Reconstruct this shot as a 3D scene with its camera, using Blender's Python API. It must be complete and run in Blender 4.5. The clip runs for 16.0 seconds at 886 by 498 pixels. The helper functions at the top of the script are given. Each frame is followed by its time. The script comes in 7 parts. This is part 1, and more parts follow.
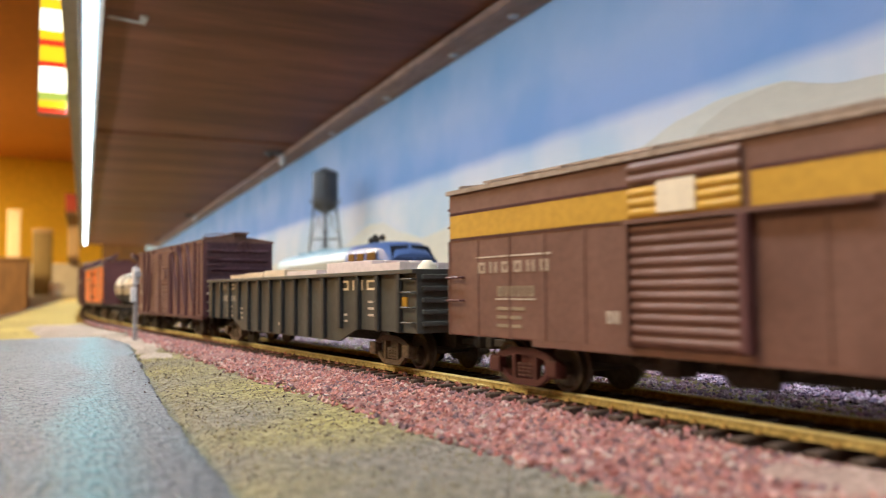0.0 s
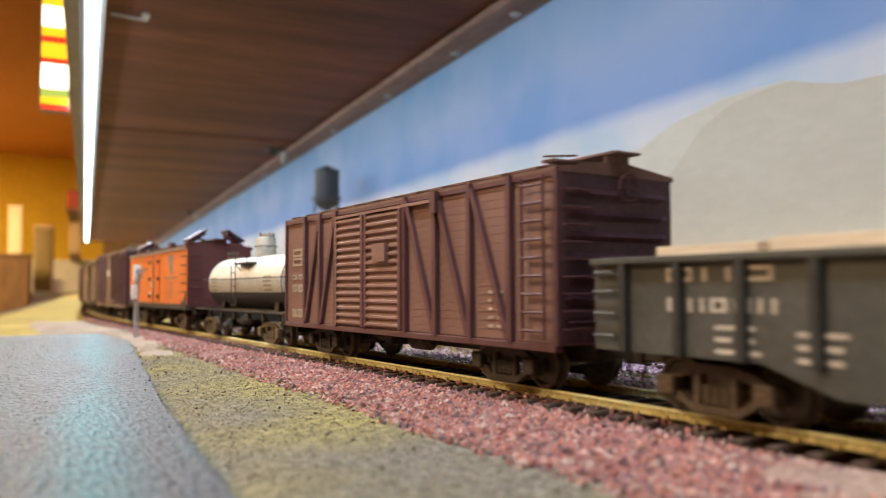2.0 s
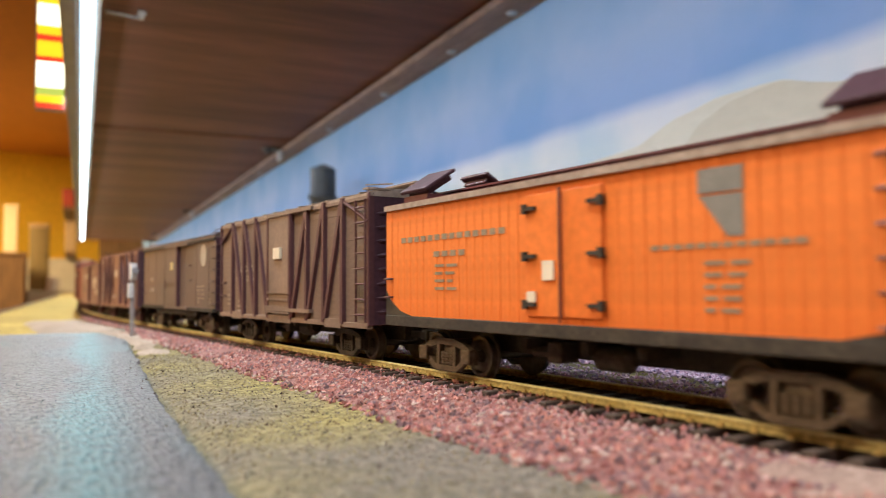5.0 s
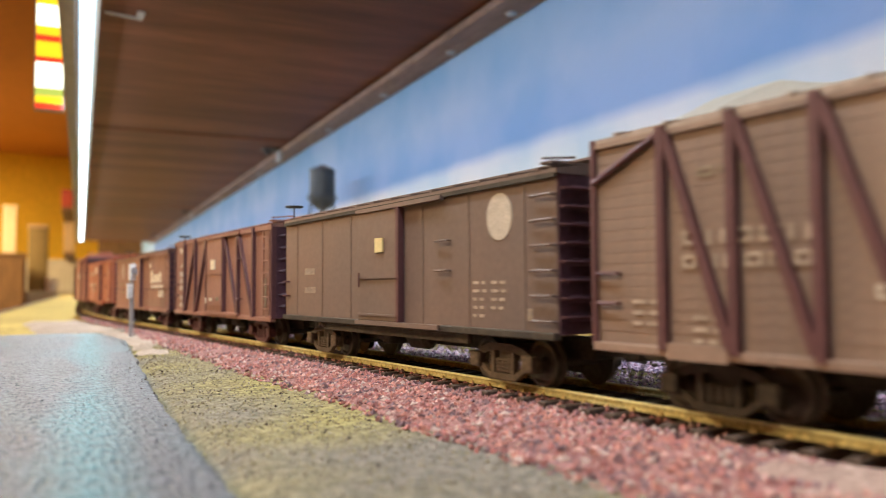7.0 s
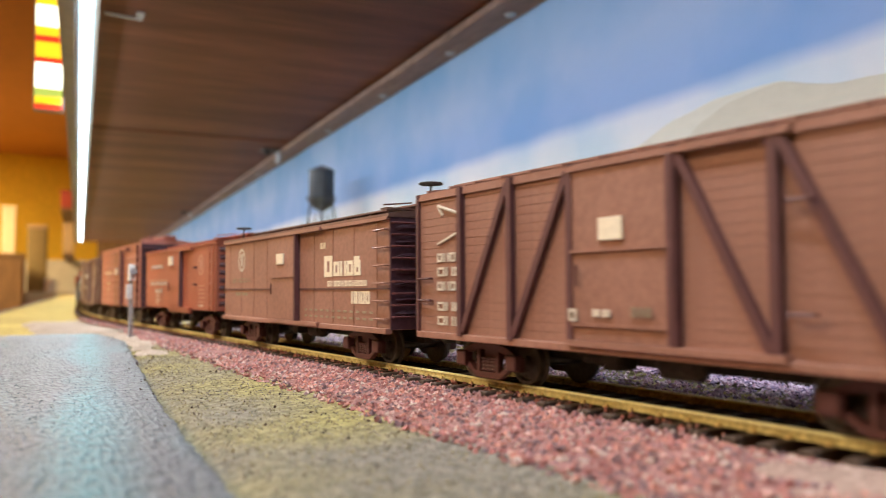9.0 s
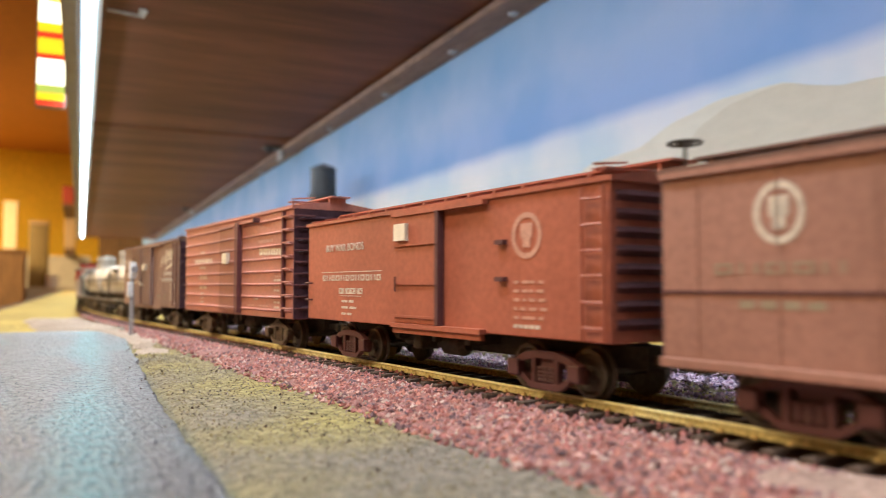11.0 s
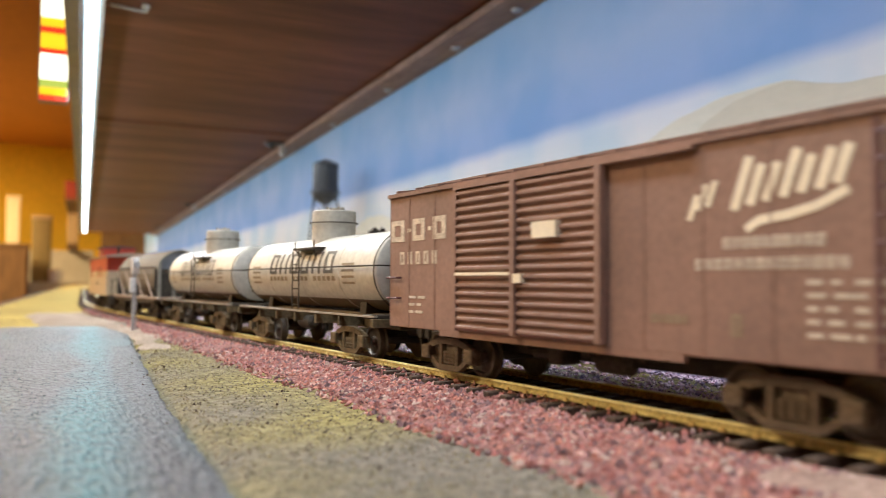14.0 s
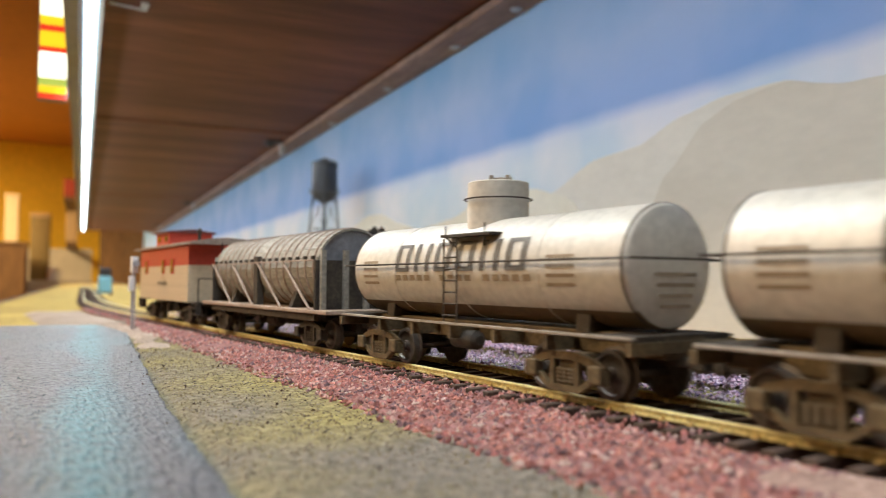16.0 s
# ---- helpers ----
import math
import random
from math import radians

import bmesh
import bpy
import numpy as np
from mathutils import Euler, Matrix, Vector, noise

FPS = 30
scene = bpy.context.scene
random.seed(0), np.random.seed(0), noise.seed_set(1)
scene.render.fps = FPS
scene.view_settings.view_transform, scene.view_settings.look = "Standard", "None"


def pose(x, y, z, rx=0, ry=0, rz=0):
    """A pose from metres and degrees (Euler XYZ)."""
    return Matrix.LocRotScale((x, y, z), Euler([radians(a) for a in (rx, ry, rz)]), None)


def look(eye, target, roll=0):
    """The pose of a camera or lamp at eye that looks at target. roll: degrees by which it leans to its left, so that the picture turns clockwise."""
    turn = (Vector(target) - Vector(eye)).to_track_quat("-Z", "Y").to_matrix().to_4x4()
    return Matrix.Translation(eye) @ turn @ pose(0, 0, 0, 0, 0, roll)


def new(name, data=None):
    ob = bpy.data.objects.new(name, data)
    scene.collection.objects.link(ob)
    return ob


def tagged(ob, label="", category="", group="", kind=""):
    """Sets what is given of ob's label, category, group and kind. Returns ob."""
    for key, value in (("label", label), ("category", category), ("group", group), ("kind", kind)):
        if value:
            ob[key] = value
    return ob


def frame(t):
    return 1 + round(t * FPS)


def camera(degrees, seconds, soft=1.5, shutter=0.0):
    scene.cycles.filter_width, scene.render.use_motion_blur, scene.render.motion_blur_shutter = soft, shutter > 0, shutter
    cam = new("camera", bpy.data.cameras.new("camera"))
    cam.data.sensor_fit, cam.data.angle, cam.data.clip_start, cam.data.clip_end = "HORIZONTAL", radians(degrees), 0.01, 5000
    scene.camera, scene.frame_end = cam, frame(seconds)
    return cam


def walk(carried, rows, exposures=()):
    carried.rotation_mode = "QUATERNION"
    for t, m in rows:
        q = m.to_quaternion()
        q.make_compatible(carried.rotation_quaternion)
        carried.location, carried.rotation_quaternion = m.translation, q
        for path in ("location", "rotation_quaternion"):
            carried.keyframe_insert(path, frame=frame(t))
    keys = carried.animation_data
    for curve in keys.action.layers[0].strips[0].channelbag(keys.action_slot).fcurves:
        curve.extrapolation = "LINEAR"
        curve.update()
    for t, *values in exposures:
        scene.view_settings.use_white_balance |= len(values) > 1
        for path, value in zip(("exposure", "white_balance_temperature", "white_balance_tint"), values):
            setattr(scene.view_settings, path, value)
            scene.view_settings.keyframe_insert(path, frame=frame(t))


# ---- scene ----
cam = camera(60.27, 16.0, 0.55, 0.3)
cam.data.dof.use_dof, cam.data.dof.focus_distance, cam.data.dof.aperture_fstop = True, 0.215, 16
# seconds, place, turn to the right of the rails, tilt up, lean
EYES = [
    (0, 0.00177, -0.00007, 0.02199, 33.184, 3.096, -0.533),
    (0.5, 0.00183, 0.00005, 0.02201, 33.142, 3.046, -0.480),
    (1, 0.00190, 0.00009, 0.02201, 33.102, 3.007, -0.421),
    (1.5, 0.00191, 0.00012, 0.02215, 33.087, 2.972, -0.356),
    (2, 0.00188, 0.00014, 0.02227, 33.099, 2.946, -0.291),
    (2.5, 0.00181, 0.00006, 0.02223, 33.128, 2.925, -0.253),
    (3, 0.00171, -0.00005, 0.02217, 33.178, 2.898, -0.252),
    (3.5, 0.00167, -0.00010, 0.02220, 33.239, 2.869, -0.276),
    (4, 0.00171, -0.00007, 0.02233, 33.297, 2.843, -0.295),
    (6.5, 0.00165, -0.00009, 0.02211, 33.407, 2.864, -0.334),
    (7, 0.00159, -0.00018, 0.02208, 33.426, 2.886, -0.340),
    (7.5, 0.00151, -0.00030, 0.02204, 33.454, 2.893, -0.348),
    (8, 0.00153, -0.00029, 0.02202, 33.473, 2.906, -0.357),
    (8.5, 0.00156, -0.00025, 0.02202, 33.478, 2.932, -0.341),
    (9, 0.00154, -0.00034, 0.02204, 33.479, 2.948, -0.302),
    (11.5, 0.00171, 0.00022, 0.02306, 33.347, 2.748, 0.149),
    (12, 0.00170, 0.00022, 0.02315, 33.305, 2.680, 0.198),
    (12.5, 0.00173, 0.00020, 0.02326, 33.275, 2.608, 0.232),
    (13, 0.00170, 0.00023, 0.02337, 33.258, 2.562, 0.266),
    (13.5, 0.00168, 0.00024, 0.02333, 33.242, 2.541, 0.290),
    (14, 0.00170, 0.00024, 0.02323, 33.233, 2.517, 0.293),
    (14.5, 0.00170, 0.00025, 0.02323, 33.234, 2.490, 0.297),
    (15, 0.00165, 0.00022, 0.02325, 33.240, 2.479, 0.332),
    (15.5, 0.00153, 0.00020, 0.02333, 33.264, 2.463, 0.374),
    (16, 0.00141, 0.00023, 0.02352, 33.315, 2.424, 0.386),
]
walk(cam, [(t, pose(x, y, z, 0, 0, -yaw) @ pose(0, 0, 0, 90 + tilt) @ pose(0, 0, 0, 0, 0, lean))
           for t, x, y, z, yaw, tilt, lean in EYES],
     exposures=[(0, -0.03), (4, -0.07), (6.5, 0.08), (12.5, 0.06), (14, -0.08), (16, -0.16)])

# ---- plan ----
# rails run along +Y near the camera and bend 8 degrees to the right further on; rail tops at z = 0
TURN = radians(8.0)
ALONG = Vector((math.sin(TURN), math.cos(TURN), 0))      # the shelf, the wall and the siding run this way
ACROSS = Vector((math.cos(TURN), -math.sin(TURN), 0))    # towards the painted wall
ZG = -0.007          # scenery surface
DECK = 0.272         # underside of the upper shelf
WALL = 0.354         # face of the painted wall
MAIN = 0.1225        # centre of the main track


def spot(s, a, z=0.0):
    """A place s metres along the shelf and a metres across it."""
    return ALONG * s + ACROSS * a + Vector((0, 0, z))


SHELF = Matrix.Rotation(-TURN, 4, "Z")                   # local x across, local y along


BEND0, BEND1 = 0.55, 1.0


def track(u):
    """Place and heading of the main track, u metres along it."""
    if u <= BEND0:
        return Vector((MAIN, u, 0)), 0.0
    r = (BEND1 - BEND0) / TURN
    b = min(u - BEND0, BEND1 - BEND0) / r
    p = Vector((MAIN + r * (1 - math.cos(b)), BEND0 + r * math.sin(b), 0))
    if u > BEND1:
        p += ALONG * (u - BEND1)
    return p, b


# ---- light ----
world = bpy.data.worlds.new("room_dusk")
world.use_nodes = True
scene.world = world
wbg = world.node_tree.nodes["Background"]
wbg.inputs[0].default_value, wbg.inputs[1].default_value = (1.0, 0.72, 0.45, 1), 0.05


def area(name, at, target, sx, sy, watts, colour):
    d = bpy.data.lights.new(name, "AREA")
    d.shape, d.size, d.size_y, d.energy, d.color = "RECTANGLE", sx, sy, watts, colour
    ob = new(name, d)
    ob.matrix_world = look(at, target)
    return ob


# the white strip under the shelf's front edge, in three lengths
for k in range(3):
    d = bpy.data.lights.new("strip_light", "AREA")
    d.shape, d.size, d.size_y, d.energy, d.color = "RECTANGLE", 0.012, 1.5, 4.6, (0.80, 0.91, 1.0)
    ob = new("strip_light", d)
    ob.matrix_world = SHELF @ pose(0.006, 0.70 + 1.52 * k, DECK - 0.008, 0, -24, 0)
# warm ceiling lamps of the room
for x, y, watts in ((-1.2, 0.7, 37), (-0.9, 4.8, 175)):
    area("ceiling_lamp", (x, y, 1.08), (x, y, 0), 0.6, 0.6, watts, (1.0, 0.73, 0.43))

# ---- materials ----


def material(name, colour, rough=0.6, metal=0.0, vary=0.25, size=300.0, fine=2500.0, bump=0.15, second=None, stretch=(1, 1, 1), glow=0.0, spec=0.4, depth=0.0004, island=0.0, palette=()):
    """Two scales of mottling over a base colour, with fine relief; sizes are per metre."""
    m = bpy.data.materials.new(name)
    m.use_nodes = True
    nt = m.node_tree
    b = nt.nodes["Principled BSDF"]
    co = nt.nodes.new("ShaderNodeTexCoord")
    mp = nt.nodes.new("ShaderNodeMapping")
    mp.inputs["Scale"].default_value = stretch
    nt.links.new(co.outputs["Object"], mp.inputs[0])
    n1 = nt.nodes.new("ShaderNodeTexNoise")
    n1.inputs["Scale"].default_value, n1.inputs["Detail"].default_value = size, 4
    n2 = nt.nodes.new("ShaderNodeTexNoise")
    n2.inputs["Scale"].default_value, n2.inputs["Detail"].default_value = fine, 3
    for n in (n1, n2):
        nt.links.new(mp.outputs[0], n.inputs["Vector"])
    r1 = nt.nodes.new("ShaderNodeValToRGB")
    r1.color_ramp.elements[0].position, r1.color_ramp.elements[1].position = 0.36, 0.64
    c2 = second or [min(1, v * (1 + vary)) for v in colour]
    r1.color_ramp.elements[0].color = (*colour, 1)
    r1.color_ramp.elements[1].color = (*c2, 1)
    nt.links.new(n1.outputs[0], r1.inputs[0])
    mx = nt.nodes.new("ShaderNodeMix")
    mx.data_type, mx.blend_type = "RGBA", "MULTIPLY"
    mx.inputs[0].default_value = 1.0
    r2 = nt.nodes.new("ShaderNodeMapRange")
    r2.inputs[1].default_value, r2.inputs[2].default_value = 0.3, 0.7
    r2.inputs[3].default_value, r2.inputs[4].default_value = 1 - vary, 1 + vary * 0.6
    nt.links.new(n2.outputs[0], r2.inputs[0])
    nt.links.new(r1.outputs[0], mx.inputs[6])
    nt.links.new(r2.outputs[0], mx.inputs[7])
    out = mx.outputs[2]
    if island:
        g = nt.nodes.new("ShaderNodeNewGeometry")
        r3 = nt.nodes.new("ShaderNodeMapRange")
        r3.inputs[3].default_value, r3.inputs[4].default_value = 1 - island, 1 + island
        nt.links.new(g.outputs["Random Per Island"], r3.inputs[0])
        m2 = nt.nodes.new("ShaderNodeMix")
        m2.data_type, m2.blend_type = "RGBA", "MULTIPLY"
        m2.inputs[0].default_value = 1.0
        nt.links.new(out, m2.inputs[6])
        nt.links.new(r3.outputs[0], m2.inputs[7])
        out = m2.outputs[2]
    if palette:
        g = nt.nodes.new("ShaderNodeNewGeometry")
        r4 = nt.nodes.new("ShaderNodeValToRGB")
        r4.color_ramp.interpolation = "CONSTANT"
        el = r4.color_ramp.elements
        el[0].position, el[0].color = 0.0, (*palette[0], 1)
        el[1].position, el[1].color = 1 / len(palette), (*palette[1], 1)
        for k in range(2, len(palette)):
            el.new(k / len(palette)).color = (*palette[k], 1)
        nt.links.new(g.outputs["Random Per Island"], r4.inputs[0])
        m3 = nt.nodes.new("ShaderNodeMix")
        m3.data_type, m3.blend_type = "RGBA", "MULTIPLY"
        m3.inputs[0].default_value = 1.0
        nt.links.new(r4.outputs[0], m3.inputs[6])
        nt.links.new(r2.outputs[0], m3.inputs[7])
        out = m3.outputs[2]
    nt.links.new(out, b.inputs["Base Color"])
    b.inputs["Roughness"].default_value, b.inputs["Metallic"].default_value = rough, metal
    b.inputs["Specular IOR Level"].default_value = spec
    if bump:
        bp = nt.nodes.new("ShaderNodeBump")
        bp.inputs["Strength"].default_value, bp.inputs["Distance"].default_value = bump, depth
        nt.links.new(n2.outputs[0], bp.inputs["Height"])
        nt.links.new(bp.outputs[0], b.inputs["Normal"])
    if glow:
        b.inputs["Emission Color"].default_value = (*colour, 1)
        b.inputs["Emission Strength"].default_value = glow
    return m


M = {
    # the road's cyan second colour stands for glare from the light strip
    "road": material("road_paint", (0.094, 0.095, 0.105), 0.47, 0, 0.48, 20, 850, 1.0, second=(0.070, 0.185, 0.215), depth=0.0015, spec=0.31, stretch=(1, 0.3, 1)),
    "grass": material("ground_foam", (0.228, 0.202, 0.168), 0.95, 0, 0.45, 15, 600, 1.0, second=(0.330, 0.278, 0.105), depth=0.0012, spec=0.1),
    "field": material("yellow_ground", (0.40, 0.30, 0.095), 0.95, 0, 0.35, 12, 300, 0.6, depth=0.001, spec=0.1),
    "sand": material("sandy_ground", (0.335, 0.272, 0.225), 0.95, 0, 0.35, 25, 700, 0.8, depth=0.001, spec=0.1),
    "ballast": material("pink_ballast_bed", (0.25, 0.125, 0.115), 0.9, 0, 0.4, 250, 900, 0.8, depth=0.001, spec=0.2),
    "stones": material("pink_ballast", (0.30, 0.12, 0.115), 0.85, 0, 0.35, 60, 1500, 0.3, spec=0.25, palette=((0.445, 0.180, 0.166), (0.326, 0.134, 0.127), (0.533, 0.245, 0.196), (0.228, 0.142, 0.157), (0.465, 0.206, 0.171), (0.582, 0.363, 0.318), (0.288, 0.127, 0.116), (0.405, 0.221, 0.220), (0.179, 0.115, 0.127), (0.375, 0.166, 0.151), (0.504, 0.383, 0.338))),
    "stones2": material("grey_ballast", (0.44, 0.36, 0.44), 0.85, 0, 0.3, 120, 1500, 0.3, spec=0.25, palette=((0.572, 0.418, 0.550), (0.418, 0.286, 0.407), (0.638, 0.495, 0.616), (0.286, 0.220, 0.352), (0.572, 0.352, 0.440), (0.704, 0.583, 0.682))),
    "rail": material("weathered_brass_rail", (0.86, 0.83, 0.40), 0.45, 0.0, 0.18, 70, 700, 0.03, second=(0.97, 0.95, 0.58), spec=0.3),
    "sand_pink": material("pinkish_sand", (0.34, 0.225, 0.19), 0.95, 0, 0.35, 60, 900, 0.8, second=(0.42, 0.31, 0.26), depth=0.001, spec=0.1),
    "tie": material("tie_brown", (0.055, 0.035, 0.025), 0.85, 0, 0.4, 150, 900, 0.4),
    "deck": material("stained_plywood", (0.085, 0.026, 0.015), 0.62, 0, 0.34, 5, 60, 0.25, second=(0.165, 0.060, 0.034), stretch=(0.3, 3.2, 1), spec=0.18, depth=0.001),
    "cleat": material("pine_cleat", (0.29, 0.185, 0.145), 0.6, 0, 0.35, 14, 80, 0.25, second=(0.20, 0.12, 0.09), stretch=(6, 0.6, 1), depth=0.001),
    "fascia": material("grey_fascia", (0.22, 0.20, 0.19), 0.6, 0, 0.15, 10, 80, 0.1),
    "metal": material("zinc_screw", (0.40, 0.41, 0.43), 0.4, 0.8, 0.15, 200, 900, 0.1),
    "dark": material("dark_steel", (0.03, 0.03, 0.033), 0.5, 0.3, 0.3, 100, 700, 0.1),
    "orange": material("orange_wall", (0.55, 0.21, 0.02), 0.8, 0, 0.1, 2, 30, 0.1, depth=0.002),
    "yellow": material("yellow_wall", (0.85, 0.53, 0.035), 0.8, 0, 0.12, 2, 30, 0.1, depth=0.002),
    "wood": material("brown_wood", (0.16, 0.085, 0.03), 0.6, 0, 0.3, 6, 60, 0.2, stretch=(1, 1, 0.2), depth=0.001),
    "board_grey": material("grey_olive_panel", (0.48, 0.44, 0.33), 0.8, 0, 0.15, 4, 40, 0.1, depth=0.002),
    "led": material("white_led", (0.9, 0.97, 1.0), 0.5, 0, 0.0, 10, 20, 0, glow=9.0),
    "led_edge": material("pale_strip_edge", (0.62, 0.82, 0.95), 0.5, 0, 0.0, 10, 20, 0, glow=0.75),
    "brown": material("boxcar_brown", (0.138, 0.069, 0.054), 0.55, 0, 0.13, 60, 700, 0.06, second=(0.178, 0.092, 0.072)),
    "brown_wood": material("weathered_brown_boards", (0.205, 0.106, 0.084), 0.65, 0, 0.13, 70, 900, 0.06, second=(0.262, 0.147, 0.117), stretch=(1, 0.3, 1)),
    "brown_dull": material("faded_brown", (0.180, 0.124, 0.098), 0.6, 0, 0.13, 50, 700, 0.06, second=(0.272, 0.184, 0.136)),
    "brace": material("dark_brown_brace", (0.094, 0.037, 0.040), 0.55, 0, 0.13, 90, 700, 0.06),
    "red": material("freight_car_red", (0.320, 0.092, 0.056), 0.5, 0, 0.16, 30, 600, 0.06, second=(0.410, 0.120, 0.073)),
    "red_rib": material("rust_red", (0.395, 0.166, 0.134), 0.5, 0, 0.15, 30, 600, 0.06, second=(0.52, 0.205, 0.155)),
    "black": material("gondola_black", (0.058, 0.059, 0.052), 0.5, 0, 0.16, 40, 600, 0.06, second=(0.086, 0.086, 0.076)),
    "grime": material("sooty_underframe", (0.035, 0.028, 0.022), 0.75, 0, 0.4, 120, 900, 0.3, second=(0.06, 0.048, 0.034)),
    "truck": material("rusty_truck", (0.098, 0.076, 0.056), 0.7, 0, 0.4, 160, 1200, 0.3, second=(0.165, 0.130, 0.095)),
    "wheel": material("wheel_steel", (0.11, 0.095, 0.08), 0.45, 0.6, 0.3, 160, 900, 0.1),
    "orange_car": material("reefer_orange", (0.770, 0.176, 0.028), 0.5, 0, 0.13, 30, 500, 0.06, second=(0.836, 0.231, 0.044)),
    "maroon": material("maroon_ends", (0.130, 0.042, 0.042), 0.55, 0, 0.13, 60, 700, 0.06),
    "tan_roof": material("dusty_roof", (0.312, 0.240, 0.192), 0.75, 0, 0.25, 60, 600, 0.2),
    "yellow_band": material("yellow_band", (0.47, 0.270, 0.034), 0.5, 0, 0.13, 40, 600, 0.06),
    "white": material("faded_white_lettering", (0.50, 0.44, 0.37), 0.6, 0, 0.35, 300, 2500, 0.0),
    "faint": material("worn_lettering", (0.34, 0.27, 0.21), 0.6, 0, 0.4, 300, 2500, 0.0),
    "letter_dark": material("dark_lettering", (0.105, 0.095, 0.080), 0.6, 0, 0.25, 300, 2500, 0.0),
    "letter_grey": material("grey_lettering", (0.25, 0.20, 0.14), 0.6, 0, 0.25, 300, 2500, 0.0),
    "placard": material("cream_placard", (0.72, 0.64, 0.50), 0.6, 0, 0.1, 300, 2500, 0.1),
    "emblem_blue": material("teal_emblem", (0.20, 0.19, 0.17), 0.6, 0, 0.2, 300, 2500, 0.0),
    "silver_low": material("brown_low_tank_paint", (0.115, 0.078, 0.036), 0.55, 0, 0.25, 45, 500, 0.1),
    "rust_deck": material("ochre_frame", (0.080, 0.058, 0.031), 0.65, 0, 0.4, 90, 900, 0.3, second=(0.155, 0.112, 0.055)),
    "staves": material("grey_weathered_staves", (0.250, 0.231, 0.194), 0.75, 0, 0.3, 60, 900, 0.35, second=(0.350, 0.325, 0.275), stretch=(1, 0.25, 1), island=0.25),
    "cream_car": material("caboose_cream", (0.56, 0.44, 0.29), 0.6, 0, 0.12, 40, 500, 0.1),
    "red_car": material("caboose_red", (0.48, 0.055, 0.03), 0.5, 0, 0.12, 40, 500, 0.1),
    "glass_dark": material("dark_glass", (0.02, 0.022, 0.03), 0.1, 0, 0.1, 40, 500, 0.0),
    "lumber": material("pale_lumber", (0.62, 0.50, 0.36), 0.75, 0, 0.15, 60, 600, 0.2, stretch=(1, 0.15, 1), island=0.12),
    "paper": material("pale_pink_load", (0.68, 0.58, 0.56), 0.75, 0, 0.1, 60, 600, 0.2),
    "loco_blue": material("locomotive_blue", (0.055, 0.10, 0.24), 0.35, 0, 0.12, 40, 500, 0.05),
    "loco_grey": material("locomotive_grey", (0.25, 0.255, 0.21), 0.4, 0, 0.12, 40, 500, 0.05),
    "loco_roof": material("pale_blue_roof", (0.24, 0.37, 0.45), 0.4, 0, 0.12, 40, 500, 0.05),
    "tower_steel": material("grey_tower_steel", (0.06, 0.065, 0.075), 0.5, 0.2, 0.25, 60, 500, 0.1),
    "mast": material("grey_mast", (0.34, 0.33, 0.34), 0.6, 0, 0.2, 60, 500, 0.1),
    "mast_white": material("white_post", (0.75, 0.73, 0.72), 0.6, 0, 0.15, 60, 500, 0.1),
    "hill": material("painted_hill", (0.58, 0.52, 0.44), 0.9, 0, 0.04, 9, 200, 0.05, second=(0.68, 0.62, 0.53), stretch=(1, 0.4, 1), spec=0.1),
    "hill_far": material("painted_far_hill", (0.66, 0.61, 0.54), 0.9, 0, 0.04, 9, 200, 0.05, second=(0.73, 0.685, 0.61), stretch=(1, 0.4, 1), spec=0.1),
    "hill_pale": material("painted_pale_hill", (0.70, 0.645, 0.54), 0.9, 0, 0.04, 9, 200, 0.05, second=(0.76, 0.715, 0.62), stretch=(1, 0.4, 1), spec=0.1),
    # sign colours have glow added so that the stripes look brightly lit
    "sign_red_glow": material("sign_red_glow", (0.75, 0.05, 0.02), 0.4, 0, 0.1, 20, 60, 0.0, glow=1.0),
    "sign_yellow_glow": material("sign_yellow_glow", (0.90, 0.62, 0.02), 0.4, 0, 0.1, 20, 60, 0.0, glow=1.2),
    "sign_white_glow": material("sign_white_glow", (0.95, 0.95, 0.80), 0.4, 0, 0.05, 20, 60, 0.0, glow=2.2),
    "sign_green_glow": material("sign_green_glow", (0.45, 0.60, 0.12), 0.4, 0, 0.1, 20, 60, 0.0, glow=0.9),
    "cyan": material("pale_cyan_paint", (0.20, 0.48, 0.62), 0.5, 0, 0.1, 60, 300, 0.1),
    "box_tan": material("tan_cardboard", (0.45, 0.30, 0.14), 0.8, 0, 0.15, 8, 60, 0.1),
    "cream_pale": material("pale_cream_paint", (0.80, 0.62, 0.34), 0.7, 0, 0.1, 6, 50, 0.1),
    "bin_olive": material("olive_brown_bin", (0.24, 0.17, 0.06), 0.7, 0, 0.2, 8, 60, 0.1),
    "box_red": material("red_cloth", (0.40, 0.06, 0.03), 0.8, 0, 0.15, 8, 60, 0.1),
    "ground_floor": material("room_floor", (0.16, 0.12, 0.09), 0.7, 0, 0.2, 3, 30, 0.1),
}


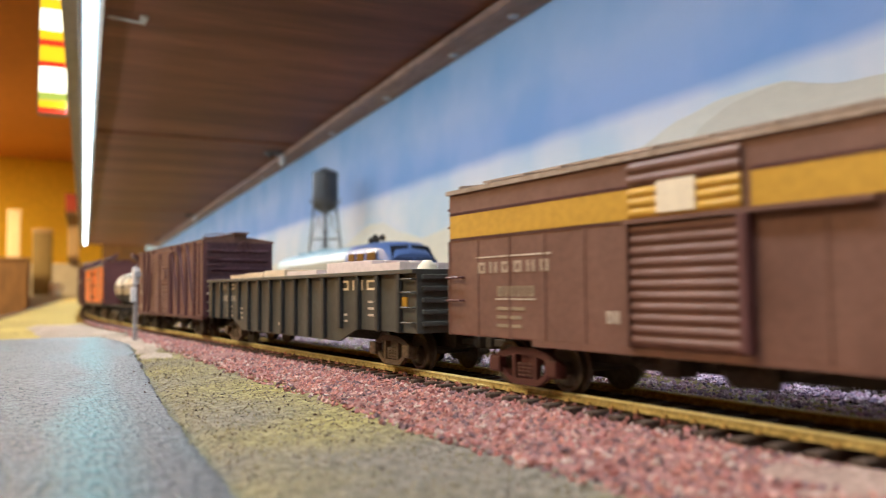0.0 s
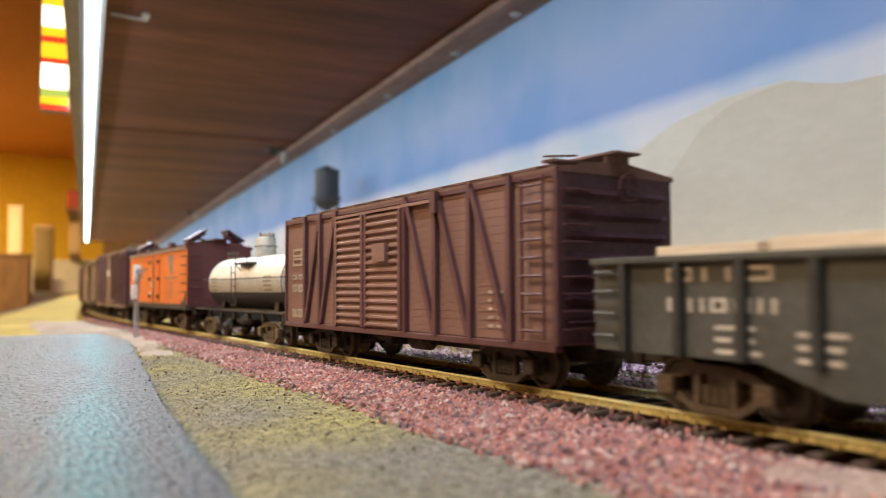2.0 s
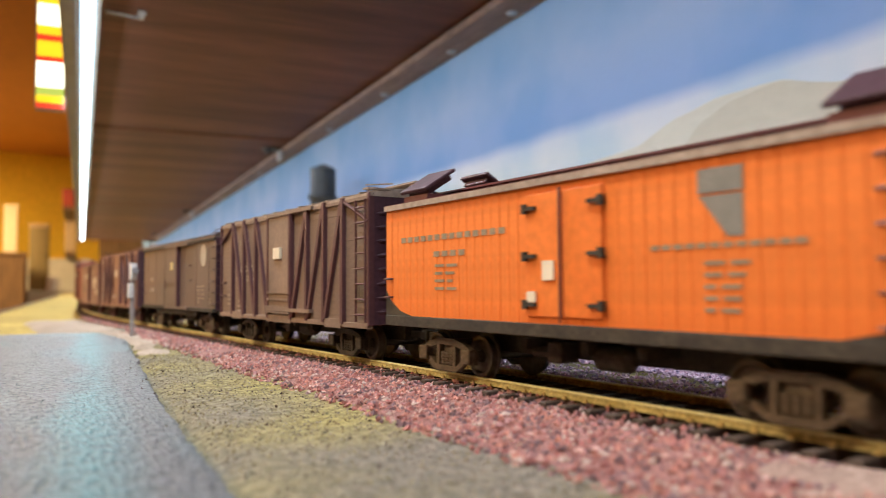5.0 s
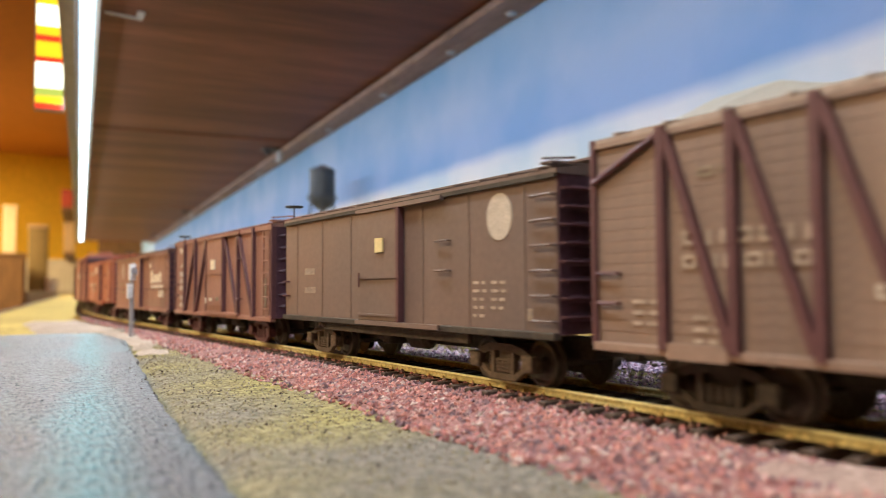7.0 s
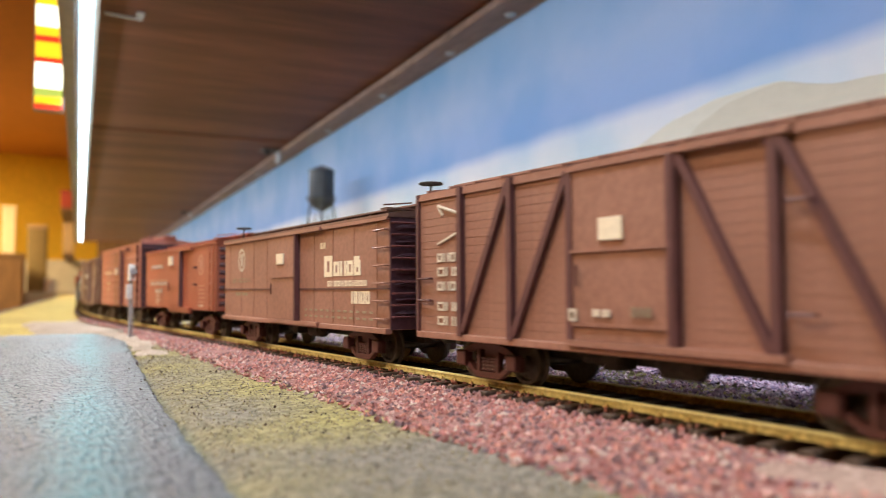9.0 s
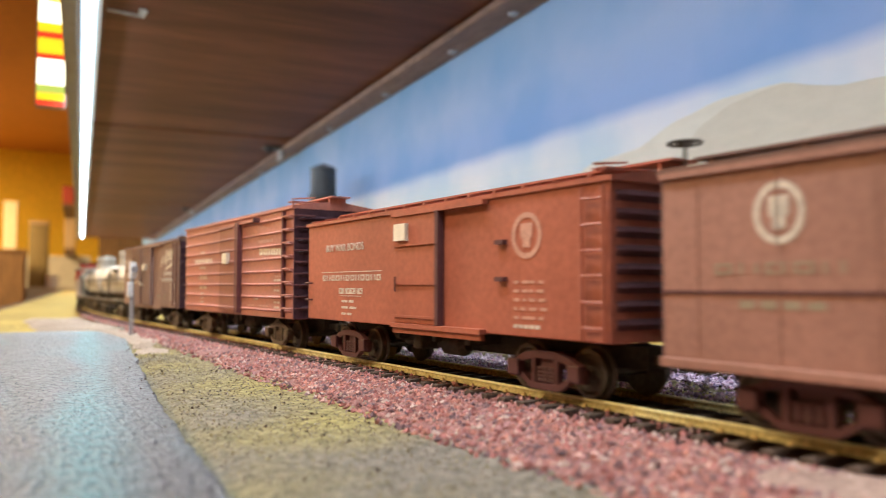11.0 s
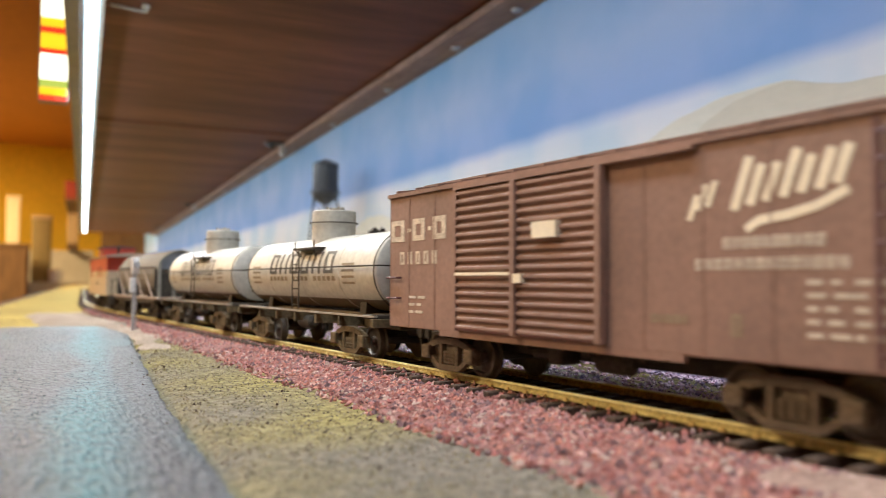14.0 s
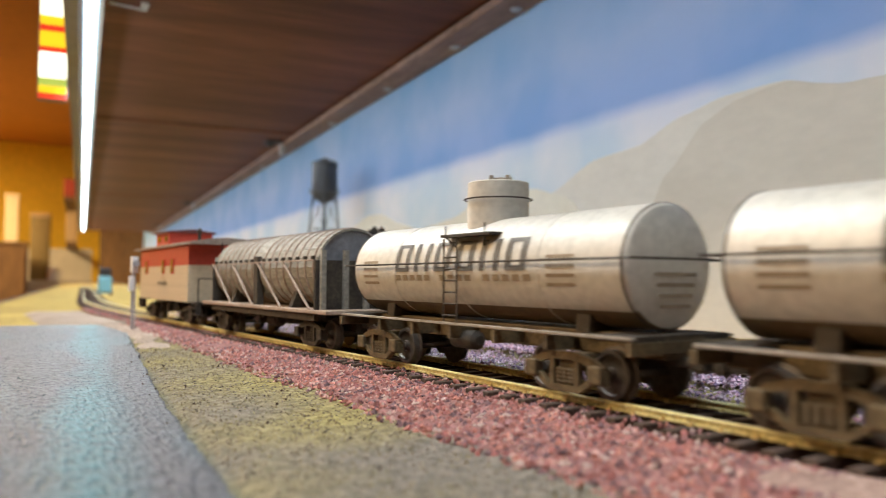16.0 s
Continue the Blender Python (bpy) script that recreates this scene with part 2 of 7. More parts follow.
def glare_streak(m, slope, offset, width):
    """An uneven streak of the second colour, a painted reflection, lying along x = slope * y + offset."""
    nt = m.node_tree
    ramp = nt.nodes["Color Ramp"]
    noise = ramp.inputs[0].links[0].from_node
    co = nt.nodes.new("ShaderNodeTexCoord")
    dot = nt.nodes.new("ShaderNodeVectorMath")
    dot.operation = "DOT_PRODUCT"
    dot.inputs[1].default_value = (1, -slope, 0)
    nt.links.new(co.outputs["Object"], dot.inputs[0])
    wave = nt.nodes.new("ShaderNodeMath")
    wave.operation = "MULTIPLY_ADD"
    wave.inputs[1].default_value, wave.inputs[2].default_value = width * 1.6, -offset - width * 0.8
    nt.links.new(noise.outputs[0], wave.inputs[0])
    add = nt.nodes.new("ShaderNodeMath")
    nt.links.new(dot.outputs["Value"], add.inputs[0])
    nt.links.new(wave.outputs[0], add.inputs[1])
    off = nt.nodes.new("ShaderNodeMath")
    off.operation = "ABSOLUTE"
    nt.links.new(add.outputs[0], off.inputs[0])
    band = nt.nodes.new("ShaderNodeMapRange")
    band.inputs[1].default_value, band.inputs[2].default_value = 0.0, width
    band.inputs[3].default_value, band.inputs[4].default_value = 0.27, 0.0
    nt.links.new(off.outputs[0], band.inputs[0])
    mix = nt.nodes.new("ShaderNodeMath")
    mix.operation = "MULTIPLY_ADD"
    mix.inputs[1].default_value = 0.85
    nt.links.new(noise.outputs[0], mix.inputs[0])
    lift = nt.nodes.new("ShaderNodeMath")
    lift.inputs[1].default_value = -0.05
    nt.links.new(band.outputs[0], lift.inputs[0])
    nt.links.new(lift.outputs[0], mix.inputs[2])
    nt.links.new(mix.outputs[0], ramp.inputs[0])


# the strip's reflection on the road, put into its colour
glare_streak(M["road"], 0.152, 0.0018, 0.0095)


# ---- mesh tools ----


def box(bm, lo, hi, bevel=0.0):
    """Adds a box to bm, between two corners, its edges eased if asked."""
    vs = [bm.verts.new((x, y, z)) for z in (lo[2], hi[2]) for y in (lo[1], hi[1]) for x in (lo[0], hi[0])]
    fs = [bm.faces.new([vs[i] for i in f]) for f in ((0, 2, 3, 1), (4, 5, 7, 6), (0, 1, 5, 4), (2, 6, 7, 3), (0, 4, 6, 2), (1, 3, 7, 5))]
    if bevel:
        es = list({e for f in fs for e in f.edges})
        bmesh.ops.bevel(bm, geom=es, offset=bevel, segments=2, affect="EDGES", profile=0.5)
    return bm


def boxes(*pairs, bevel=0.0):
    bm = bmesh.new()
    for lo, hi in pairs:
        box(bm, lo, hi, bevel)
    return bm


def rod(bm, a, b, r, n=8, r2=None):
    """Adds a round bar from a to b."""
    a, b = Vector(a), Vector(b)
    q = (b - a).to_track_quat("Z", "Y").to_matrix()
    rings = []
    for p, rr in ((a, r), (b, r if r2 is None else r2)):
        rings.append([bm.verts.new(p + q @ Vector((rr * math.cos(2 * math.pi * k / n), rr * math.sin(2 * math.pi * k / n), 0))) for k in range(n)])
    for k in range(n):
        bm.faces.new((rings[0][k], rings[0][(k + 1) % n], rings[1][(k + 1) % n], rings[1][k]))
    bm.faces.new(rings[0][::-1])
    bm.faces.new(rings[1])
    return bm


def rods(r, *pairs, n=8):
    bm = bmesh.new()
    for a, b in pairs:
        rod(bm, a, b, r, n)
    return bm


def lathe(bm, centre, axis, profile, n=24):
    """Adds a turned body: profile of (distance along axis, radius)."""
    q = Vector(axis).to_track_quat("Z", "Y").to_matrix()
    rings = []
    for h, r in profile:
        rings.append([bm.verts.new(Vector(centre) + q @ Vector((max(r, 1e-5) * math.cos(2 * math.pi * k / n), max(r, 1e-5) * math.sin(2 * math.pi * k / n), h))) for k in range(n)])
    for i in range(len(rings) - 1):
        for k in range(n):
            bm.faces.new((rings[i][k], rings[i][(k + 1) % n], rings[i + 1][(k + 1) % n], rings[i + 1][k]))
    bm.faces.new(rings[0][::-1])
    bm.faces.new(rings[-1])
    return bm


def prism(bm, outline, y0, y1):
    """Adds a body of one cross-section (x, z) from y0 to y1."""
    a = [bm.verts.new((x, y0, z)) for x, z in outline]
    b = [bm.verts.new((x, y1, z)) for x, z in outline]
    n = len(outline)
    for k in range(n):
        bm.faces.new((a[k], a[(k + 1) % n], b[(k + 1) % n], b[k]))
    bm.faces.new(a[::-1])
    bm.faces.new(b)
    return bm


def mesh_of(name, bm, mat, smooth=False):
    me = bpy.data.meshes.new(name)
    bmesh.ops.recalc_face_normals(bm, faces=bm.faces)
    if smooth:
        for f in bm.faces:
            f.smooth = True
    bm.to_mesh(me)
    bm.free()
    me.materials.append(M[mat] if isinstance(mat, str) else mat)
    if smooth:
        me.set_sharp_from_angle(angle=radians(40))
    return me


def part(name, bm, mat, parent, label="", smooth=False):
    ob = new(name, mesh_of(name, bm, mat, smooth))
    ob.parent = parent
    if label:
        ob["label"] = label
    return ob


def part_of(name, me, parent, label="", at=None):
    """A part on a mesh that alike parts share."""
    ob = new(name, me)
    ob.parent = parent
    if at is not None:
        ob.matrix_basis = at
    if label:
        ob["label"] = label
    return ob


def solid(name, bm, mat, label, category, kind="", m=None, group="", smooth=False):
    ob = new(name, mesh_of(name, bm, mat, smooth))
    if m is not None:
        ob.matrix_world = m
    return tagged(ob, label, category, group, kind)


def thing(name, label, category, m=None, group="", kind=""):
    ob = new(name)
    ob.empty_display_size = 0.01
    if m is not None:
        ob.matrix_world = m
    return tagged(ob, label, category, group, kind)



def sky_paint():
    """The wall's paint: blue at the top, a white haze below, uneven brushwork."""
    m = bpy.data.materials.new("painted_sky")
    m.use_nodes = True
    nt = m.node_tree
    b = nt.nodes["Principled BSDF"]
    co = nt.nodes.new("ShaderNodeTexCoord")
    sp = nt.nodes.new("ShaderNodeSeparateXYZ")
    nt.links.new(co.outputs["Object"], sp.inputs[0])
    n = nt.nodes.new("ShaderNodeTexNoise")
    n.inputs["Scale"].default_value, n.inputs["Detail"].default_value = 9, 3
    n2 = nt.nodes.new("ShaderNodeTexNoise")
    n2.inputs["Scale"].default_value, n2.inputs["Detail"].default_value = 22, 4
    n3 = nt.nodes.new("ShaderNodeTexNoise")
    n3.inputs["Scale"].default_value, n3.inputs["Detail"].default_value = 160, 3
    for k in (n, n2, n3):
        nt.links.new(co.outputs["Object"], k.inputs["Vector"])
    ad = nt.nodes.new("ShaderNodeMath")
    ad.operation = "MULTIPLY_ADD"
    ad.inputs[1].default_value, ad.inputs[2].default_value = 0.006, -0.003
    nt.links.new(n2.outputs[0], ad.inputs[0])
    z = nt.nodes.new("ShaderNodeMath")
    nt.links.new(sp.outputs[2], z.inputs[0])
    nt.links.new(ad.outputs[0], z.inputs[1])
    mr = nt.nodes.new("ShaderNodeMapRange")
    mr.inputs[1].default_value, mr.inputs[2].default_value = 0.06, 0.28
    nt.links.new(z.outputs[0], mr.inputs[0])
    r = nt.nodes.new("ShaderNodeValToRGB")
    e = r.color_ramp.elements
    e[0].position, e[0].color = 0.0, (0.651, 0.651, 0.642, 1)
    e[1].position, e[1].color = 1.0, (0.222, 0.400, 0.668, 1)
    for p, c in ((0.30, (0.651, 0.686, 0.757, 1)), (0.372, (0.600, 0.650, 0.775, 1)), (0.425, (0.246, 0.378, 0.692, 1)), (0.66, (0.317, 0.443, 0.706, 1))):
        q = e.new(p)
        q.color = c
    nt.links.new(mr.outputs[0], r.inputs[0])
    r2 = nt.nodes.new("ShaderNodeValToRGB")
    r2.color_ramp.elements[0].position, r2.color_ramp.elements[0].color = 0.40, (0.62, 0.86, 0.95, 1)
    r2.color_ramp.elements[1].position, r2.color_ramp.elements[1].color = 0.60, (1.30, 1.15, 1.04, 1)
    nt.links.new(n.outputs[0], r2.inputs[0])
    mx = nt.nodes.new("ShaderNodeMix")
    mx.data_type, mx.blend_type = "RGBA", "MULTIPLY"
    mx.inputs[0].default_value = 0.42
    nt.links.new(r.outputs[0], mx.inputs[6])
    nt.links.new(r2.outputs[0], mx.inputs[7])
    nt.links.new(mx.outputs[2], b.inputs["Base Color"])
    b.inputs["Roughness"].default_value = 0.85
    b.inputs["Specular IOR Level"].default_value = 0.2
    bp = nt.nodes.new("ShaderNodeBump")
    bp.inputs["Strength"].default_value, bp.inputs["Distance"].default_value = 0.15, 0.001
    nt.links.new(n3.outputs[0], bp.inputs["Height"])
    nt.links.new(bp.outputs[0], b.inputs["Normal"])
    return m


M["sky"] = sky_paint()

# ---- the setting ----
S1 = 4.3


def grid(name, mat, x0, x1, y0, y1, step, height, label, category, kind="structure", m=None):
    """A sheet of ground over a stretch of the plan; height(x, y) gives z or None where it has none."""
    nx, ny = max(1, round((x1 - x0) / step)), max(1, round((y1 - y0) / step))
    xs, ys = [x0 + (x1 - x0) * i / nx for i in range(nx + 1)], [y0 + (y1 - y0) * j / ny for j in range(ny + 1)]
    verts = [(x, y, height(x, y)) for y in ys for x in xs]
    faces = [(j * (nx + 1) + i, j * (nx + 1) + i + 1, (j + 1) * (nx + 1) + i + 1, (j + 1) * (nx + 1) + i) for j in range(ny) for i in range(nx)]
    me = bpy.data.meshes.new(name)
    me.from_pydata(verts, [], faces)
    me.materials.append(M[mat])
    for p in me.polygons:
        p.use_smooth = True
    ob = new(name, me)
    if m is not None:
        ob.matrix_world = m
    return tagged(ob, label, category, "", kind)


def bump(x, y, f, a):
    return a * noise.noise(Vector((x * f, y * f, 3.1)))


ROADX = lambda y: 0.035 + 0.122 * min(y - 0.1017, 0.0737) + 0.159 * max(0.0, y - 0.1754)      # the grey road's edge
BALX = lambda y: 0.0795 + 0.040 * (y - 0.08) + bump(0.3, y, 40, 0.003) + bump(0.7, y, 150, 0.0015)    # foot of the ballast


def ground_z(x, y):
    z = ZG + bump(x, y, 25, 0.0008) + bump(x, y, 90, 0.0004)
    road = ROADX(y)
    if x > road:
        z += 0.0012 * min(1, (x - road) / 0.006) * (1 if y < 0.5 else max(0, 1 - (y - 0.5) * 8))
        z -= 0.0016 * max(0, 1 - (x - road) / 0.0045) * min(1, max(0, (0.34 - y) / 0.12))
    # ballast shoulder of the main track
    c = track(y)[0].x
    d = abs(x - c)
    top = -0.0030
    if d < 0.040 and y < 3:
        k = min(1, max(0, (0.0385 - d) / 0.019)) if x < c else 1.0
        z = z + (top - z) * k
    return z


solid("layout_board", boxes(((-0.092, -2.6, -0.10), (WALL, 8.6, ZG - 0.006))), "wood", "brown wooden benchwork board under the model scenery", "benchwork", "structure", SHELF)
grid("ground", "grass", -0.12, 0.30, -0.10, 0.54, 0.004, lambda x, y: ground_z(x, y) - (0.0025 if BALX(y) + 0.006 < x < track(y)[0].x + 0.017 else 0), "tan and olive model ground cover beside the track", "ground")
solid("ground_rest", boxes(((-0.092, -2.6, ZG - 0.006), (WALL, 8.6, ZG - 0.0022))), "field", "yellowish model ground cover further along", "ground", "structure", SHELF)
grid("sandy_ground", "sand", 0.03, 0.115, 0.34, 0.80, 0.005, lambda x, y: ZG + 0.0028 + bump(x, y, 30, 0.0013) - 0.30 * max(0, 0.074 - x) - 0.012 * max(0, y - 0.56) - 0.03 * max(0, 0.40 - y) - (0.006 if x < ROADX(y) + 0.002 - 0.16 * max(0, y - 0.41) and y < 0.53 else 0), "pale sandy ground at the road's end", "ground")


def road_sheet():
    rows, cols = 420, 60
    verts, faces = [], []
    for j in range(rows + 1):
        y = -0.30 + 0.835 * j / rows
        e = ROADX(y) + bump(1.7, y, 60, 0.0012) + bump(2.9, y, 220, 0.0005)
        for i in range(cols + 1):
            x = e - 0.16 * (1 - i / cols) ** 1.6
            z = ZG + 0.0021 + bump(x, y, 14, 0.0006) + bump(x, y, 420, 0.00022) + (-0.0012 if i == cols else 0) - 0.02 * max(0, y - 0.50)
            verts.append((x, y, z))
    n = cols + 1
    for j in range(rows):
        for i in range(cols):
            faces.append((j * n + i, j * n + i + 1, (j + 1) * n + i + 1, (j + 1) * n + i))
    me = bpy.data.meshes.new("road")
    me.from_pydata(verts, [], faces)
    me.materials.append(M["road"])
    for p in me.polygons:
        p.use_smooth = True
    tagged(new("road", me), "grey painted model road with a worn rough surface", "road", "", "structure")


road_sheet()
grid("sandy_patch", "sand_pink", 0.070, 0.1065, -0.02, 0.066, 0.003, lambda x, y: ground_z(x, y) + 0.0009 + bump(x, y, 70, 0.0009) - 0.06 * max(0, y - 0.055) - 0.05 * max(0, 0.080 - x), "pinkish sand spread over the ballast's foot", "ground")
solid("fascia", boxes(((-0.098, -2.6, -0.16), (-0.0922, 8.6, ZG))), "wood", "brown wooden layout edge board", "fascia", "structure", SHELF)

solid("wall_backdrop", boxes(((WALL, -2.6, -0.12), (WALL + 0.02, 8.7, DECK + 0.25))), "sky", "wall painted with blue sky and white haze", "backdrop", "structure", SHELF)


def hill(name, mat, ridge, off, label):
    """A painted hill on the wall: a thin cut-out under a ridge line of (along, height)."""
    bm = bmesh.new()
    pts = []
    for (s0, z0), (s1, z1) in zip(ridge, ridge[1:]):
        for k in range(8):
            f = k / 8
            g = f * f * (3 - 2 * f)
            s = s0 + (s1 - s0) * f
            pts.append((s, z0 + (z1 - z0) * (0.5 * f + 0.5 * g) + bump(s, 0, 40, 0.0007)))
    pts.append(ridge[-1])
    top = [bm.verts.new((WALL - off, s, z)) for s, z in pts]
    low = [bm.verts.new((WALL - off, s, ZG - 0.004)) for s, z in pts]
    topb = [bm.verts.new((WALL - off + 0.0006, s, z + 0.0004)) for s, z in pts]
    for k in range(len(pts) - 1):
        bm.faces.new((top[k], top[k + 1], low[k + 1], low[k]))
        bm.faces.new((top[k], topb[k], topb[k + 1], top[k + 1]))
    solid(name, bm, mat, label, "painted hill", "structure", SHELF)


hill("painted_hill_far", "hill_far", [(-1.2, 0.09), (-0.4, 0.11), (0.0, 0.10), (0.20, 0.121), (0.24, 0.1235), (0.267, 0.127), (0.30, 0.1365), (0.344, 0.1375), (0.383, 0.132), (0.423, 0.1195), (0.476, 0.1165), (0.531, 0.098), (0.60, 0.080), (0.70, 0.05)], 0.0010, "pale grey painted hills on the sky wall")
hill("painted_hill_near", "hill", [(-1.0, 0.06), (-0.3, 0.10), (0.10, 0.115), (0.20, 0.122), (0.262, 0.1262), (0.30, 0.1355), (0.335, 0.133), (0.358, 0.1255), (0.395, 0.096), (0.419, 0.061), (0.45, 0.03)], 0.0018, "beige grey painted hill on the sky wall")
hill("painted_hill_low", "hill_pale", [(0.43, 0.0), (0.47, 0.06), (0.51, 0.092), (0.56, 0.1035), (0.614, 0.1095), (0.66, 0.103), (0.72, 0.089), (0.80, 0.082), (0.86, 0.092), (0.93, 0.110), (0.98, 0.112), (1.02, 0.104), (1.10, 0.085), (1.3, 0.07), (1.7, 0.08), (2.6, 0.07), (4.0, 0.075)], 0.0026, "cream painted low hills on the sky wall")

# upper shelf
shelf = thing("shelf_board", "dark stained plywood underside of the upper shelf", "shelf", SHELF, kind="structure")
for a, b in ((-1.1, 0.102), (0.108, 1.273), (1.284, 2.432), (2.446, 3.59), (3.61, S1)):
    part("panel", boxes(((0.0, a, DECK + random.uniform(0, 0.0015)), (WALL - 0.0015, b, DECK + 0.018)), bevel=0.0008), "deck", shelf)
solid("led_diffuser", boxes(((-0.0035, -0.5, DECK - 0.0034), (0.0102, S1 - 0.05, DECK - 0.0008)), bevel=0.0006), "led_edge", "pale translucent edges of the light strip", "light strip", "structure", SHELF)
led = solid("led_strip", boxes(((-0.001, -0.5, DECK - 0.0044), (0.0078, S1 - 0.05, DECK - 0.0036))), "led", "white glowing light strip under the shelf edge", "light strip", "structure", SHELF)
solid("led_channel", boxes(((0.0105, -1.1, DECK - 0.006), (0.0135, S1, DECK - 0.0005))), "metal", "thin aluminium channel beside the light strip", "trim", "structure", SHELF)
solid("shelf_fascia", boxes(((-0.019, -1.1, DECK - 0.012), (-0.006, S1, DECK + 0.07)), bevel=0.001), "fascia", "grey shelf edge board", "fascia", "structure", SHELF)
solid("cleat", boxes(((WALL - 0.033, -1.1, DECK - 0.008), (WALL - 0.0005, S1, DECK - 0.0005)), bevel=0.001), "cleat", "pine strip along the back of the shelf", "trim", "structure", SHELF)
for s in (0.12, 0.345, 0.573, 0.695, 0.886, 1.12, 1.62, 2.1):
    bm = lathe(bmesh.new(), (0, 0, 0), (0, 0, -1), [(0, 0.0055), (0.0010, 0.0052), (0.0022, 0.0028)], 12)
    solid("screw", bm, "metal", "round zinc screw head in the pine strip", "screw", m=Matrix.Translation(spot(s, WALL - 0.012, DECK - 0.0082)), group="screws in the shelf strip", smooth=True)
for s in (1.36, 2.56, 3.7):
    br = thing("bracket", "dark steel angle bracket under the shelf seam", "bracket", SHELF @ pose(WALL - 0.035, s, DECK), group="brackets under the shelf")
    part("plate", boxes(((-0.028, -0.016, -0.003), (0.006, 0.016, 0)), bevel=0.0006), "dark", br)
    part("leg", boxes(((0.0005, -0.012, -0.022), (0.0055, 0.012, -0.003)), bevel=0.0006), "metal", br)
    part("bolt", lathe(bmesh.new(), (-0.018, 0, -0.003), (0, 0, -1), [(0, 0.006), (0.006, 0.005)], 10), "dark", br)
# L-shaped metal piece added to make a bluish glint on the underside
clip = thing("glint_clip", "small L-shaped metal clip added for a bluish glint under the shelf", "cable clip", SHELF @ pose(0.036, 0.735, DECK))
part("tab", boxes(((0.008, -0.010, -0.0015), (0.014, 0.012, 0)), bevel=0.0005), "metal", clip)
part("hook", rods(0.0012, ((-0.018, 0, -0.002), (0.012, 0.004, -0.003)), ((0.012, 0.004, -0.003), (0.014, -0.010, -0.002))), "metal", clip)

# the room beyond
solid("floor", boxes(((-4, -4, -1.32), (3, 9, -1.25))), "ground_floor", "dark room floor", "floor", "structure")
solid("ceiling", boxes(((-4, -4, 1.12), (3, 9, 1.2))), "orange", "orange ceiling of the room", "ceiling", "structure")
solid("wall_far", boxes(((-4, 7.0, -1.25), (3, 7.1, 1.12))), "yellow", "warm yellow far wall", "wall", "structure")
solid("wall_west", boxes(((-4.1, -4, -1.25), (-4, 9, 1.12))), "yellow", "warm yellow side wall", "wall", "structure")
solid("wall_east", boxes(((3, -4, -1.25), (3.1, 9, 1.12))), "yellow", "warm yellow side wall", "wall", "structure")
solid("wall_south", boxes(((-4, -4.1, -1.25), (3, -4, 1.12))), "yellow", "warm yellow back wall", "wall", "structure")

# a striped sign hanging from the shelf edge
sign = thing("hanging_sign", "red, yellow and white striped sign with added glow on the shelf edge", "sign", SHELF @ pose(0, 1.0, 0))
part("backing", boxes(((-0.051, 0.0, 0.234), (-0.0195, 0.018, 0.42)), bevel=0.002), "fascia", sign)

# ---- track ----


def sweep(us, outline, line):
    """A rail-like body: outline of (offset, z) carried along line(u)."""
    bm = bmesh.new()
    prev = None
    for u in us:
        p, h = line(u)
        side = Vector((math.cos(h), -math.sin(h), 0))
        ring = [bm.verts.new(p + side * o + Vector((0, 0, z))) for o, z in outline]
        if prev:
            for k in range(len(ring)):
                j = (k + 1) % len(ring)
                bm.faces.new((prev[k], prev[j], ring[j], ring[k]))
        else:
            bm.faces.new(ring)
        prev = ring
    bm.faces.new(prev[::-1])
    return bm


def rail_outline(c):
    """Web and foot of a rail."""
    return [(c + x, z) for x, z in ((-0.00030, -0.00042), (0.00030, -0.00042), (0.00018, -0.0006), (0.00018, -0.0012), (0.0007, -0.0014), (0.0007, -0.0017), (-0.0007, -0.0017), (-0.0007, -0.0014), (-0.00018, -0.0012), (-0.00018, -0.0006))]


def siding(u):
    return ALONG * u + ACROSS * 0.176, TURN


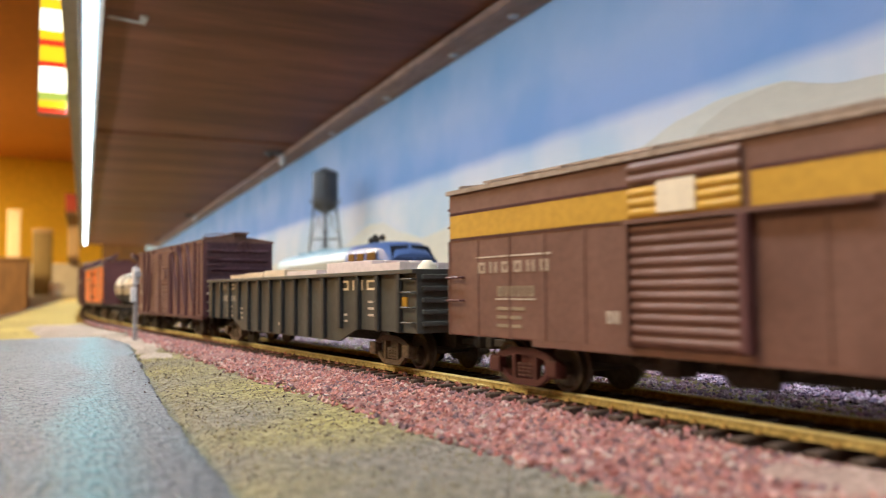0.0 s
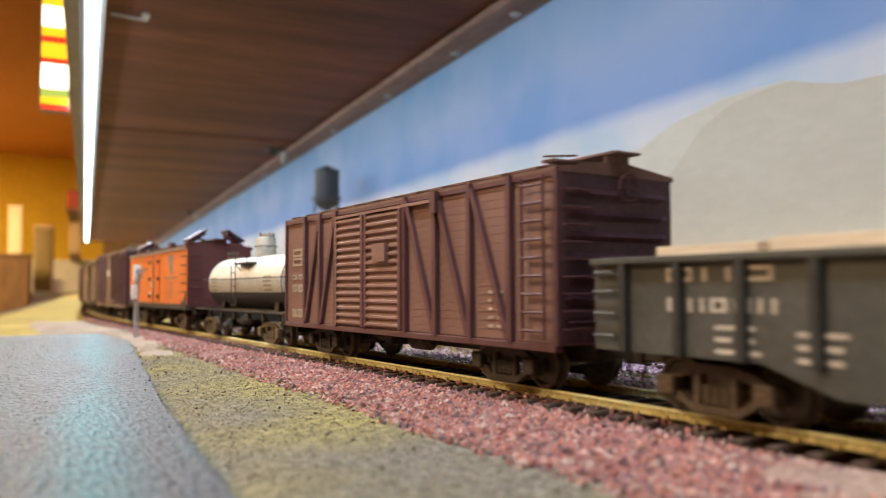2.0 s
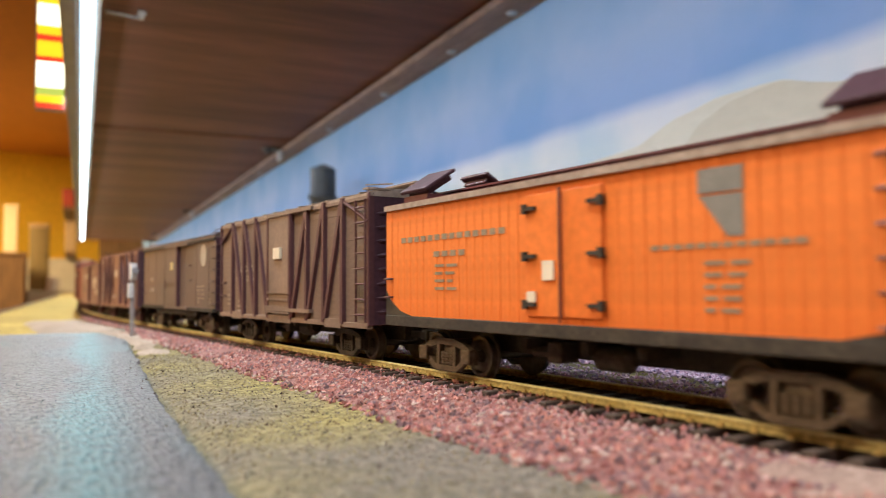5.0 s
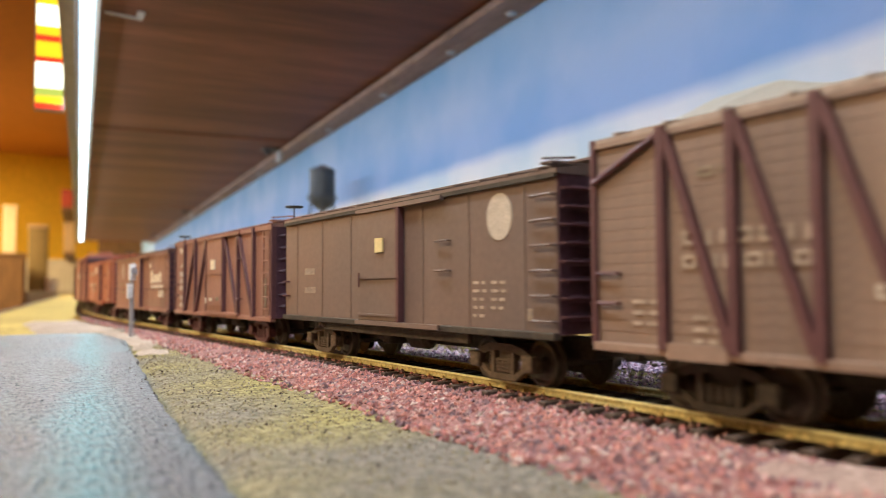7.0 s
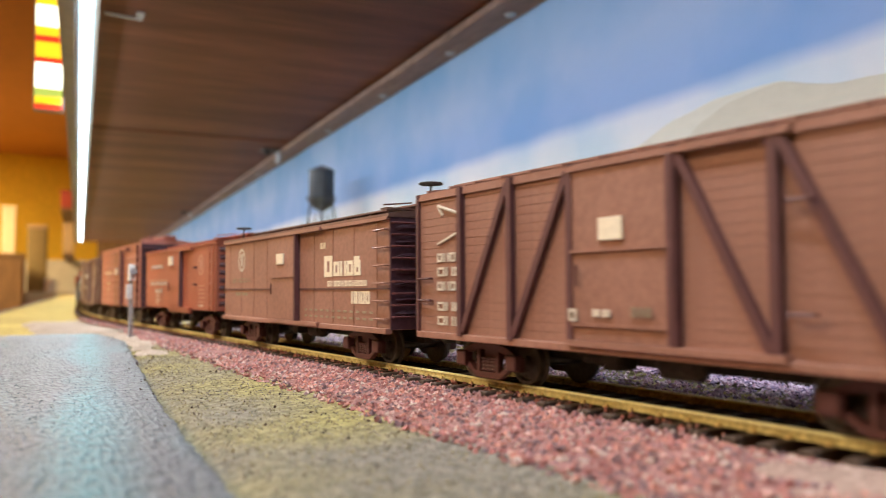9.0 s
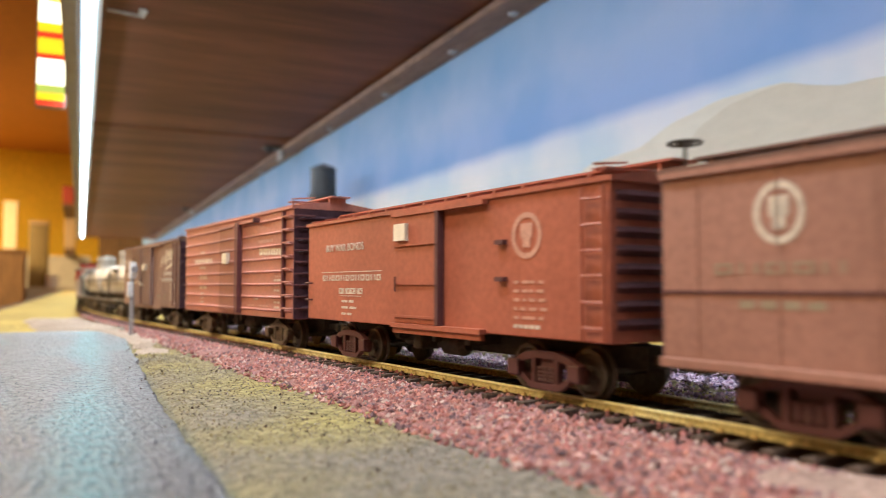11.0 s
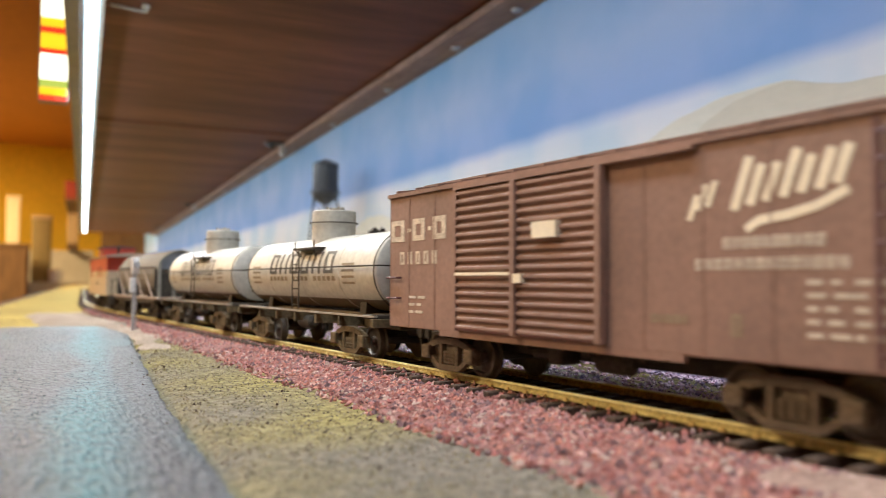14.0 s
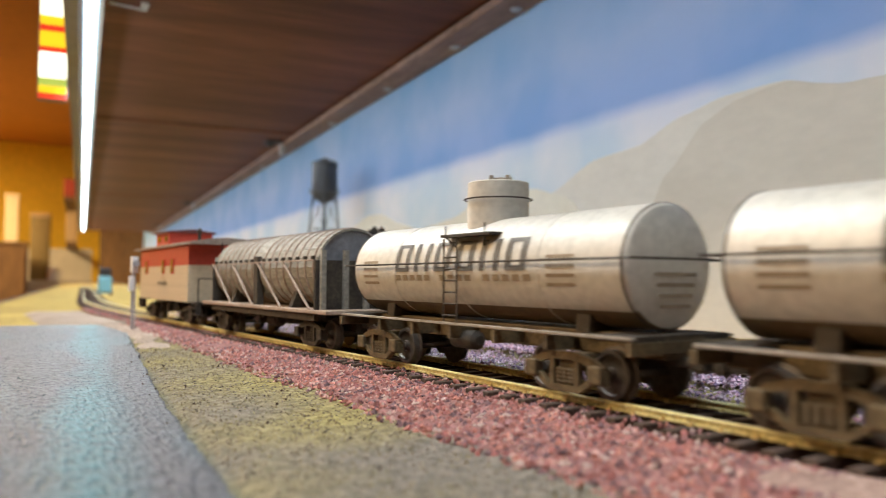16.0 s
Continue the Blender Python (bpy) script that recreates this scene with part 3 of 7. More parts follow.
def lay_track(name, label, line, near, far, seed):
    rnd = random.Random(seed)
    t = thing(name, label, "railway track", kind="structure")
    us = [-2.4, 0.0, 0.3] + [0.5 + 0.05 * k for k in range(12)] + [1.5, 3.0, 6.0]
    for c in (-0.0087, 0.0087):
        r = part("rail", sweep(us, [(c + x, z) for x, z in ((-0.0004, 0), (0.0004, 0), (0.00046, -0.0004), (-0.00046, -0.0004))], line), near, t)
        part("rail_web", sweep(us, rail_outline(c), line), near + "_web", r)
    tie = mesh_of("tie", boxes(((-0.0162, -0.00135, -0.0046), (0.0162, 0.00135, -0.0017)), bevel=0.0003), "tie")
    plate = mesh_of("tie_plate", boxes(((-0.0014, -0.0007, -0.0018), (0.0014, 0.0007, -0.0015)), ((-0.0012, -0.0003, -0.0015), (-0.0008, 0.0003, -0.0010)), ((0.0008, -0.0003, -0.0015), (0.0012, 0.0003, -0.0010))), "plate")
    n, u = 0, -0.10
    while u < 0.95:
        p, h = line(u)
        m = Matrix.Translation(p) @ Matrix.Rotation(-h + rnd.uniform(-0.015, 0.015), 4, "Z")
        k = part_of("tie", tie, t, at=m)
        if far:
            for c in (-0.0087, 0.0087):
                part_of("tie_plate", plate, k, at=Matrix.Translation((c, 0, 0)))
        u += 0.0066 + rnd.uniform(-0.0004, 0.0004)
        n += 1
    bm = bmesh.new()
    for k in range(260):
        p, h = line((-0.107 - 0.0067 * k) if k < 120 else 0.955 + 0.012 * (k - 120))
        vs = len(bm.verts)
        box(bm, (-0.0162, -0.00135, -0.0046), (0.0162, 0.00135, -0.0017))
        bm.verts.ensure_lookup_table()
        bmesh.ops.transform(bm, matrix=Matrix.Translation(p) @ Matrix.Rotation(-h, 4, "Z"), verts=bm.verts[vs:])
    tagged(part("further_ties", bm, "tie", t), kind="stuff")
    return t


M["rail_web"] = material("tarnished_brass_web", (0.50, 0.42, 0.18), 0.5, 0.1, 0.35, 150, 900, 0.15, second=(0.72, 0.64, 0.32))
M["rail_grey_web"] = material("dull_nickel_web", (0.16, 0.14, 0.12), 0.5, 0.4, 0.3, 150, 900, 0.15)
M["plate"] = material("brassy_tie_plate", (0.50, 0.40, 0.19), 0.5, 0.3, 0.4, 200, 1200, 0.2)
lay_track("track_main", "main model track with brass rails on dark ties", track, "rail", True, 4)
M["rail_grey"] = material("nickel_rail", (0.66, 0.64, 0.60), 0.35, 0.6, 0.25, 120, 900, 0.1)
lay_track("track_siding", "second model track with nickel rails on dark ties", siding, "rail_grey", False, 5)


def pebbles(name, mat, label, places, rnd):
    """Many small uneven stones in one mesh: places of (x, y, z, size)."""
    base = [(1, 0, 0), (-1, 0, 0), (0, 1, 0), (0, -1, 0), (0, 0, 1), (0, 0, -1)]
    tri = [(0, 2, 4), (2, 1, 4), (1, 3, 4), (3, 0, 4), (2, 0, 5), (1, 2, 5), (3, 1, 5), (0, 3, 5)]
    n = len(places)
    P = np.array(places)
    rng = np.random.default_rng(rnd)
    V = np.array(base)[None] * rng.uniform(0.55, 1.25, (n, 6, 1)) + rng.uniform(-0.35, 0.35, (n, 6, 3))
    a = rng.uniform(0, 6.28, n)
    c, s = np.cos(a)[:, None], np.sin(a)[:, None]
    X, Y = V[..., 0] * c - V[..., 1] * s, V[..., 0] * s + V[..., 1] * c
    V = np.stack([X, Y, V[..., 2] * 0.8], -1) * P[:, None, 3:4] + P[:, None, :3]
    F = np.array(tri)[None] + (np.arange(n) * 6)[:, None, None]
    me = bpy.data.meshes.new(name)
    me.from_pydata(V.reshape(-1, 3).tolist(), [], F.reshape(-1, 3).tolist())
    me.materials.append(M[mat])
    return tagged(new(name, me), label, "gravel", "", "stuff")


def ballast_bed():
    """The sheet of fixed ballast under the loose stones."""
    verts, faces, n = [], [], 16
    for j in range(201):
        y = -0.10 + 0.86 * j / 200
        c = track(y)[0].x
        foot = min(BALX(y), c - 0.016) if y < 0.5 else c - 0.02
        for i in range(n + 1):
            x = foot + (c + 0.020 - foot) * i / n
            z = ground_z(x, y) + (0.0004 if i else -0.0004) - (0.0012 if abs(x - c) < 0.0165 else 0)
            verts.append((x, y, z))
    for j in range(200):
        for i in range(n):
            faces.append((j * (n + 1) + i, j * (n + 1) + i + 1, (j + 1) * (n + 1) + i + 1, (j + 1) * (n + 1) + i))
    me = bpy.data.meshes.new("ballast_bed")
    me.from_pydata(verts, [], faces)
    me.materials.append(M["ballast"])
    tagged(new("ballast_bed", me), "dusty red ballast bed under the main track", "ballast", "", "structure")


ballast_bed()


def scatter():
    rnd = random.Random(12)
    near, far, grit, bits = [], [], [], []
    while len(near) < 38000:
        y = 0.03 + 0.72 * rnd.random() ** 1.25
        c = track(y)[0].x
        foot = min(BALX(y), c - 0.016) if y < 0.5 else c - 0.02
        x = rnd.uniform(foot - 0.002, c + 0.019)
        if x < foot + 0.003 and rnd.random() < 0.6:
            continue
        d = abs(x - c)
        if y < 0.066 and x > c - 0.026 and x < c - 0.012 and bump(x, y, 60, 1) > 0.1 - (0.066 - y) * 12:
            continue
        if 0.30 < y < 0.46 and bump(x, y, 38, 1) > 0.22 and x < c - 0.017:
            continue
        if d < 0.0168:
            z = -0.0040 + rnd.uniform(-0.0005, 0.0005)
            size = rnd.uniform(0.0003, 0.0006)
            if d > 0.0075 and d < 0.0105:
                continue
            if x < c and d >= 0.0105 and rnd.random() < (y - 0.075) / 0.05:
                z, size = -0.0019 + rnd.uniform(-0.0006, 0.0004) - 0.0010 * (d - 0.0105) / 0.006, rnd.uniform(0.00045, 0.0008)
        else:
            z = ground_z(x, y) + rnd.uniform(-0.0002, 0.0006)
            size = rnd.uniform(0.00045, 0.0010)
        near.append((x, y, z, size))
    while len(far) < 21000:
        y = 0.0 + 0.62 * rnd.random() ** 1.2
        x0, x1 = track(y)[0].x + 0.0145, siding(y)[0].x + 0.02
        x = rnd.uniform(x0, x1)
        d = abs((Vector((x, y, 0)) - siding(y * 0.99)[0]).dot(ACROSS))
        if len(far) % 3 == 0:
            x, d = x + (x1 - 0.02 - 0.019 - x) + rnd.uniform(-0.004, 0.006), 0.017
        g = ground_z(x, y) + 0.0002
        z = -0.0022 if d < 0.0145 else g + (-0.0015 - g) * max(0.0, 1 - (d - 0.0145) / 0.012)
        far.append((x, y, z + rnd.uniform(-0.0003, 0.0006), rnd.uniform(0.0004, 0.0008)))
    while len(grit) < 10000:
        y = 0.05 + 0.45 * rnd.random() ** 1.6
        e = ROADX(y)
        x = rnd.uniform(e, BALX(y))
        grit.append((x, y, ground_z(x, y) + 0.0001, rnd.uniform(0.00012, 0.00032)))
    for k in range(110):
        y = rnd.uniform(0.06, 0.45)
        e = ROADX(y)
        x = rnd.uniform(e - 0.004, BALX(y) + 0.002) if k % 3 else e + rnd.gauss(0, 0.002)
        bits.append((x, y, max(ground_z(x, y), ZG + 0.0021 if x < e else -1) + 0.0002, rnd.uniform(0.0002, 0.00055)))
    pebbles("ballast_stones", "stones", "pink and dark red model ballast stones along the main track", near, 1)
    pebbles("grey_ballast_stones", "stones2", "grey purple model ballast stones between the tracks", far, 2)
    pebbles("ground_grit", "grit", "fine tan and yellow grit on the ground", grit, 3)
    road = []
    while len(road) < 9000:
        y = 0.06 + 0.42 * rnd.random() ** 1.7
        x = ROADX(y) - 0.11 * rnd.random()
        road.append((x, y, ZG + 0.0021 + bump(x, y, 14, 0.0006) + 0.00005, rnd.uniform(0.00010, 0.00030)))
    pebbles("road_grit", "road_grit", "fine grey grit fixed in the road surface", road, 6)
    pebbles("loose_pebbles", "tie", "dark loose pebbles along the road edge", bits, 4)


M["road_grit"] = material("grey_road_grit", (0.12, 0.14, 0.16), 0.5, 0, 0.2, 60, 900, 0.1, spec=0.3, palette=((0.10, 0.118, 0.135), (0.15, 0.172, 0.19), (0.065, 0.075, 0.088), (0.20, 0.22, 0.235)))
M["grit"] = material("yellow_grit", (0.33, 0.29, 0.11), 0.95, 0, 0.3, 30, 900, 0.2, spec=0.1, palette=((0.29, 0.255, 0.20), (0.25, 0.212, 0.14), (0.33, 0.28, 0.145), (0.36, 0.315, 0.26), (0.13, 0.105, 0.085), (0.30, 0.262, 0.145), (0.22, 0.19, 0.155)))
scatter()

# ---- the train: each car's own space has y along the car (front at -y), x across (seen side at -x), z up from the rail tops ----
HW = 0.0168


def truck_meshes(mat):
    """Shared meshes of one kind of freight truck: side frame, bolster, wheel set."""
    bm = bmesh.new()
    x0, x1 = -0.0008, 0.0008
    top = [(-0.0118, 0.0062), (-0.0075, 0.0082), (-0.0035, 0.0092), (0.0035, 0.0092), (0.0075, 0.0082), (0.0118, 0.0062)]
    low = [(-0.0118, 0.0046), (-0.0080, 0.0046), (-0.0045, 0.0024), (0.0045, 0.0024), (0.0080, 0.0046), (0.0118, 0.0046)]
    for chain, th in ((top, 0.0016), (low, 0.0014)):
        for (ya, za), (yb, zb) in zip(chain, chain[1:]):
            vs = [bm.verts.new((x, y, z)) for x in (x0, x1) for y, z in ((ya, za), (yb, zb), (yb, zb - th), (ya, za - th))]
            for f in ((0, 1, 2, 3), (7, 6, 5, 4), (0, 4, 5, 1), (1, 5, 6, 2), (2, 6, 7, 3), (3, 7, 4, 0)):
                bm.faces.new([vs[k] for k in f])
    box(bm, (x0, -0.0042, 0.0022), (x1, -0.0030, 0.0085))
    box(bm, (x0, 0.0030, 0.0022), (x1, 0.0042, 0.0085))
    frame_ = mesh_of("side_frame", bm, mat)
    bm = bmesh.new()
    box(bm, (-0.0018, -0.0019, 0.0034), (0.0006, 0.0019, 0.0070), 0.0004)
    journal = mesh_of("journal_box", bm, mat)
    bm = lathe(bmesh.new(), (0, 0, 0.0026), (0, 0, 1), [(0.0004 * k, 0.00075 + 0.00015 * (k % 2)) for k in range(9)], 8)
    spring = mesh_of("spring", bm, mat)
    bolster = mesh_of("bolster", boxes(((-0.0120, -0.0024, 0.0052), (0.0120, 0.0024, 0.0088)), bevel=0.0005), mat)
    bm = bmesh.new()
    for s in (-1, 1):
        lathe(bm, (s * 0.0070, 0, 0), (s, 0, 0), [(0, 0.0058), (0.0005, 0.0058), (0.0007, 0.0051), (0.0024, 0.0050), (0.00245, 0.0042), (0.0018, 0.0038), (0.0018, 0.0016), (0.0026, 0.0014)], 20)
    lathe(bm, (-0.0100, 0, 0), (1, 0, 0), [(0, 0.0011), (0.02, 0.0011)], 8)
    wheels = mesh_of("wheel_set", bm, "wheel", True)
    return frame_, journal, spring, bolster, wheels


TRUCKS = {k: truck_meshes(k) for k in ("truck", "grime", "rust_deck", "brace")}


WHEELS = {}


def add_truck(car, y, kind):
    f, j, sp, b, w = TRUCKS[kind]
    t = part_of("truck", b, car, "cast truck with two wheel sets", Matrix.Translation((0, y, 0)))
    for s in (-1, 1):
        m = Matrix.Translation((s * 0.0122, 0, 0)) @ (Matrix.Rotation(math.pi, 4, "Z") if s > 0 else Matrix())
        part_of("side_frame", f, t, at=m)
        for d in (-0.00965, 0.00965):
            part_of("journal_box", j, t, at=m @ Matrix.Translation((0, d, 0)))
        for d in (-0.0018, 0.0, 0.0018):
            part_of("spring", sp, t, at=m @ Matrix.Translation((0, d, 0)))
    for d in (-0.00965, 0.00965):
        WHEELS.setdefault(car.name, []).append((part_of("wheel_set", w, t, "turning steel wheel set", Matrix.Translation((0, d, 0.0051))), d))


def coupler(car, L, mat="grime"):
    for s in (-1, 1):
        bm = boxes(((-0.0011, min(s * (L - 0.004), s * (L + 0.0035)), 0.0072), (0.0011, max(s * (L - 0.004), s * (L + 0.0035)), 0.0092)), bevel=0.0003)
        box(bm, (-0.0021, s * (L + 0.0045) - 0.0013, 0.0066), (0.0021, s * (L + 0.0045) + 0.0013, 0.0098), 0.0006)
        rod(bm, (-0.0008, s * (L + 0.003), 0.0070), (-0.0008, s * (L + 0.0045), 0.0030), 0.0003, 6)
        part("coupler", bm, mat, car)


def underframe(car, L, mat="grime", kind="truck", inset=0.0235):
    part("centre_sill", boxes(((-0.0030, -L + 0.004, 0.0062), (0.0030, L - 0.004, 0.0108))), mat, car)
    for y in (-0.017, -0.002, 0.017):
        for s in (-1, 1):
            part("cross_bearer", boxes(((min(s * 0.0030, s * 0.0125), y - 0.001, 0.0085), (max(s * 0.0030, s * 0.0125), y + 0.001, 0.0108))), mat, car)
    bm = lathe(bmesh.new(), (-0.0085, -0.012, 0.0078), (0, 1, 0), [(0, 0.0012), (0.0012, 0.0026), (0.009, 0.0026), (0.0105, 0.0012)], 12)
    part("air_tank", bm, mat, car, smooth=True)
    bm = boxes(((-0.0110, 0.0065, 0.0058), (-0.0055, 0.0110, 0.0105)), bevel=0.0006)
    rod(bm, (-0.0080, 0.0105, 0.0078), (-0.0080, 0.018, 0.0078), 0.0015, 8)
    part("brake_cylinder", bm, mat, car)
    coupler(car, L, mat)
    for s in (-1, 1):
        add_truck(car, s * (L - inset), kind)


def proud(car, name, y0, y1, z0, z1, mat, out=0.0002, label="", x=-HW):
    """A flat piece fixed on the seen side."""
    return part(name, boxes(((x - out, min(y0, y1), z0), (x + 0.00005, max(y0, y1), z1))), mat, car, label)


def bars(car, y0, y1, z0, z1, n, mat="white", x=-HW, lean=0.0, label="", gap=0.3):
    """A line of lettering as plain bars, one for each character, from y0 (rear) to y1."""
    bm = bmesh.new()
    w = (y1 - y0) / n
    for k in range(n):
        a, b = y0 + w * (k + gap / 2), y0 + w * (k + 1 - gap / 2)
        dz = lean * k / max(1, n - 1)
        a, b, h = min(a, b), max(a, b), z1 - z0
        if h > 0.0014 and b - a > 0.0009:
            # open shapes: two uprights, closed at top and foot on most
            p = min(0.34 * (b - a), 0.30 * h)
            cells = [(a, a + p, z0, z1), (b - p, b, z0, z1)]
            if k % 3 != 1:
                cells += [(a + p, b - p, z0, z0 + p * 0.8), (a + p, b - p, z1 - p * 0.8, z1)]
        else:
            cells = [(a, b, z0, z1)]
        for ya, yb, za, zb in cells:
            box(bm, (x - 0.00012, ya, za + dz), (x + 0.00005, yb, zb + dz))
    return part("lettering", bm, mat, car, label)


def strokes(car, lines, width, mat="white", x=-HW, label=""):
    """Flat painted strokes of one width along lines of (y, z) points on the seen side."""
    bm = bmesh.new()
    for line in lines:
        for (ya, za), (yb, zb) in zip(line, line[1:]):
            d = Vector((0, yb - ya, zb - za))
            n = d.normalized().cross(Vector((1, 0, 0))) * width / 2
            e = d.normalized() * width * 0.25
            p, q = Vector((x - 0.00013, ya, za)) - e, Vector((x - 0.00013, yb, zb)) + e
            bm.faces.new([bm.verts.new(v) for v in (p - n, p + n, q + n, q - n)])
    return part("painted_strokes", bm, mat, car, label)


def data_block(car, y, z, mat="white", rows=4, w=0.0045, x=-HW):
    """Small technical lettering: short rows of bars."""
    bm = bmesh.new()
    rnd = random.Random(int(abs(y) * 1e5) + rows)
    for k in range(rows):
        a = y
        for j in range(2):
            b = a - w * rnd.uniform(0.35, 0.8)
            box(bm, (x - 0.00012, b, z - 0.0019 * k), (x + 0.00005, a, z - 0.0019 * k + 0.0007))
            a = b - 0.0012
    return part("small_lettering", bm, mat, car)


def text(car, words, y0, z0, height, mat="white", x=-HW):
    """Readable words on the seen side, starting at y0."""
    c = bpy.data.curves.new("words", "FONT")
    c.body, c.size, c.extrude = words, height * 1.4, 0.00006
    ob = bpy.data.objects.new("words", c)
    scene.collection.objects.link(ob)
    bpy.context.view_layer.update()
    me = bpy.data.meshes.new_from_object(ob.evaluated_get(bpy.context.evaluated_depsgraph_get()))
    bpy.data.objects.remove(ob)
    me.materials.clear()
    me.materials.append(M[mat])
    m = Matrix(((0, 0, -1, x - 0.0001), (-1, 0, 0, y0), (0, 1, 0, z0), (0, 0, 0, 1)))
    return part_of("words", me, car, at=m)


def rungs(car, y0, y1, zs, x=-HW, mat="brace", name="rung"):
    """Grab irons, one for each height."""
    for z in zs:
        bm = rods(0.00032, ((x - 0.0012, y0, z), (x - 0.0012, y1, z)), ((x, y0, z), (x - 0.0012, y0, z)), ((x, y1, z), (x - 0.0012, y1, z)), n=6)
        part(name, bm, mat, car)


def ladder(car, y0, y1, z0, z1, n, x=-HW, mat="brace"):
    for y in (y0, y1):
        part("ladder_rail", rods(0.0004, ((x - 0.0013, y, z0), (x - 0.0013, y, z1)), n=6), mat, car)
    for k in range(n):
        z = z0 + (z1 - z0) * (k + 0.5) / n
        part("rung", rods(0.00035, ((x - 0.0014, y0, z), (x - 0.0014, y1, z)), n=6), mat, car)


def end_ladder(car, s, L, z0, z1, n, mat):
    for k in range(n):
        z = z0 + (z1 - z0) * (k + 0.5) / n
        part("end_rung", rods(0.00035, ((-HW + 0.0008, s * (L + 0.0014), z), (-HW + 0.0075, s * (L + 0.0014), z)), ((-HW + 0.0008, s * L, z), (-HW + 0.0008, s * (L + 0.0014), z)), ((-HW + 0.0075, s * L, z), (-HW + 0.0075, s * (L + 0.0014), z)), n=6), mat, car)


def ribbed(bm, y0, y1, z0, z1, n, x, depth):
    """A pressed sheet with n level ribs, seen from -x."""
    prof = []
    for k in range(n):
        a = z0 + (z1 - z0) * k / n
        h = (z1 - z0) / n
        prof += [(x, a), (x - depth, a + h * 0.35), (x - depth, a + h * 0.6), (x, a + h * 0.95)]
    prof += [(x, z1), (x + 0.0004, z1), (x + 0.0004, z0)]
    return prism(bm, prof, min(y0, y1), max(y0, y1))


def wheel_on_staff(car, y, z, x=0.004, flat=True, mat="grime"):
    bm = bmesh.new()
    axis = (0, 0, 1) if flat else (0, 1, 0)
    q = Vector(axis).to_track_quat("Z", "Y").to_matrix()
    r = 0.0030
    pts = [Vector((x, y, z)) + q @ Vector((r * math.cos(k * math.pi / 6), r * math.sin(k * math.pi / 6), 0)) for k in range(12)]
    for k in range(12):
        rod(bm, pts[k], pts[(k + 1) % 12], 0.0003, 6)
        if k % 3 == 0:
            rod(bm, pts[k], (x, y, z), 0.00022, 6)
    if flat:
        rod(bm, (x, y, z - 0.012), (x, y, z), 0.0003, 6)
    part("brake_wheel", bm, mat, car)


def roof_of(car, L, zt, mat, ribs=12, rise=0.0021, steel=True):
    w = HW + 0.0006
    r = part("roof", prism(bmesh.new(), [(-w, zt - 0.0010), (-w, zt), (-0.002, zt + rise), (0.002, zt + rise), (w, zt), (w, zt - 0.0010)], -L - 0.0006, L + 0.0006), mat, car)
    for k in range(ribs):
        y = -L + 2 * L * (k + 0.5) / ribs
        bm = prism(bmesh.new(), [(-w - 0.0002, zt), (-w - 0.0002, zt + 0.0006), (-0.002, zt + rise + 0.0006), (0.002, zt + rise + 0.0006), (w + 0.0002, zt + 0.0006), (w + 0.0002, zt)], y - 0.0005, y + 0.0005)
        part("roof_rib", bm, mat, r)
    bm = boxes(*[((x - 0.0012, -L - 0.0035, zt + rise + 0.0014), (x + 0.0012, L + 0.0035, zt + rise + 0.0019)) for x in (-0.0026, 0, 0.0026)])
    for k in range(9):
        y = -L + 2 * L * k / 8
        box(bm, (-0.0034, y - 0.0004, zt + rise - 0.0004), (0.0034, y + 0.0004, zt + rise + 0.0014))
    part("running_board", bm, mat, car)
    for s in (-1,):
        bm = bmesh.new()
        for d in (0.0, 0.0022):
            box(bm, (-HW - 0.0002, s * (L - 0.0018 - d) - 0.0008, zt + 0.0013), (-0.004, s * (L - 0.0018 - d) + 0.0008, zt + 0.0018))
        rod(bm, (-HW + 0.001, s * (L - 0.003), zt), (-HW + 0.001, s * (L - 0.003), zt + 0.002), 0.0003, 6)
        rod(bm, (-HW + 0.0015, s * (L - 0.006), zt + 0.0030), (-0.006, s * (L - 0.006), zt + 0.0040), 0.00025, 6)
        part("corner_walk", bm, mat, car)
    return r


def end_ribs(car, L, z0, z1, n, mat, depth=0.0007):
    for s in (-1, 1):
        for k in range(n):
            z = z0 + (z1 - z0) * (k + 0.5) / n
            h = (z1 - z0) / n * 0.36
            bm = bmesh.new()
            vs = []
            for x, d in ((-HW + 0.0012, 0), (-HW + 0.004, depth), (HW - 0.004, depth), (HW - 0.0012, 0)):
                vs.append([bm.verts.new((x, s * (L - 0.0001), z - h)), bm.verts.new((x, s * (L + 0.0003 + d), z)), bm.verts.new((x, s * (L - 0.0001), z + h))])
            for a, b in zip(vs, vs[1:]):
                for i in range(2):
                    bm.faces.new((a[i], a[i + 1], b[i + 1], b[i]))
                bm.faces.new((a[2], a[0], b[0], b[2]))
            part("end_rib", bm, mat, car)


def shell(car, L, z0, zt, mat, end_mat=None, skirt=()):
    """The car's box: sides and ends. skirt: lower edge steps of (y0, y1, z)."""
    b = part("body", boxes(((-HW, -L, z0), (HW, L, zt)), bevel=0.0003), mat, car)
    for y0, y1, z in skirt:
        part("sill_step", boxes(((-HW, y0, z), (-HW + 0.001, y1, z0 + 0.0002))), mat, b)
    if end_mat:
        for s in (-1, 1):
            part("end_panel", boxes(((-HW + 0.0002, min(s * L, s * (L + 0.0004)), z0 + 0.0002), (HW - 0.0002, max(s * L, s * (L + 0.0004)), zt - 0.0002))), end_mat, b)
    return b


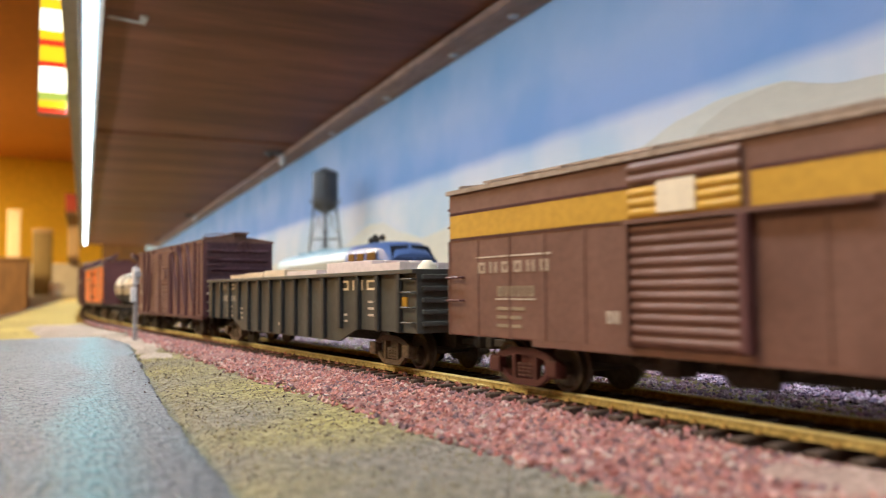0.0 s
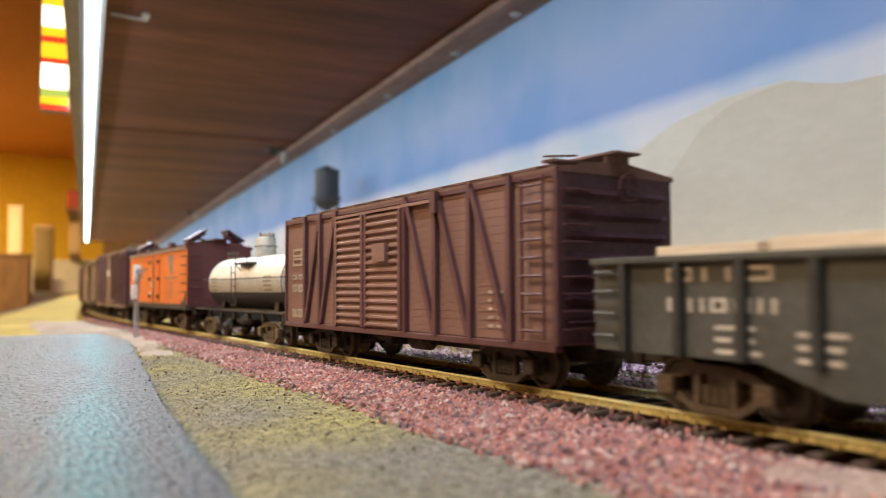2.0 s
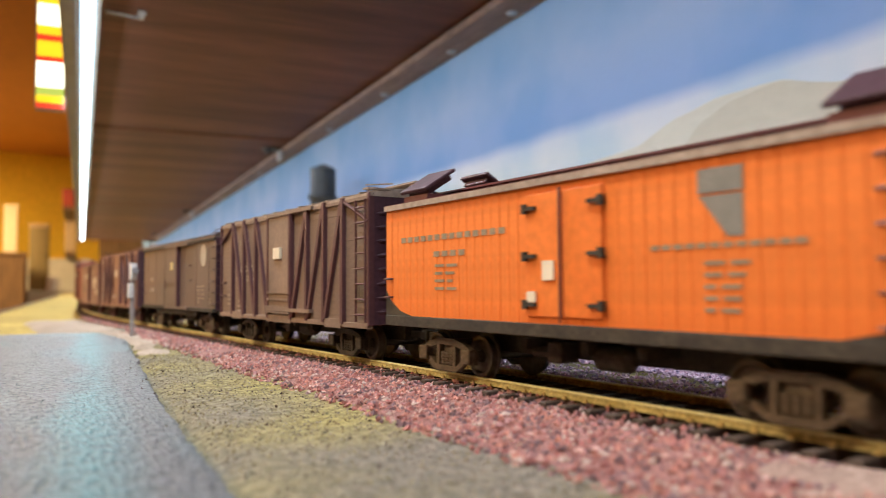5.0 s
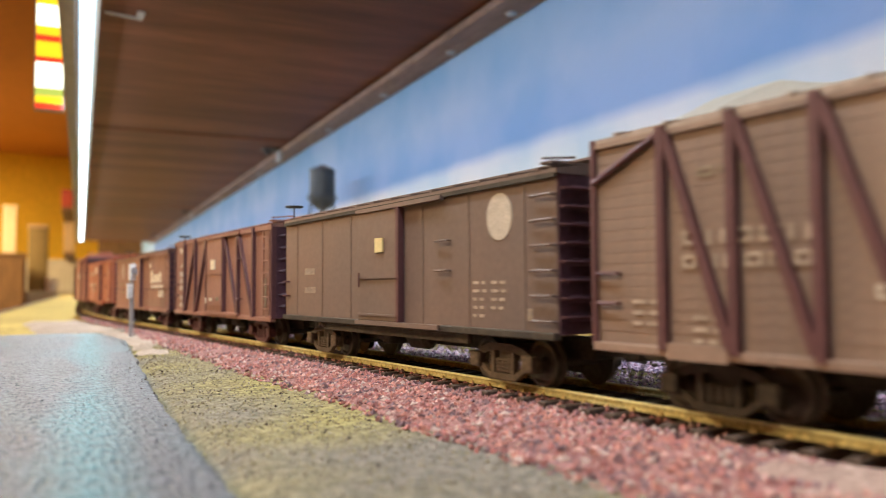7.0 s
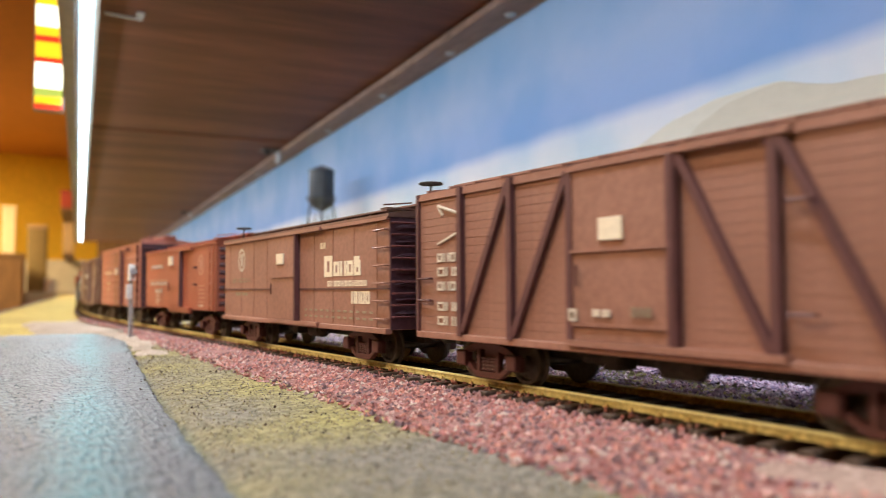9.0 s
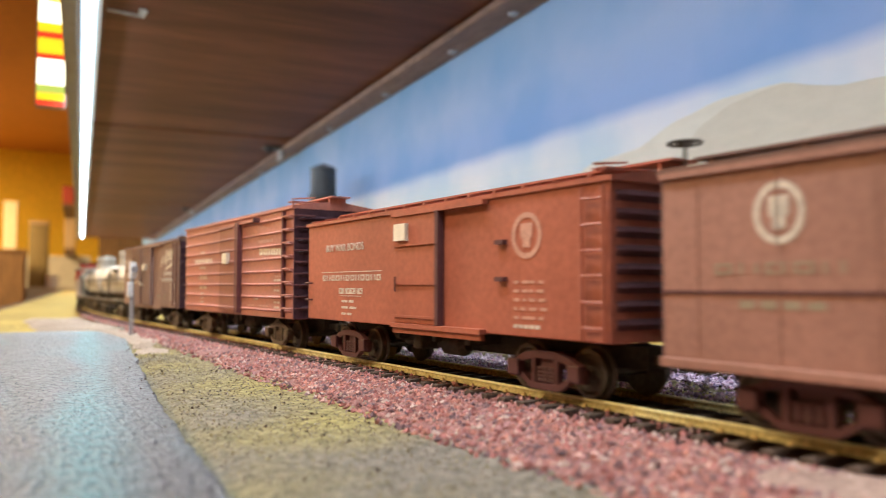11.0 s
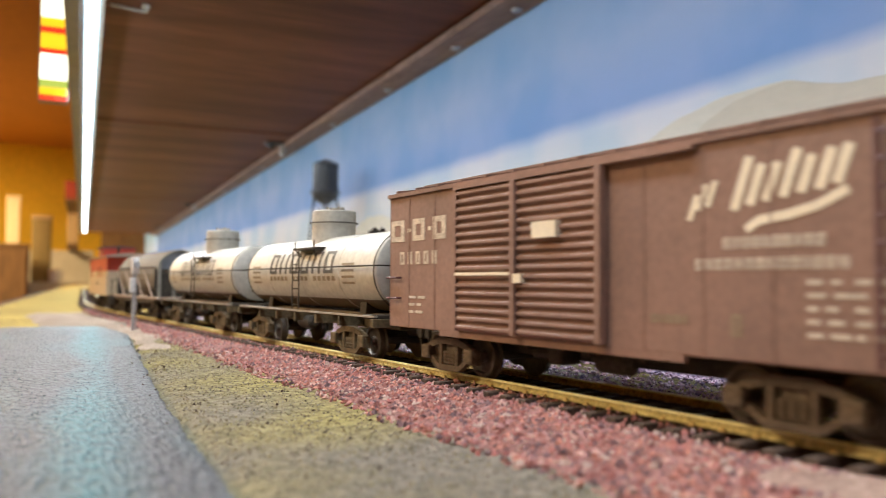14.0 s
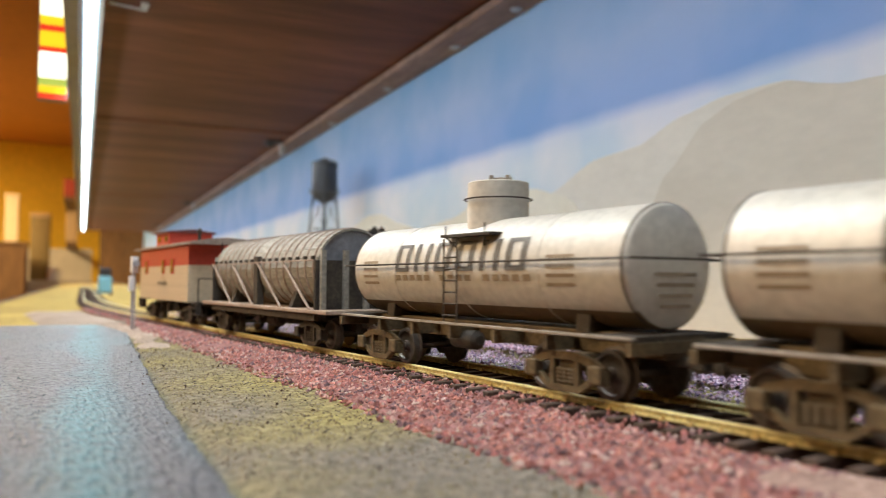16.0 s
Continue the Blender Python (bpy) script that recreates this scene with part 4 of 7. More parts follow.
def board_side(car, L, z0, zt, mat, door):
    """Level sheathing boards on the seen side, clear of the doorway."""
    n = 18
    h = (zt - z0) / n
    for a, b in ((-L, door[0]), (door[1], L)):
        me = mesh_of("plank", boxes(((-HW - 0.00025, a + 0.0002, 0.00005), (-HW + 0.0001, b - 0.0002, h - 0.00005))), mat)
        for k in range(n):
            part_of("plank", me, car, at=Matrix.Translation((random.uniform(-0.00004, 0.00004), 0, z0 + h * k)))


def bracing(car, L, z0, zt, door, n, lean, mat, end=0.011):
    """Posts and diagonal braces outside the boards; n and end may be given for front and rear. lean +1: braces rise away from the door, -1: towards it."""
    x = -HW
    for side in (-1, 1):
        a = door[1] if side > 0 else -door[0]
        m, b = (n, L - end) if isinstance(n, int) else (n[side > 0], L - end[side > 0])
        ys = [a + (b - a) * k / m for k in range(m + 1)]
        for y in ys:
            part("post", boxes(((x - 0.0016, side * y - 0.0008, z0), (x, side * y + 0.0008, zt - 0.0002))), mat, car)
        for k in range(m):
            ya, yb = ys[k] + 0.0008, ys[k + 1] - 0.0008
            (yl, yh) = (ya, yb) if lean > 0 else (yb, ya)
            p, q = Vector((x - 0.0009, side * yl, z0 + 0.001)), Vector((x - 0.0009, side * yh, zt - 0.0015))
            d = (q - p).normalized().cross(Vector((1, 0, 0))) * 0.0008
            bm = bmesh.new()
            vs = [bm.verts.new(v + Vector((o, 0, 0))) for o in (-0.0006, 0.0009) for v in (p - d, p + d, q + d, q - d)]
            for f in ((0, 1, 2, 3), (7, 6, 5, 4), (0, 4, 5, 1), (1, 5, 6, 2), (2, 6, 7, 3), (3, 7, 4, 0)):
                bm.faces.new([vs[i] for i in f])
            part("brace", bm, mat, car)
        part("corner_post", boxes(((x - 0.0010, side * L - 0.0006, z0), (x + 0.001, side * L + 0.0006, zt)), bevel=0.0002), mat, car)


def side_sill(car, L, z0, mat, h=0.0016):
    part("side_sill", boxes(((-HW - 0.0012, -L, z0 - 0.0006), (-HW + 0.001, L, z0 + h - 0.0006)), bevel=0.0002), mat, car)
    part("eave", boxes(((-HW - 0.0008, -L, CUR["zt"] - 0.0018), (-HW, L, CUR["zt"] - 0.0008))), mat, car)


CUR = {"zt": 0.047}


def placard(car, y0, y1, z0, z1, mat="placard", out=0.0011):
    p = proud(car, "placard_board", y0, y1, z0, z1, mat, out, "small cream placard")
    return p


def door_plain(car, y0, y1, z0, z1, mat, bands=(), post="brace"):
    d = part("door", boxes(((-HW - 0.0013, y0, z0), (-HW, y1, z1)), bevel=0.0002), mat, car)
    for z in bands:
        part("door_band", boxes(((-HW - 0.0018, y0, z - 0.0003), (-HW - 0.0012, y1, z + 0.0003))), mat, d)
    part("handle", rods(0.0003, ((-HW - 0.0022, y1 - 0.002, (z0 + z1) / 2 - 0.006), (-HW - 0.0022, y1 - 0.002, (z0 + z1) / 2 - 0.002)), n=6), post, d)
    part("door_track", boxes(((-HW - 0.0018, y0 - (y1 - y0) * 0.95, z1 - 0.0002), (-HW, y1 + 0.001, z1 + 0.0009))), mat, car)
    part("door_guide", boxes(((-HW - 0.0020, y0 - (y1 - y0) * 0.9, z0 - 0.0012), (-HW, y1 + 0.001, z0))), mat, car)
    part("door_post", boxes(((-HW - 0.0019, y0 - 0.0014, z0), (-HW, y0 + 0.0002, z1)), bevel=0.0002), post, car)
    return d


def door_ribbed(car, y0, y1, z0, z1, mat, n, post="brace", depth=0.0009):
    d = part("door", ribbed(bmesh.new(), y0, y1, z0, z1, n, -HW - 0.0006, depth), mat, car)
    part("door_post", boxes(((-HW - 0.0021, y0 - 0.0017, z0), (-HW, y0, z1)), bevel=0.0002), post, car)
    part("door_edge", boxes(((-HW - 0.0016, y1 - 0.0002, z0), (-HW, y1 + 0.0006, z1))), mat, d)
    part("door_track", boxes(((-HW - 0.0016, y0 - (y1 - y0) * 0.9, z1), (-HW, y1 + 0.001, z1 + 0.0008))), mat, car)
    return d


def disc(car, y, z, r, mat="white", ring=False, x=-HW, name="emblem", tall=1.0):
    bm = bmesh.new()
    n = 24
    outer = [(y + r * math.cos(2 * math.pi * k / n), z + tall * r * math.sin(2 * math.pi * k / n)) for k in range(n)]
    if ring:
        inner = [(y + 0.76 * r * math.cos(2 * math.pi * k / n), z + tall * 0.76 * r * math.sin(2 * math.pi * k / n)) for k in range(n)]
        o, i = [bm.verts.new((x - 0.00015, *p)) for p in outer], [bm.verts.new((x - 0.00015, *p)) for p in inner]
        for k in range(n):
            bm.faces.new((o[k], o[(k + 1) % n], i[(k + 1) % n], i[k]))
        box(bm, (x - 0.00015, y - r * 0.38, z - tall * r * 0.10), (x, y + r * 0.38, z + tall * r * 0.52))
        box(bm, (x - 0.00015, y - r * 0.24, z - tall * r * 0.52), (x, y + r * 0.24, z - tall * r * 0.10))
    else:
        o, b = [bm.verts.new((x - 0.00015, *p)) for p in outer], [bm.verts.new((x, *p)) for p in outer]
        bm.faces.new(o)
        for k in range(n):
            bm.faces.new((o[k], o[(k + 1) % n], b[(k + 1) % n], b[k]))
    return part(name, bm, mat, car)


def slide(car, kinds, dy):
    """Moves fittings of some kinds along the car."""
    for ob in car.children:
        if ob.name.split(".")[0] in kinds:
            ob.matrix_basis = Matrix.Translation((0, dy, 0)) @ ob.matrix_basis


TRAIN = []
GROUP = "cars of the train"


def new_car(name, label, mid, L, category="freight car"):
    """A car of half length L whose middle rides mid metres behind the first gap."""
    c = thing(name, label, category, group=GROUP)
    TRAIN.append((c, mid, L - 0.0235))
    return c, L


Z0 = 0.0112


def car_striped():
    c, L = new_car("boxcar", "brown steel boxcar with a wide yellow stripe and ribbed door", -0.0839, 0.0710)
    zt = CUR["zt"] = 0.0462
    shell(c, L, Z0, zt, "brown", skirt=((-0.040, 0.040, Z0 - 0.0012),))
    roof_of(c, L, zt, "tan_roof")
    end_ribs(c, L, 0.014, 0.044, 8, "brace")
    for a, b in ((-L + 0.0004, -0.0131), (0.0122, L - 0.0004)):
        proud(c, "stripe", a, b, 0.0345, 0.0400, "yellow_band", 0.00015, "yellow painted stripe")
        for z in (0.0340, 0.0400, 0.0405):
            proud(c, "stripe_line", a, b, z, z + 0.00025, "brace", 0.0002)
    for k in range(6):
        y = 0.0122 + (L - 0.0122) * k / 5
        for s in (y, -0.0131 - (L - 0.0131) * k / 5):
            proud(c, "seam", s - 0.0003, s + 0.0003, Z0, 0.0338, "brown", 0.0002)
    door_ribbed(c, -0.0150, 0.0082, 0.0118, 0.0335, "brown", 11, depth=0.0005)
    d = part("door_upper", ribbed(bmesh.new(), -0.0150, 0.0082, 0.0345, 0.0400, 3, -HW - 0.0006, 0.0003), "yellow_band", c, "yellow upper part of the ribbed door")
    part("door_top", ribbed(bmesh.new(), -0.0150, 0.0082, 0.0403, 0.0445, 2, -HW - 0.0006, 0.0004), "brown", c)
    placard(c, -0.0066, 0.0014, 0.0350, 0.0405)
    bars(c, 0.0598, 0.0335, 0.0258, 0.0283, 6, "faint", gap=0.4)
    proud(c, "line", 0.0335, 0.0600, 0.0293, 0.0296, "white", 0.00012)
    bars(c, 0.052, 0.0388, 0.0205, 0.0228, 6, "letter_grey")
    proud(c, "line", 0.0385, 0.0525, 0.0198, 0.02005, "white", 0.00012)
    data_block(c, 0.052, 0.0175, "letter_grey", 3, 0.006)
    bars(c, 0.0184, 0.0147, 0.0155, 0.0178, 2)
    data_block(c, -0.045, 0.024, "white", 5)
    slide(c, ("door", "door_post", "door_track", "door_upper", "door_top", "placard_board"), 0.0034)
    rungs(c, L - 0.006, L - 0.0005, (0.0195, 0.0250))
    ladder(c, -L + 0.001, -L + 0.0065, 0.013, 0.044, 7)
    end_ladder(c, 1, L, 0.013, 0.044, 7, "brace")
    underframe(c, L, kind="brace")


def car_gondola():
    c, L = new_car("gondola", "black steel gondola with ribbed sides loaded with pale lumber", 0.0938, 0.0926)
    zt, w = 0.0276, 0.0178
    for s in (-1, 1):
        bm = bmesh.new()
        pts = [(-L, 0.0108), (-0.058, 0.0108), (-0.046, 0.0066), (0.046, 0.0066), (0.058, 0.0108), (L, 0.0108), (L, zt), (-L, zt)]
        a, b = [bm.verts.new((s * w, y, z)) for y, z in pts], [bm.verts.new((s * (w - 0.0009), y, z)) for y, z in pts]
        for k in range(8):
            bm.faces.new((a[k], a[(k + 1) % 8], b[(k + 1) % 8], b[k]))
        bm.faces.new(a)
        bm.faces.new(b[::-1])
        part("side", bm, "black", c)
        part("top_rim", boxes(((min(s * (w - 0.0012), s * (w + 0.0014)), -L, zt - 0.0012), (max(s * (w - 0.0012), s * (w + 0.0014)), L, zt)), bevel=0.0002), "black", c)
        for k in range(-7, 8):
            y = k * 0.0121 + 0.0002
            low = 0.0070 if abs(y) < 0.046 else 0.0106
            # ribs on the seen side are darker than those on the far side
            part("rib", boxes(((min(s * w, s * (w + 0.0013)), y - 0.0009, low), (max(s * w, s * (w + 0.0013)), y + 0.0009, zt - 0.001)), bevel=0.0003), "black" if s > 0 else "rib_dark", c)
        part("end", boxes(((-w + 0.0009, min(s * L, s * (L - 0.0009)), 0.0108), (w - 0.0009, max(s * L, s * (L - 0.0009)), zt))), "black", c)
        for k in range(5):
            z = 0.0125 + k * 0.0031
            part("end_rib", boxes(((-w + 0.0015, min(s * L, s * (L + 0.0009)), z), (w - 0.0015, max(s * L, s * (L + 0.0009)), z + 0.0014)), bevel=0.0003), "black", c)
    part("floor_plate", boxes(((-w + 0.0009, -L + 0.0009, 0.0112), (w - 0.0009, L - 0.0009, 0.0120))), "grime", c)
    x = -w
    bars(c, 0.0766, 0.0545, 0.0232, 0.0255, 3, x=x)
    bars(c, 0.0760, 0.0545, 0.0182, 0.0205, 5, x=x)
    data_block(c, 0.066, 0.0155, "white", 3, x=x)
    data_block(c, 0.052, 0.0150, "white", 3, x=x)
    bars(c, -0.0450, -0.0727, 0.0222, 0.0252, 3, "placard", x=x)
    data_block(c, -0.0465, 0.0145, "white", 2, x=x)
    data_block(c, -0.0655, 0.0185, "white", 3, x=x)
    proud(c, "label_plate", -0.0880, -0.0838, 0.0175, 0.0203, "yellow_band", 0.0003, "small yellow label", x)
    bars(c, 0.0055, 0.0010, 0.0098, 0.0108, 2, x=x)
    rungs(c, L - 0.006, L - 0.0008, (0.0135, 0.0175, 0.0215, 0.0250), x, "black")
    rungs(c, -L + 0.0008, -L + 0.006, (0.0135, 0.0175, 0.0215, 0.0250), x, "black")
    underframe(c, L, kind="truck", inset=0.0225)
    # its load rides with it
    for y0, y1, x0, x1, h, mat in ((-0.072, -0.054, -0.011, 0.006, 0.0048, "paper"), (-0.052, -0.018, -0.009, 0.009, 0.0062, "paper"), (-0.015, 0.012, -0.012, 0.008, 0.0040, "paper"), (0.014, 0.036, -0.012, 0.010, 0.0050, "lumber"), (0.038, 0.060, -0.012, 0.010, 0.0046, "lumber"), (0.062, 0.083, -0.011, 0.010, 0.0042, "lumber")):
        hh, ww = (zt - 0.012 + h - 0.002) / 5, (x1 - x0) / 4
        stack = part("lumber_stack", boxes(((x0 + 0.0005, y0 + 0.001, 0.0120), (x1 - 0.0005, y1 - 0.001, 0.0120 + hh * 4))), mat, c, "stack of pale sawn lumber")
        me = mesh_of("board", boxes(((0.0001, y0, 0), (ww - 0.0001, y1, hh - 0.00015)), bevel=0.0001), mat)
        for k in range(8):
            part_of("board", me, stack, at=Matrix.Translation((x0 + ww * (k % 4), random.uniform(-0.0007, 0.0007), 0.0120 + hh * (3 + k // 4))))
    bm = lathe(bmesh.new(), (-0.006, -0.079, zt - 0.006), (0, 0, 1), [(0, 0.0028), (0.004, 0.0030), (0.0075, 0.0026), (0.009, 0.0010)], 12)
    part("sack", bm, "placard", c, "round white sack", True)


def car_braced_ribdoor():
    c, L = new_car("boxcar", "weathered brown outside-braced wooden boxcar with a corrugated door", 0.2705, 0.0728)
    zt, door = 0.0470, (-0.0128, 0.0301)
    CUR["zt"] = zt
    shell(c, L, 0.0105, zt, "brown_wood", "end_dark")
    roof_of(c, L, zt, "brown")
    board_side(c, L, 0.0110, zt - 0.001, "brown_wood", door)
    bracing(c, L, 0.0105, zt, door, (3, 2), -1, "brace", (0.0148, 0.0181))
    side_sill(c, L, 0.0098, "brace")
    door_ribbed(c, 0.0117, door[1] - 0.0009, 0.0110, 0.0440, "brown_wood", 15)
    door_ribbed(c, door[0] + 0.0025, 0.0094, 0.0110, 0.0440, "brown_wood", 15)
    placard(c, -0.0041, 0.0031, 0.0298, 0.0350, "brown_wood", 0.0026)
    for k, z in enumerate((0.0335, 0.0303, 0.0255, 0.0212, 0.0125)):
        bars(c, 0.0672, 0.0582, z, z + (0.0028 if k != 2 else 0.0018), 1 if k < 2 else 3, "faint", x=-HW - 0.0004, gap=0.1)
    data_block(c, -0.0495, 0.021, "faint", 5, 0.003, x=-HW - 0.0004)
    ladder(c, -L + 0.0025, -L + 0.0095, 0.0115, 0.0455, 9, -HW - 0.0006)
    end_ribs(c, L, 0.013, 0.044, 7, "end_dark", 0.0010)
    end_ladder(c, -1, L, 0.012, 0.044, 9, "brace")
    wheel_on_staff(c, -L - 0.0022, 0.0435, 0.0015, False, "brace")
    proud(c, "bracket_arm", -0.030, -0.0275, 0.041, 0.0462, "brace", 0.0025)
    underframe(c, L, kind="grime")


def tank(name, label, mid, L, L_tank, r, zc, dome, low, letters, deck_mat, kind, step):
    c, L = new_car(name, label, mid, L, "tank car")
    bm = lathe(bmesh.new(), (0, -L_tank, zc), (0, 1, 0), [(-0.0016, 0.0002), (-0.0014, r * 0.5), (-0.0007, r * 0.85), (0.0, r * 0.965), (0.0006, r), (0.0010, r)] + [(2 * L_tank * k / 5, r) for k in range(1, 5)] + [(2 * L_tank - 0.0010, r), (2 * L_tank - 0.0006, r), (2 * L_tank, r * 0.965), (2 * L_tank + 0.0007, r * 0.85), (2 * L_tank + 0.0014, r * 0.5), (2 * L_tank + 0.0016, 0.0002)], 48)
    skin = "silver_pale"
    body = part("tank", bm, skin, c, "pale aluminium painted tank", True)
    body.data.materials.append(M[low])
    body.data.set_sharp_from_angle(angle=radians(24))
    # faces low on the tank take the darker second colour
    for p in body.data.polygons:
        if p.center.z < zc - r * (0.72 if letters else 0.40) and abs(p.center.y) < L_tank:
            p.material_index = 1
    for y in (-L_tank + 0.0008, -L_tank * 0.55, 0.0, L_tank * 0.55, L_tank - 0.0008):
        bm = lathe(bmesh.new(), (0, y - 0.0003, zc), (0, 1, 0), [(0, r), (0.0001, r + 0.00012), (0.0005, r + 0.00012), (0.0006, r)], 40)
        if letters or abs(y) > L_tank * 0.9:
            part("seam_band", bm, "grime" if abs(y) > L_tank * 0.9 else skin, body, smooth=True)
        else:
            bm.free()
    y0, rd, top = dome
    bm = lathe(bmesh.new(), (0, y0, zc + r - 0.0028), (0, 0, 1), [(0, rd), (top - zc - r + (0.0028 if letters else 0.0018), rd), (top - zc - r + (0.0031 if letters else 0.0026), rd * (0.95 if letters else 0.9)), (top - zc - r + 0.0034, rd * 0.4), (top - zc - r + 0.0035, 0.0002)], 28)
    d = part("dome", bm, skin, c, "round expansion dome", True)
    bm = bmesh.new()
    for k in range(20):
        a, b = k * math.pi / 10, (k + 1) * math.pi / 10
        rod(bm, ((rd + 0.0008) * math.cos(a), y0 + (rd + 0.0008) * math.sin(a), top - 0.0042), ((rd + 0.0008) * math.cos(b), y0 + (rd + 0.0008) * math.sin(b), top - 0.0042), 0.00022, 5)
    part("dome_rail", bm, "grime", d)
    bm = lathe(bmesh.new(), (0.0006, y0 - 0.001, top), (0, 0, 1), [(0, 0.0028), (0.0012, 0.0028), (0.0016, 0.0012)], 12)
    for k in range(4):
        rod(bm, (0.003 * math.cos(k * 1.57), y0 - 0.001 + 0.003 * math.sin(k * 1.57), top), (0.003 * math.cos(k * 1.57), y0 - 0.001 + 0.003 * math.sin(k * 1.57), top + 0.0019), 0.0006, 8)
    part("manway", bm, "silver_walk" if letters else "tan_roof", d, "hatch and safety valves")
    # handrail round the tank
    xr = r + 0.0013
    zr = zc + 0.0014
    part("handrail", rods(0.00028, ((-xr, -L_tank - 0.003, zr), (-xr, L_tank + 0.003, zr)), ((xr, -L_tank - 0.003, zr), (xr, L_tank + 0.003, zr)), ((-xr, -L_tank - 0.003, zr), (0, -L_tank - 0.0042, zr)), ((0, -L_tank - 0.0042, zr), (xr, -L_tank - 0.003, zr)), ((-xr, L_tank + 0.003, zr), (xr, L_tank + 0.003, zr)), n=6), "grime", c)
    # ladder and platform by the dome
    yl, yp, hp = step
    bm = rods(0.00026, ((-xr - 0.0006, yl - 0.0029, 0.0135), (-xr - 0.0006, yl - 0.0029, zr + 0.006)), ((-xr - 0.0006, yl + 0.0029, 0.0135), (-xr - 0.0006, yl + 0.0029, zr + 0.006)), n=6)
    ld = part("ladder", bm, "grime", c)
    for k in range(6):
        z = 0.0150 + k * 0.0029
        part("rung", rods(0.00024, ((-xr - 0.0006, yl - 0.0029, z), (-xr - 0.0006, yl + 0.0029, z)), n=6), "grime", ld)
    bm = boxes(((-r - 0.0006, yp - hp, zr + 0.0065), (-r * 0.55, yp + hp, zr + 0.0072)))
    for dy in (-0.8, 0.8):
        rod(bm, (-r - 0.0004, yp + dy * hp, zr + 0.0066), (-r * 0.86, yp + dy * hp * 0.6, zr + 0.0030), 0.00028, 6)
        rod(bm, (-r - 0.0004, yp + dy * hp, zr + 0.0070), (-r - 0.0004, yp + dy * hp, zr + 0.0095), 0.00022, 6)
    part("platform", bm, "grime", c)
    # frame
    for a, b in ((-L, -L + 0.010), (L - 0.010, L)):
        part("end_deck", boxes(((-0.0136, a, 0.0122), (0.0136, b, 0.0135)), bevel=0.0001), deck_mat if deck_mat != "rust_deck" else "grime", c)
    for s in (-1, 1):
        part("running_board", boxes(((min(s * 0.0136, s * 0.0150), -L, 0.0127), (max(s * 0.0136, s * 0.0150), L, 0.0133)), bevel=0.0001), deck_mat if deck_mat != "rust_deck" else "silver_walk", c)
    for y in (-L + 0.0004, L - 0.0004):
        part("end_sill", boxes(((-0.0155, y - 0.0008, 0.0098), (0.0155, y + 0.0008, 0.0124)), bevel=0.0002), deck_mat, c)
    part("sill", boxes(((-0.0060, -L, 0.0088), (0.0060, L, 0.0134)), bevel=0.0003), deck_mat, c)
    for s in (-1, 1):
        bm = prism(bmesh.new(), [(-0.0085, 0.0132), (-0.0080, zc - r * 0.70), (0.0080, zc - r * 0.70), (0.0085, 0.0132)], s * L_tank * 0.72 - 0.002, s * L_tank * 0.72 + 0.002)
        part("saddle", bm, "grime", c)
    for k in range(5):
        y = -L * 0.6 + L * 1.2 * k / 4
        part("outrigger", boxes(((-0.0148, y - 0.0006, 0.0094), (0.0148, y + 0.0006, 0.0124))), deck_mat, c)
    if letters:
        n, ya, yb, mat = letters
        for k in range(n):
            a, b = ya + (yb - ya) * k / n, ya + (yb - ya) * (k + 0.74) / n
            bm = bmesh.new()
            p = (b - a) * 0.27
            cells = [(a, a + p, 0, 7), (b - p, b, 0, 7)] + ([(a + p, b - p, 0, 1), (a + p, b - p, 6, 7)] if k % 3 != 1 else [])
            for y0_, y1_, i0, i1 in cells:
                for i in range(i0, i1):
                    t0, t1 = radians(5.0 * i - 3), radians(5.0 * i + 2)
                    vs = [bm.verts.new((-(r + 0.00015) * math.cos(u), y, zc + (r + 0.00015) * math.sin(u))) for u in (t0, t1) for y in (y0_, y1_)]
                    bm.faces.new((vs[0], vs[1], vs[3], vs[2]))
            part("lettering", bm, mat, c)
        bm = bmesh.new()
        for k in range(16):
            a, b = ya + (yb - ya) * k / 16, ya + (yb - ya) * (k + 0.7) / 16
            if k in (5, 10):
                continue
            vs = [bm.verts.new((-(r + 0.00015) * math.cos(t), y, zc + (r + 0.00015) * math.sin(t))) for t in (radians(-14), radians(-7)) for y in (a, b)]
            bm.faces.new((vs[0], vs[1], vs[3], vs[2]))
        part("small_lettering", bm, "letter_grey", c)
    for yy in (L_tank * 0.80, -L_tank * 0.68):
        bm = bmesh.new()
        for k in range(4):
            vs = [bm.verts.new((-(r + 0.00015) * math.cos(t), y, zc + (r + 0.00015) * math.sin(t))) for t in (radians(8 - 9 * k), radians(11.5 - 9 * k)) for y in (yy - 0.0045, yy + 0.0045)]
            bm.faces.new((vs[0], vs[1], vs[3], vs[2]))
        part("small_lettering", bm, "letter_grey", c)
    bm = bmesh.new()
    for k in range(4):
        box(bm, (-0.006 + 0.0006 * k, -L_tank - 0.0018, zc - 0.002 - 0.0021 * k), (0.006 - 0.0006 * k, -L_tank - 0.0012, zc - 0.0012 - 0.0021 * k))
    part("end_lettering", bm, "letter_grey", c)
    wheel_on_staff(c, L - 0.003, 0.0225, 0.006, True)
    coupler(c, L)
    for s in (-1, 1):
        add_truck(c, s * (L - 0.0205), kind)
    bm = lathe(bmesh.new(), (-0.0095, -0.006, 0.0090), (0, 1, 0), [(0, 0.0012), (0.001, 0.0024), (0.010, 0.0024), (0.011, 0.0012)], 12)
    part("air_tank", bm, "grime", c, smooth=True)


